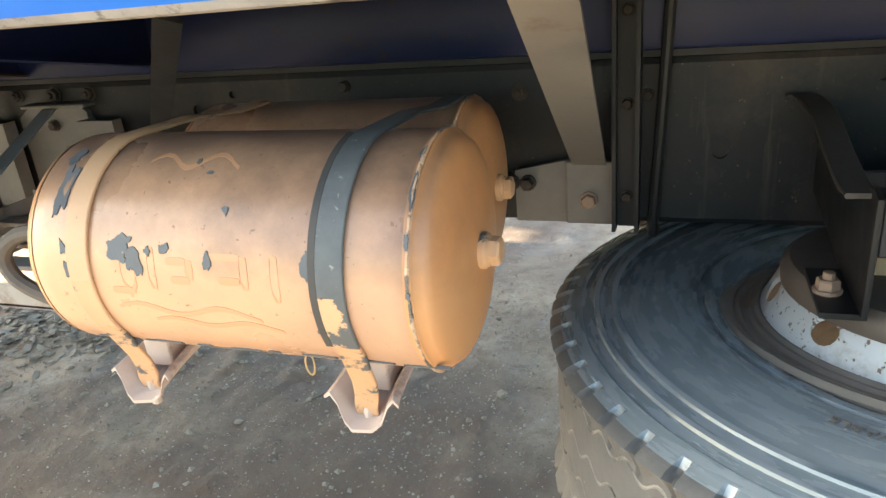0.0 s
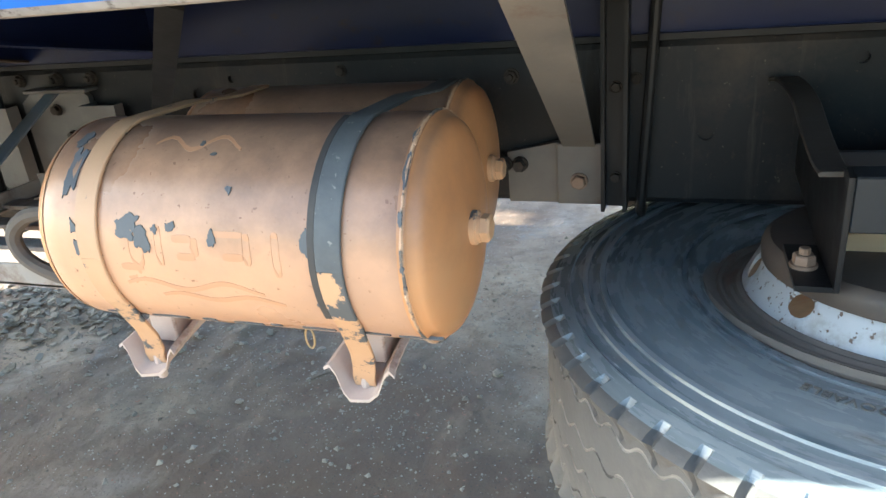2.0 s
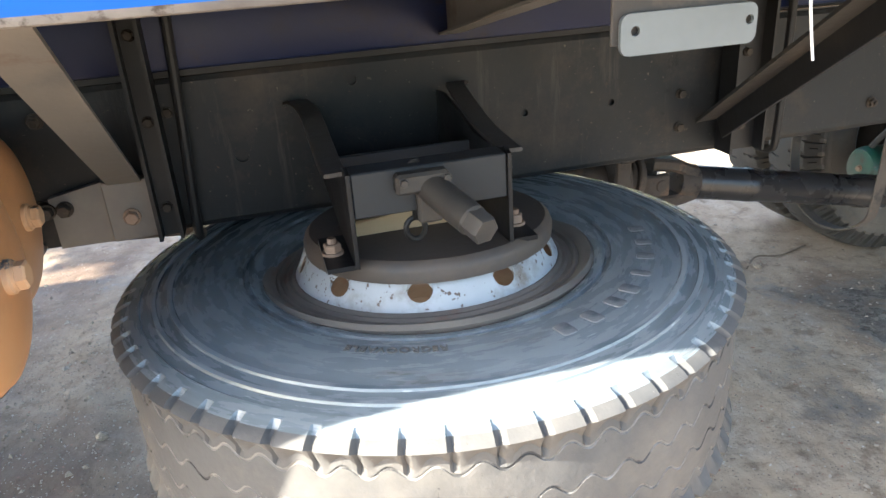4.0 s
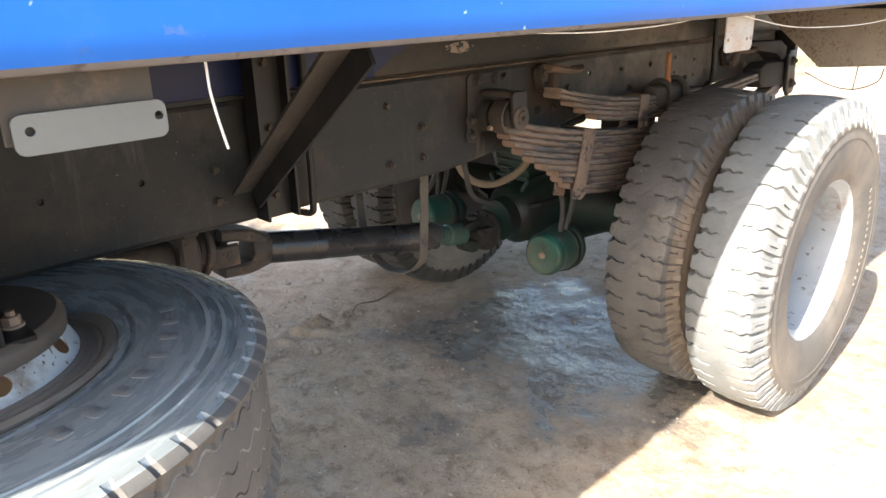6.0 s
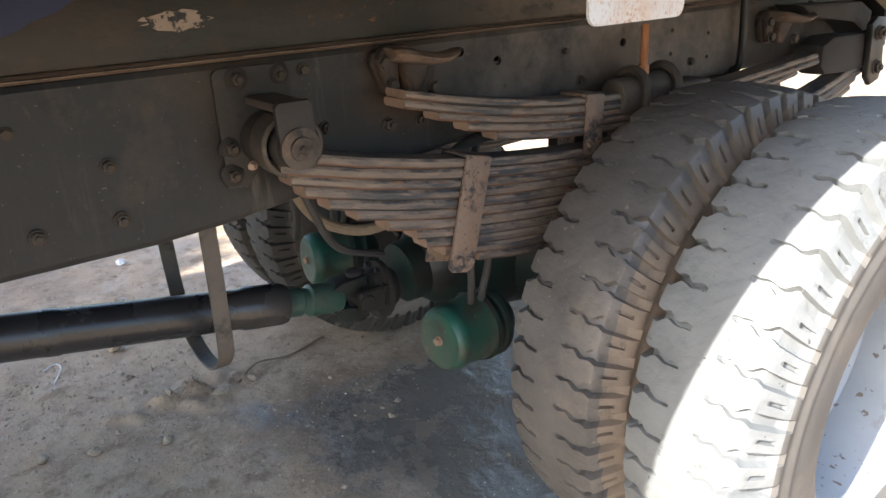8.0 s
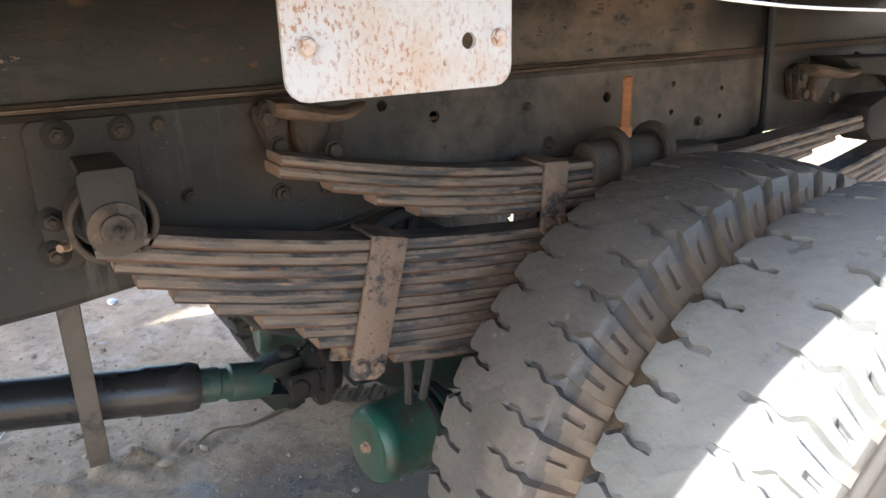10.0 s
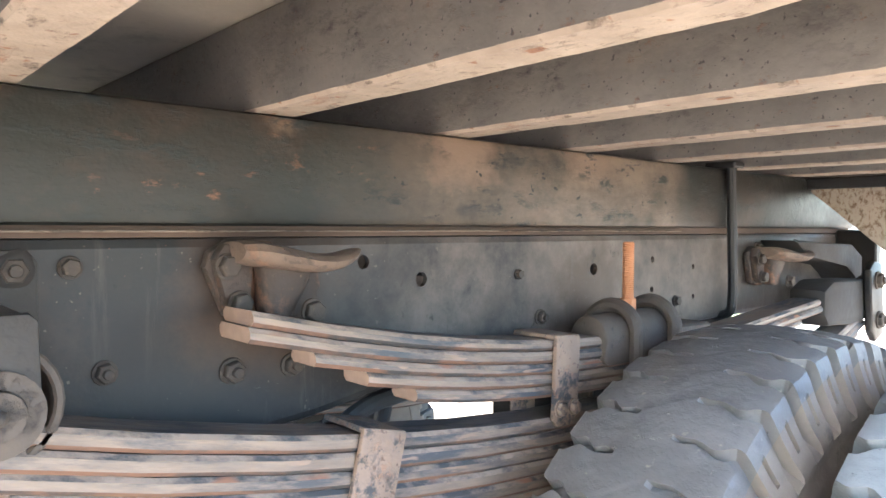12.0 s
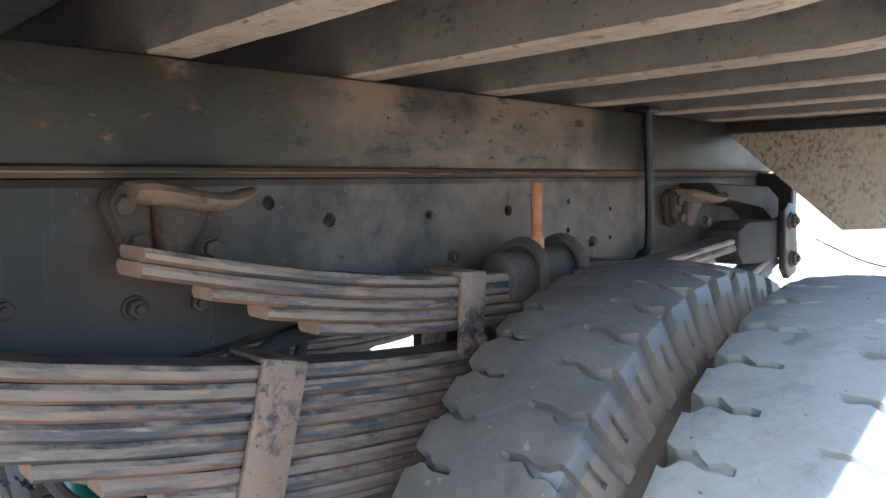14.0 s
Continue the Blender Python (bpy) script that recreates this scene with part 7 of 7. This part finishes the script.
def curved_text(body, radius, centre_deg, size, depth):
    """Raised lettering on the upper sidewall, its tops pointing outward."""
    cu = bpy.data.curves.new("lettering", "FONT")
    cu.body, cu.size, cu.extrude, cu.align_x, cu.align_y = body, size, depth, "CENTER", "CENTER"
    cu.resolution_u = 2
    tmp = bpy.data.objects.new("lettering", cu)
    scene.collection.objects.link(tmp)
    me = bpy.data.meshes.new_from_object(tmp.evaluated_get(bpy.context.evaluated_depsgraph_get()))
    bpy.data.objects.remove(tmp)
    for v in me.vertices:
        a = radians(centre_deg) - v.co.x / radius
        rr = radius + v.co.y
        v.co = (rr * math.cos(a), rr * math.sin(a), v.co.z)
    return me


BAR_RUBBER = surface("scuffed_raised_rubber", (0.17, 0.172, 0.17), (0.25, 0.25, 0.245), 60, 0.5, 0, 0.3, stain=(0.10, 0.11, 0.12), stain_scale=40, stain_from=0.5, stain_soft=0.1)
me = curved_text("REGROOVABLE", 0.340, -111, 0.020, 0.0016)
for v in me.vertices:
    v.co.z += 0.1362
part_of("raised_lettering", me, RUBBER, spare, smooth=0).matrix_basis = ty.matrix_basis
for w, h, a in ((0.015, 0.030, -74), (0.015, 0.030, -66), (0.015, 0.030, -57.5), (0.015, 0.030, -50), (0.011, 0.030, -41), (0.014, 0.028, -31), (0.014, 0.026, -22), (0.014, 0.026, -13)):
    bm = bmesh.new()
    prism(bm, [(0.364 + p, q) for p, q in round_rect(-h / 2, h / 2, -w * 0.8, w * 0.8, 0.006, 3)], "z", 0.1345, 0.1387, 0.0012)
    bar = part("raised_bar", bm, BAR_RUBBER, spare)
    bar.matrix_basis = ty.matrix_basis @ pose(0, 0, 0, 0, 0, a)

carrier = thing("spare_carrier", (SX, SY, 0.95), "black steel spare wheel carrier bolted to the chassis rail", "wheel carrier")
bm = bmesh.new()
lathe(bm, [(0, -0.001), (0.197, -0.001), (0.207, -0.019), (0.214, -0.021), (0.2155, -0.005), (0.212, 0.004), (0.204, 0.010), (0, 0.010)], pose(SX + 0.004, SY, 0.9125, SPARE_TILT, 0, 0) @ Matrix.Diagonal((0.935, 0.955, 1, 1)), 56)
put("clamp_plate", bm, PLATE_DIRTY, carrier, "dusty round clamp plate on the wheel disc")
for s, ax in ((-1, 0.806), (1, 1.022)):
    bm = bmesh.new()
    prism(bm, [(1.298, 1.085), (1.298, 0.95), (1.12, 0.94), (1.04, 0.925), (0.925, 0.930), (0.925, 1.062), (0.945, 1.068), (0.99, 1.055), (1.08, 1.055), (1.17, 1.075), (1.25, 1.088)], "x", ax, ax + s * 0.007, 0.002)
    prism(bm, [(ax, 0.926), (ax + s * 0.045, 0.926), (ax + s * 0.045, 0.933), (ax, 0.933)], "y", 0.93, 1.05)
    put("side_arm", bm, BLACK_STEEL, carrier)
    bm = bmesh.new()
    bend = spline([(ax + s * 0.045, 1.292, 1.094), (ax + s * 0.030, 1.27, 1.096), (ax + s * 0.020, 1.19, 1.088), (ax + s * 0.0175, 1.08, 1.066), (ax + s * 0.0175, 0.99, 1.058), (ax + s * 0.015, 0.950, 1.058)], 5)
    sweep(bm, bend, flat_section(0.034, 0.006, 0.002), side=(1, 0, 0))
    put("arm_flange", bm, WINCH, carrier, "dusty bent flange of the carrier arm")
    bolt(carrier, (ax + s * 0.03, 0.985, 0.933), (0, 0, 1), r=0.013, h=0.016, stud=0.008, material=BROWN_BOLT)
bm = bmesh.new()
box(bm, 0.806, 1.022, 0.928, 0.935, 0.999, 1.062, 0.002)
box(bm, 0.806, 1.022, 0.931, 0.97, 1.055, 1.062, 0.002)
put("cross_plate", bm, STEEL_BLUE, carrier, "grey-blue cross plate of the carrier")
bm = bmesh.new()
box(bm, 0.806, 1.022, 1.10, 1.107, 0.96, 1.04, 0.002)
put("cross_plate", bm, STEEL_BLUE, carrier, "grey-blue cross plate of the carrier")
bm = bmesh.new()
rod(bm, (0.895, 0.96, 1.045), (0.943, 0.835, 1.008), 0.0215, 18)
lathe(bm, [(0.020, -0.004), (0.020, 0.026), (0.018, 0.029), (0, 0.029)], axis_matrix((0.942, 0.838, 1.009), (0.990, 0.713, 0.972)), 6)
put("winch_tube", bm, WINCH, carrier, "steel winch tube with a hexagonal end")
bm = bmesh.new()
box(bm, 0.862, 0.935, 0.905, 0.928, 1.03, 1.058, 0.004)
box(bm, 0.89, 0.925, 0.91, 0.928, 0.985, 1.035, 0.004)
put("winch_lug", bm, WINCH, carrier)
for x in (0.872, 0.93):
    bolt(carrier, (x, 0.905, 1.048), r=0.006, h=0.007, material=WINCH)
bm = bmesh.new()
tube(bm, [(0.894 + 0.014 * math.cos(i * 0.5236), 0.959, 0.962 + 0.016 * math.sin(i * 0.5236)) for i in range(13)], 0.0042, 8, 2)
rod(bm, (0.894, 0.959, 0.976), (0.894, 0.95, 1.002), 0.004, 8)
put("ring", bm, BLACK_STEEL, carrier)
bm = bmesh.new()
prism(bm, [(0.815, 0.921), (1.0, 0.921), (1.015, 0.935), (1.005, 0.952), (0.93, 0.957), (0.82, 0.947)], "y", 1.055, 1.095, 0.003)
tagged(part("wood_wedge", bm, WOOD), "pale wooden wedge lying on the carrier plate", "wedge")

# ---------------------------------------------------------------- battery tray and front end
STRAP_BLUE = surface("blue_grey_strap", (0.17, 0.20, 0.215), (0.24, 0.27, 0.285), 12, 0.5, 0, 0.1, spots=(0.28, 0.29, 0.29), spot_scale=90, spot_from=0.66)
DUSTY_HOSE = surface("dusty_rubber_hose", (0.075, 0.064, 0.053), (0.12, 0.10, 0.083), 40, 0.7, 0, 0.3)
tray = thing("battery_tray", (-0.45, 0.95, 0.93), "empty dusty steel battery tray hung on flat straps", "battery tray")
TRAY = surface("dusty_tray_steel", (0.22, 0.205, 0.185), (0.31, 0.285, 0.255), 12, 0.7, 0, 0.2, stain=(0.13, 0.08, 0.052), stain_scale=6, stain_from=0.48, stain_soft=0.12)
x0, x1, y0, y1, zt = -0.585, -0.13, 0.80, 1.17, 0.965
for nm, c in (("front_angle", (x0, x1, y0, y0 + 0.004, zt - 0.034, zt)), ("back_angle", (x0, x1, y1 - 0.004, y1, zt - 0.034, zt + 0.01)), ("end_angle", (x0, x0 + 0.004, y0 + 0.004, y1 - 0.004, zt - 0.034, zt)), ("end_angle", (x1 - 0.004, x1, y0 + 0.004, y1 - 0.004, zt - 0.034, zt))):
    bm = bmesh.new()
    box(bm, *c, 0.001)
    if nm == "end_angle":
        box(bm, c[0] - 0.013, c[0] + 0.016, c[2], c[3], c[4], c[4] + 0.004)
    else:
        yy = c[2] if nm == "front_angle" else c[3] - 0.03
        box(bm, c[0], c[1], yy, yy + 0.03, c[4] - 0.0005, c[4] + 0.004)
    put(nm, bm, TRAY, tray)
for y in (0.90, 0.98, 1.07):
    bm = bmesh.new()
    box(bm, x0, x1, y, y + 0.035, zt - 0.03, zt - 0.022, 0.001)
    put("slat", bm, TRAY, tray)
for lo, hi, w in (((-0.556, 0.795, 0.985), (-0.755, 1.275, 1.185), 0.040), ((-0.44, 0.7965, 0.962), (-0.60, 1.283, 1.115), 0.033)):
    bm = bmesh.new()
    sweep(bm, [lo, hi], flat_section(w, 0.005), side=(1, 0, 0))
    put("strap", bm, GREY_STEEL if w > 0.035 else STRAP_BLUE, tray, "flat steel hanger strap")
bolt(tray, (-0.44, 0.792, 0.965), r=0.006, h=0.006)
bm = bmesh.new()
rod(bm, (-0.415, 0.80, 0.925), (-0.385, 0.80, 0.92), 0.014, 12)
sweep(bm, [(-0.40, 0.80, 0.93), (-0.408, 0.80, 0.84), (-0.43, 0.80, 0.735)], flat_section(0.026, 0.005), side=(0.9, 0.43, 0))
box(bm, -0.44, -0.405, 0.80, 0.83, 0.728, 0.733)
put("hanging_leg", bm, TRAY, tray, "bent flat-steel leg hanging below the tray")
bm = bmesh.new()
tube(bm, [(-0.07, 0.80, 1.042), (-0.13, 0.80, 1.046), (-0.185, 0.795, 1.040), (-0.215, 0.79, 1.012), (-0.20, 0.79, 0.975), (-0.14, 0.80, 0.945), (-0.07, 0.83, 0.93), (0.0, 0.9, 0.93)], 0.0105, 10)
tagged(part("air_hose", bm, DUSTY_HOSE), "black rubber air hose curling from the tank", "hose")

# spring and engine-side clutter by the front of the frame
for x, wide, deep in ((-0.775, 0.072, 0.055), (-0.52, 0.088, 0.045)):
    bm = bmesh.new()
    t = 0.005
    prism(bm, [(x, 1.299), (x, 1.299 - deep), (x + wide, 1.299 - deep), (x + wide, 1.299 - deep * 0.45), (x + wide - t, 1.299 - deep * 0.45), (x + wide - t, 1.299 - deep + t), (x + t, 1.299 - deep + t), (x + t, 1.299)], "z", 0.90, 1.088)
    put("channel_bracket", bm, GREY_STEEL, truck, "dusty grey channel bracket on the rail")
bm = bmesh.new()
pierced(bm, [(-0.70, 0.90), (-0.52, 0.90), (-0.52, 1.10), (-0.54, 1.118), (-0.66, 1.118), (-0.70, 1.09)], [(-0.545, 0.955, 0.007), (-0.67, 0.955, 0.007)], "y", 1.286, 1.2985)
box(bm, -0.665, -0.50, 1.262, 1.2985, 1.113, 1.120, 0.002)
put("bracket_plate", bm, GREY_STEEL, truck, "dusty grey bracket plate on the rail")
for x, z in ((-0.61, 1.075), (-0.585, 1.02), (-0.63, 0.97)):
    bolt(truck, (x, 1.286, z), r=0.010, h=0.012)
bm = bmesh.new()
box(bm, -0.86, -0.745, 1.20, 1.285, 0.898, 0.904, 0.002)
box(bm, -0.86, -0.745, 1.198, 1.204, 0.880, 0.904, 0.002)
box(bm, -0.80, -0.79, 1.22, 1.28, 0.80, 0.898, 0.002)
put("bracket_shelf", bm, GREY_STEEL, truck, "small dusty shelf bracket")
bm = bmesh.new()
tube(bm, [(-0.79, 1.25, 1.165), (-0.792, 1.25, 1.08), (-0.80, 1.25, 0.98), (-0.805, 1.25, 0.905)], 0.012, 10)
put("pipe", bm, BLACK_STEEL, truck)
bm = bmesh.new()
ribs = [(0, 1.09)]
for i in range(26):
    z = 1.09 - i * 0.0075
    ribs += [(0.009, z), (0.0125, z - 0.0025), (0.0125, z - 0.005)]
lathe(bm, ribs + [(0, 0.895)], Matrix.Translation((-0.90, 1.24, 1.075)) @ pose(0, 0, 0, 0, 12, 0) @ Matrix.Translation((0, 0, -1.09)), 12)
tube(bm, [(-0.90, 1.24, 1.072), (-0.902, 1.24, 1.088), (-0.92, 1.245, 1.10), (-0.95, 1.26, 1.104)], 0.0105, 10)
put("corrugated_conduit", bm, DUSTY_CONDUIT, truck, "grey corrugated cable conduit")
bm = bmesh.new()
tube(bm, [(-1.36, 1.2, 1.03), (-1.26, 1.22, 1.066), (-1.12, 1.25, 1.102), (-0.985, 1.26, 1.110)], 0.0125, 10)
put("hose", bm, DUSTY_CONDUIT, truck, "dusty grey hose")
bm = bmesh.new()
lathe(bm, [(0.013, 0), (0.0165, 0.001), (0.0165, 0.011), (0.013, 0.012)], axis_matrix((-1.01, 1.258, 1.1085), (-0.6, 1.27, 1.125)), 16)
box(bm, -1.012, -0.998, 1.236, 1.246, 1.116, 1.132, 0.002)
put("hose_clip", bm, BOLT, truck, "steel worm-drive hose clip")
bm = bmesh.new()
prism(bm, [(-1.13, 1.12), (-1.0, 1.12), (-0.965, 0.96), (-0.955, 0.84), (-1.03, 0.80), (-1.09, 0.86)], "y", 1.272, 1.2985, 0.004)
put("steering_bracket", bm, BLACK_STEEL, truck, "dirty cast bracket bolted to the rail")
for x, z in ((-1.10, 1.09), (-1.02, 1.09), (-1.05, 0.97), (-0.99, 0.95), (-1.04, 0.86), (-0.985, 0.855)):
    bolt(truck, (x, 1.272, z), r=0.011, h=0.013, stud=0.005)
for x, z in ((-0.93, 1.0), (-0.86, 1.13), (-0.93, 1.13), (-0.86, 0.95), (-1.2, 1.0), (-1.3, 1.1)):
    bolt(truck, (x, 1.2995, z), r=0.010, h=0.012)
bm = bmesh.new()
box(bm, -1.75, -1.12, 1.36, 1.9, 0.72, 1.10, 0.05, seg=2)
lathe(bm, [(0, 0), (0.13, 0.0), (0.15, 0.03), (0.12, 0.22), (0.07, 0.3), (0, 0.3)], axis_matrix((-1.12, 1.65, 0.88), (-0.12, 1.65, 0.86)), 24)
for k in range(5):
    box(bm, -1.70 + k * 0.12, -1.685 + k * 0.12, 1.335, 1.36, 0.76, 1.06, 0.004)
put("gearbox", bm, GRIME, truck, "dark grimy ribbed gearbox behind the frame rail")
bm = bmesh.new()
box(bm, -3.1, -1.2, 0.66, 2.7, 1.17, 1.29, 0.01)
put("cab_underside", bm, BLUE_DARK, truck)

# front mudguard with yellow corner and rubber flap
bm = bmesh.new()
prism(bm, [(-0.655, 1.30), (-0.53, 1.30), (-0.512, 1.135), (-0.60, 1.108), (-0.95, 1.06), (-0.95, 1.30)], "y", 0.795, 0.80)
guard = put("mudguard_corner", bm, YELLOW, truck, "yellow painted mudguard corner")
bolt(truck, (-0.535, 0.795, 1.148), r=0.006, h=0.006, material=BRASS)
bm = bmesh.new()
prism(bm, [(-0.95, 1.075), (-0.60, 1.12), (-0.512, 1.145), (-0.545, 0.93), (-0.95, 0.86)], "y", 0.801, 0.806)
put("mudguard_skirt", bm, SKIRT, truck, "black mudguard skirt")
bm = bmesh.new()
box(bm, -0.01, 0.01, 0.7965, 0.8008, -0.095, 0.095, 0.002, pose(-0.655, 0, 1.0, 0, -9, 0))
put("skirt_rib", bm, GREY_STEEL, truck)
bm = bmesh.new()
pts = []
for i in range(13):
    for j in range(11):
        u, v = i / 12, j / 10
        x = -1.40 + u * 0.85 + (0.005 if i == 12 else 0) - 0.02 * v * (i == 12)
        z = 0.86 - v * (0.48 - 0.30 * u) + u * 0.07
        pts.append(bm.verts.new((x, 0.812 + 0.012 * math.sin(u * 5 + v * 2), z)))
for i in range(12):
    for j in range(10):
        bm.faces.new((pts[i * 11 + j], pts[(i + 1) * 11 + j], pts[(i + 1) * 11 + j + 1], pts[i * 11 + j + 1]))
bmesh.ops.recalc_face_normals(bm, faces=bm.faces)
bmesh.ops.solidify(bm, geom=bm.faces[:], thickness=0.006)
put("rubber_flap", bm, FLAP, truck, "dusty grey rubber mud flap")
bm = bmesh.new()
tube(bm, [(-0.575, 0.79, 0.93), (-0.59, 0.785, 0.86), (-0.60, 0.785, 0.78), (-0.60, 0.785, 0.735)], 0.009, 8)
box(bm, -0.612, -0.59, 0.781, 0.785, 0.70, 0.738, 0.001)
put("stay_rod", bm, HOSE, truck, "thin black stay with a pale end tab")
